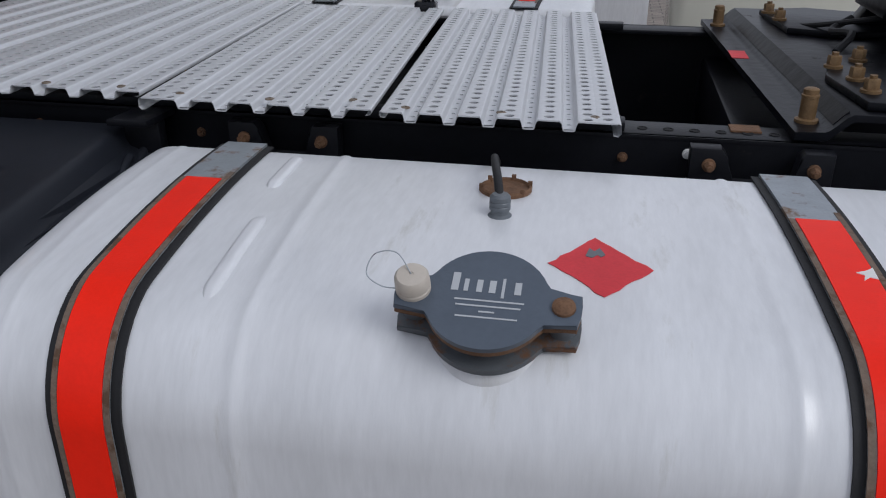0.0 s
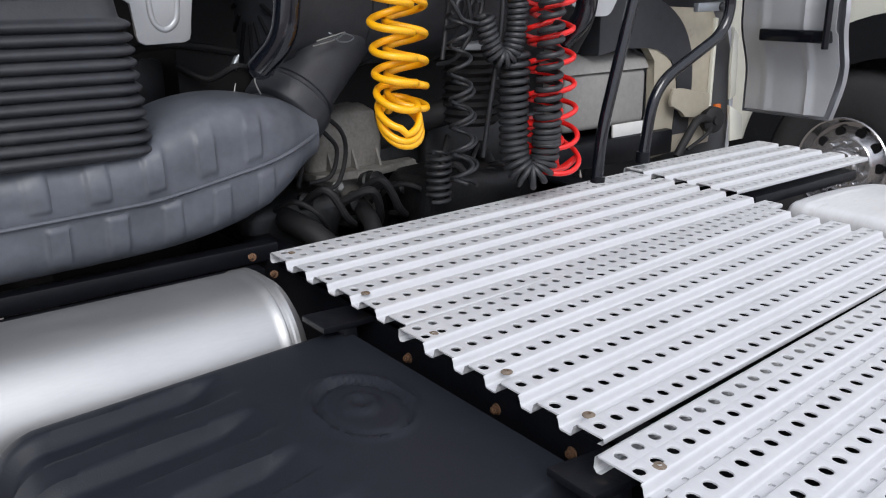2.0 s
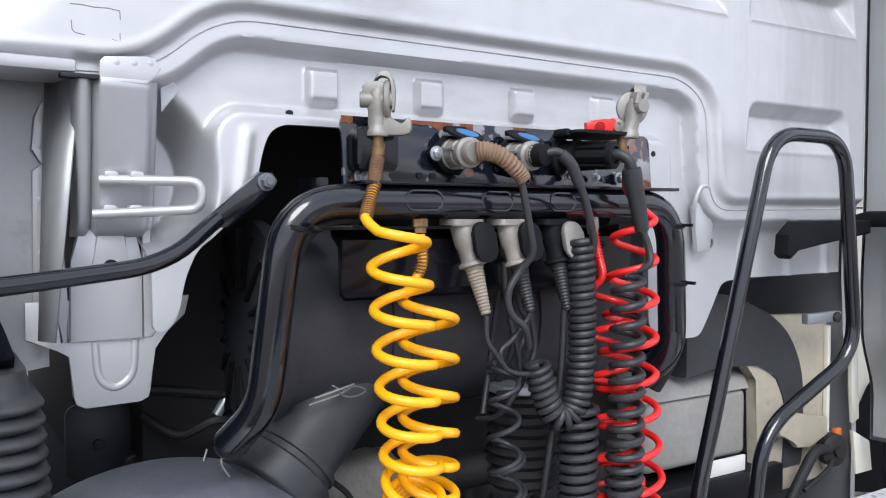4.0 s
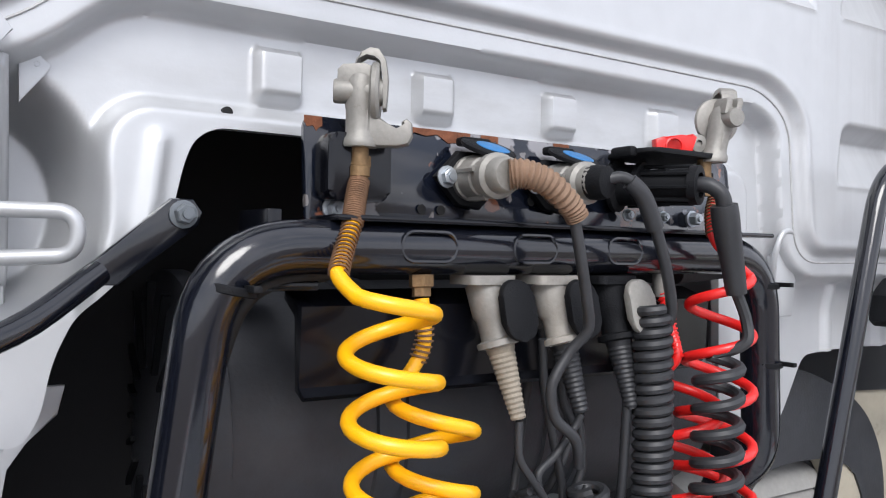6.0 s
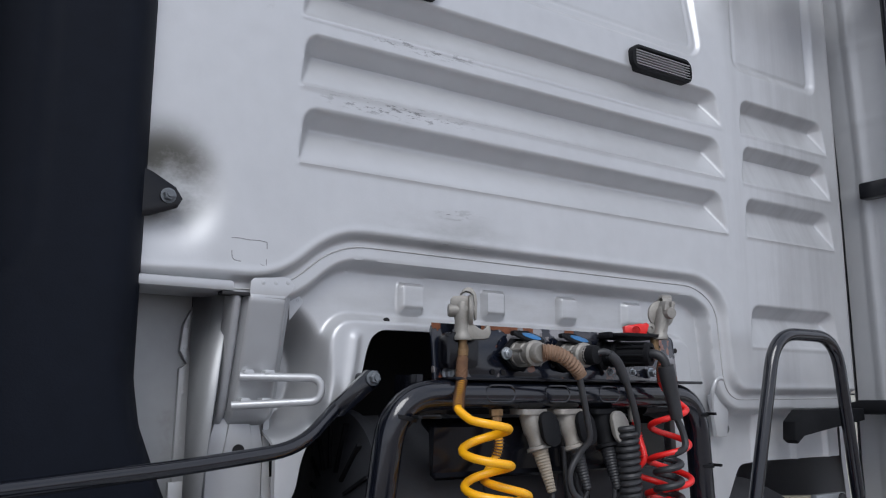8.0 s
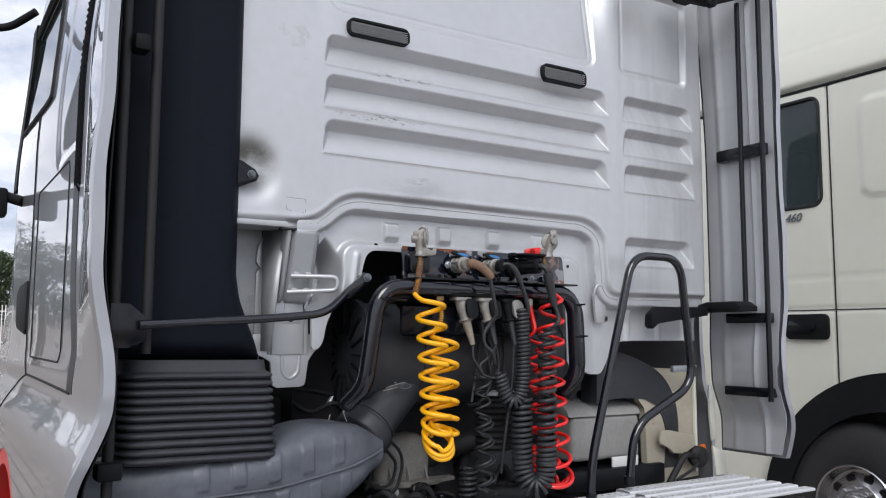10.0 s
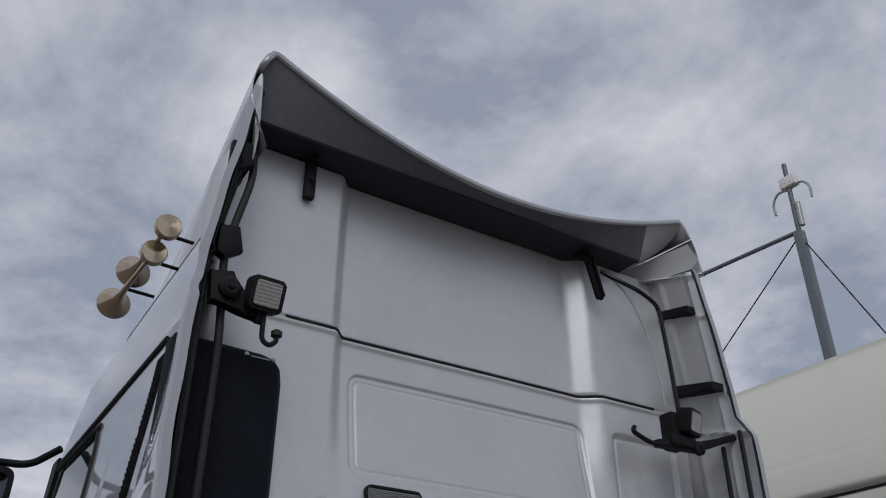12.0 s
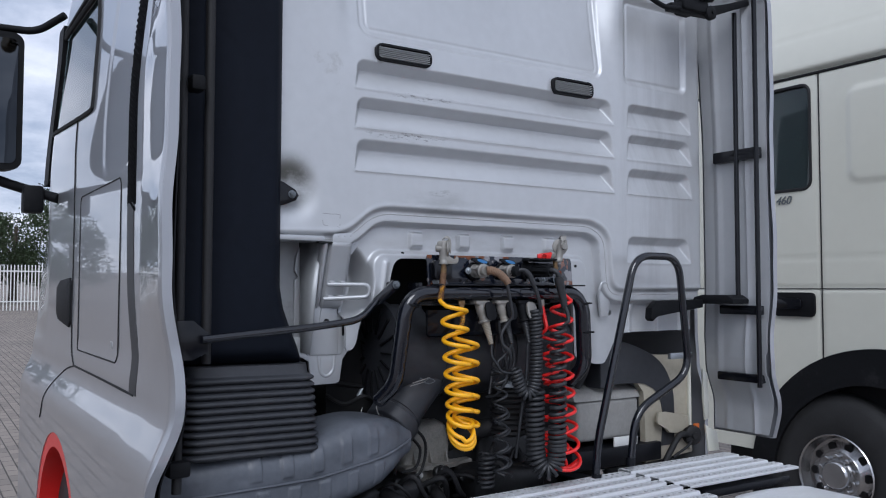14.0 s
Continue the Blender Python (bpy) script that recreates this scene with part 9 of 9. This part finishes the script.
# ---- mast, fence and trees far away ----
mast = thing("lighting_mast", (-14.95, 30, 0), "grey lattice pylon mast with guy wires and antenna", "mast")
def rod(name, p, q, r, mat=STEEL, parent=mast):
    bm = bmesh.new()
    cyl(bm, p, q, r, None, 10)
    return part(name, bm, mat, parent)
bm = bmesh.new()
box(bm, -15.15, -14.77, 29.80, 30.20, 0.0, 21.3, 0.03)
part("column", bm, GREY_STEEL, mast)
rod("top_tube", (-14.95, 30, 21.2), (-14.88, 30, 24.9), 0.11, GREY_STEEL)
bm = bmesh.new()
box(bm, -15.25, -14.45, 29.8, 30.2, 23.6, 24.15, 0.05)
part("antenna_box", bm, WHITE, mast)
for s in (-1, 1):
    bm = bmesh.new()
    tube(bm, curve([(-14.9, 30, 23.5), (-14.9 + s * 0.6, 30, 23.6), (-14.9 + s * 0.95, 30, 23.2), (-14.9 + s * 0.95, 30, 22.6)], 6), 0.06, 8)
    part("antenna_arm", bm, ALLOY, mast)
rod("boom", (-14.97, 30, 21.3), (-22.0, 30, 21.75), 0.10, GREY_STEEL)
rod("guy_wire", (-14.97, 30, 21.1), (-21.5, 30, 16.4), 0.03, RUBBER)
rod("guy_wire", (-14.97, 30, 21.1), (-11.0, 30, 12.0), 0.03, RUBBER)
rod("equipment", (-14.72, 30, 21.5), (-14.70, 30, 22.7), 0.13, ALLOY)

fence = thing("palisade_fence", (-37, 3, ground_z(-37)), "white vertical-bar fence at the yard's edge", "fence")
zf = ground_z(-37)
for k in range(80):
    y = -4 + k * 0.135
    bm = bmesh.new()
    box(bm, -37.02, -36.98, y - 0.02, y + 0.02, zf, zf + 1.95)
    part("bar", bm, WHITE, fence)
for z in (0.35, 1.65):
    bm = bmesh.new()
    box(bm, -37.05, -37.02, -4, 6.8, zf + z, zf + z + 0.06)
    part("rail", bm, WHITE, fence)

LEAF = material("dark_leaves", (0.045, 0.068, 0.030), 0.6, 0, 0, 0.4, 3)
BARK = material("bark", (0.07, 0.055, 0.04), 0.9, 0, 0, 0.3, 20, 0.5, 60)
def tree(x, y, h, seed):
    rnd = random.Random(seed)
    z0 = ground_z(x)
    t = thing("tree", (x, y, z0), "dark green leafy tree beyond the fence", "tree", "trees")
    bm = bmesh.new()
    tube(bm, curve([(x, y, z0), (x + 0.1, y, z0 + h * 0.3), (x, y + 0.1, z0 + h * 0.7)], 4), 0.2, 8, radii=[0.22 - 0.018 * i for i in range(9)])
    for k in range(7):
        a = rnd.random() * 6.28
        zz = z0 + h * (0.25 + 0.06 * k)
        tube(bm, [(x, y, zz), (x + math.cos(a) * h * 0.18, y + math.sin(a) * h * 0.18, zz + h * 0.15)], 0.05, 6)
    part("trunk", bm, BARK, t)
    V, F = [], []
    lobes = [(x + rnd.uniform(-1, 1) * h * 0.25, y + rnd.uniform(-1, 1) * h * 0.25, z0 + h * rnd.uniform(0.25, 0.85), h * rnd.uniform(0.10, 0.20)) for _ in range(22)]
    for cx, cy, cz, r in lobes:
        for _ in range(260):
            d = Vector((rnd.gauss(0, 1), rnd.gauss(0, 1), rnd.gauss(0, 1))).normalized() * r * rnd.uniform(0.6, 1.05)
            p = Vector((cx, cy, cz)) + d
            u = Vector((rnd.gauss(0, 1), rnd.gauss(0, 1), rnd.gauss(0, 1))).normalized()
            w = u.orthogonal().normalized()
            s = rnd.uniform(0.05, 0.11)
            i = len(V)
            V += [p - u * s, p + w * s * 0.5, p + u * s, p - w * s * 0.5]
            F.append((i, i + 1, i + 2, i + 3))
    raw_part("crown", V, F, LEAF, t)
    return t
for k in range(9):
    grown = tree(-46 + (k % 3) * 1.5, -7 + k * 1.9, 5.0 + (k * 7 % 5) * 0.35, 40 + k)
for k in range(12):
    x, y = -50 + k * 4.6, -19 - k * 2.3 + (k * 5 % 3)
    c = copy_thing(grown, pose(x, y, ground_z(x), 0, 0, k * 67))
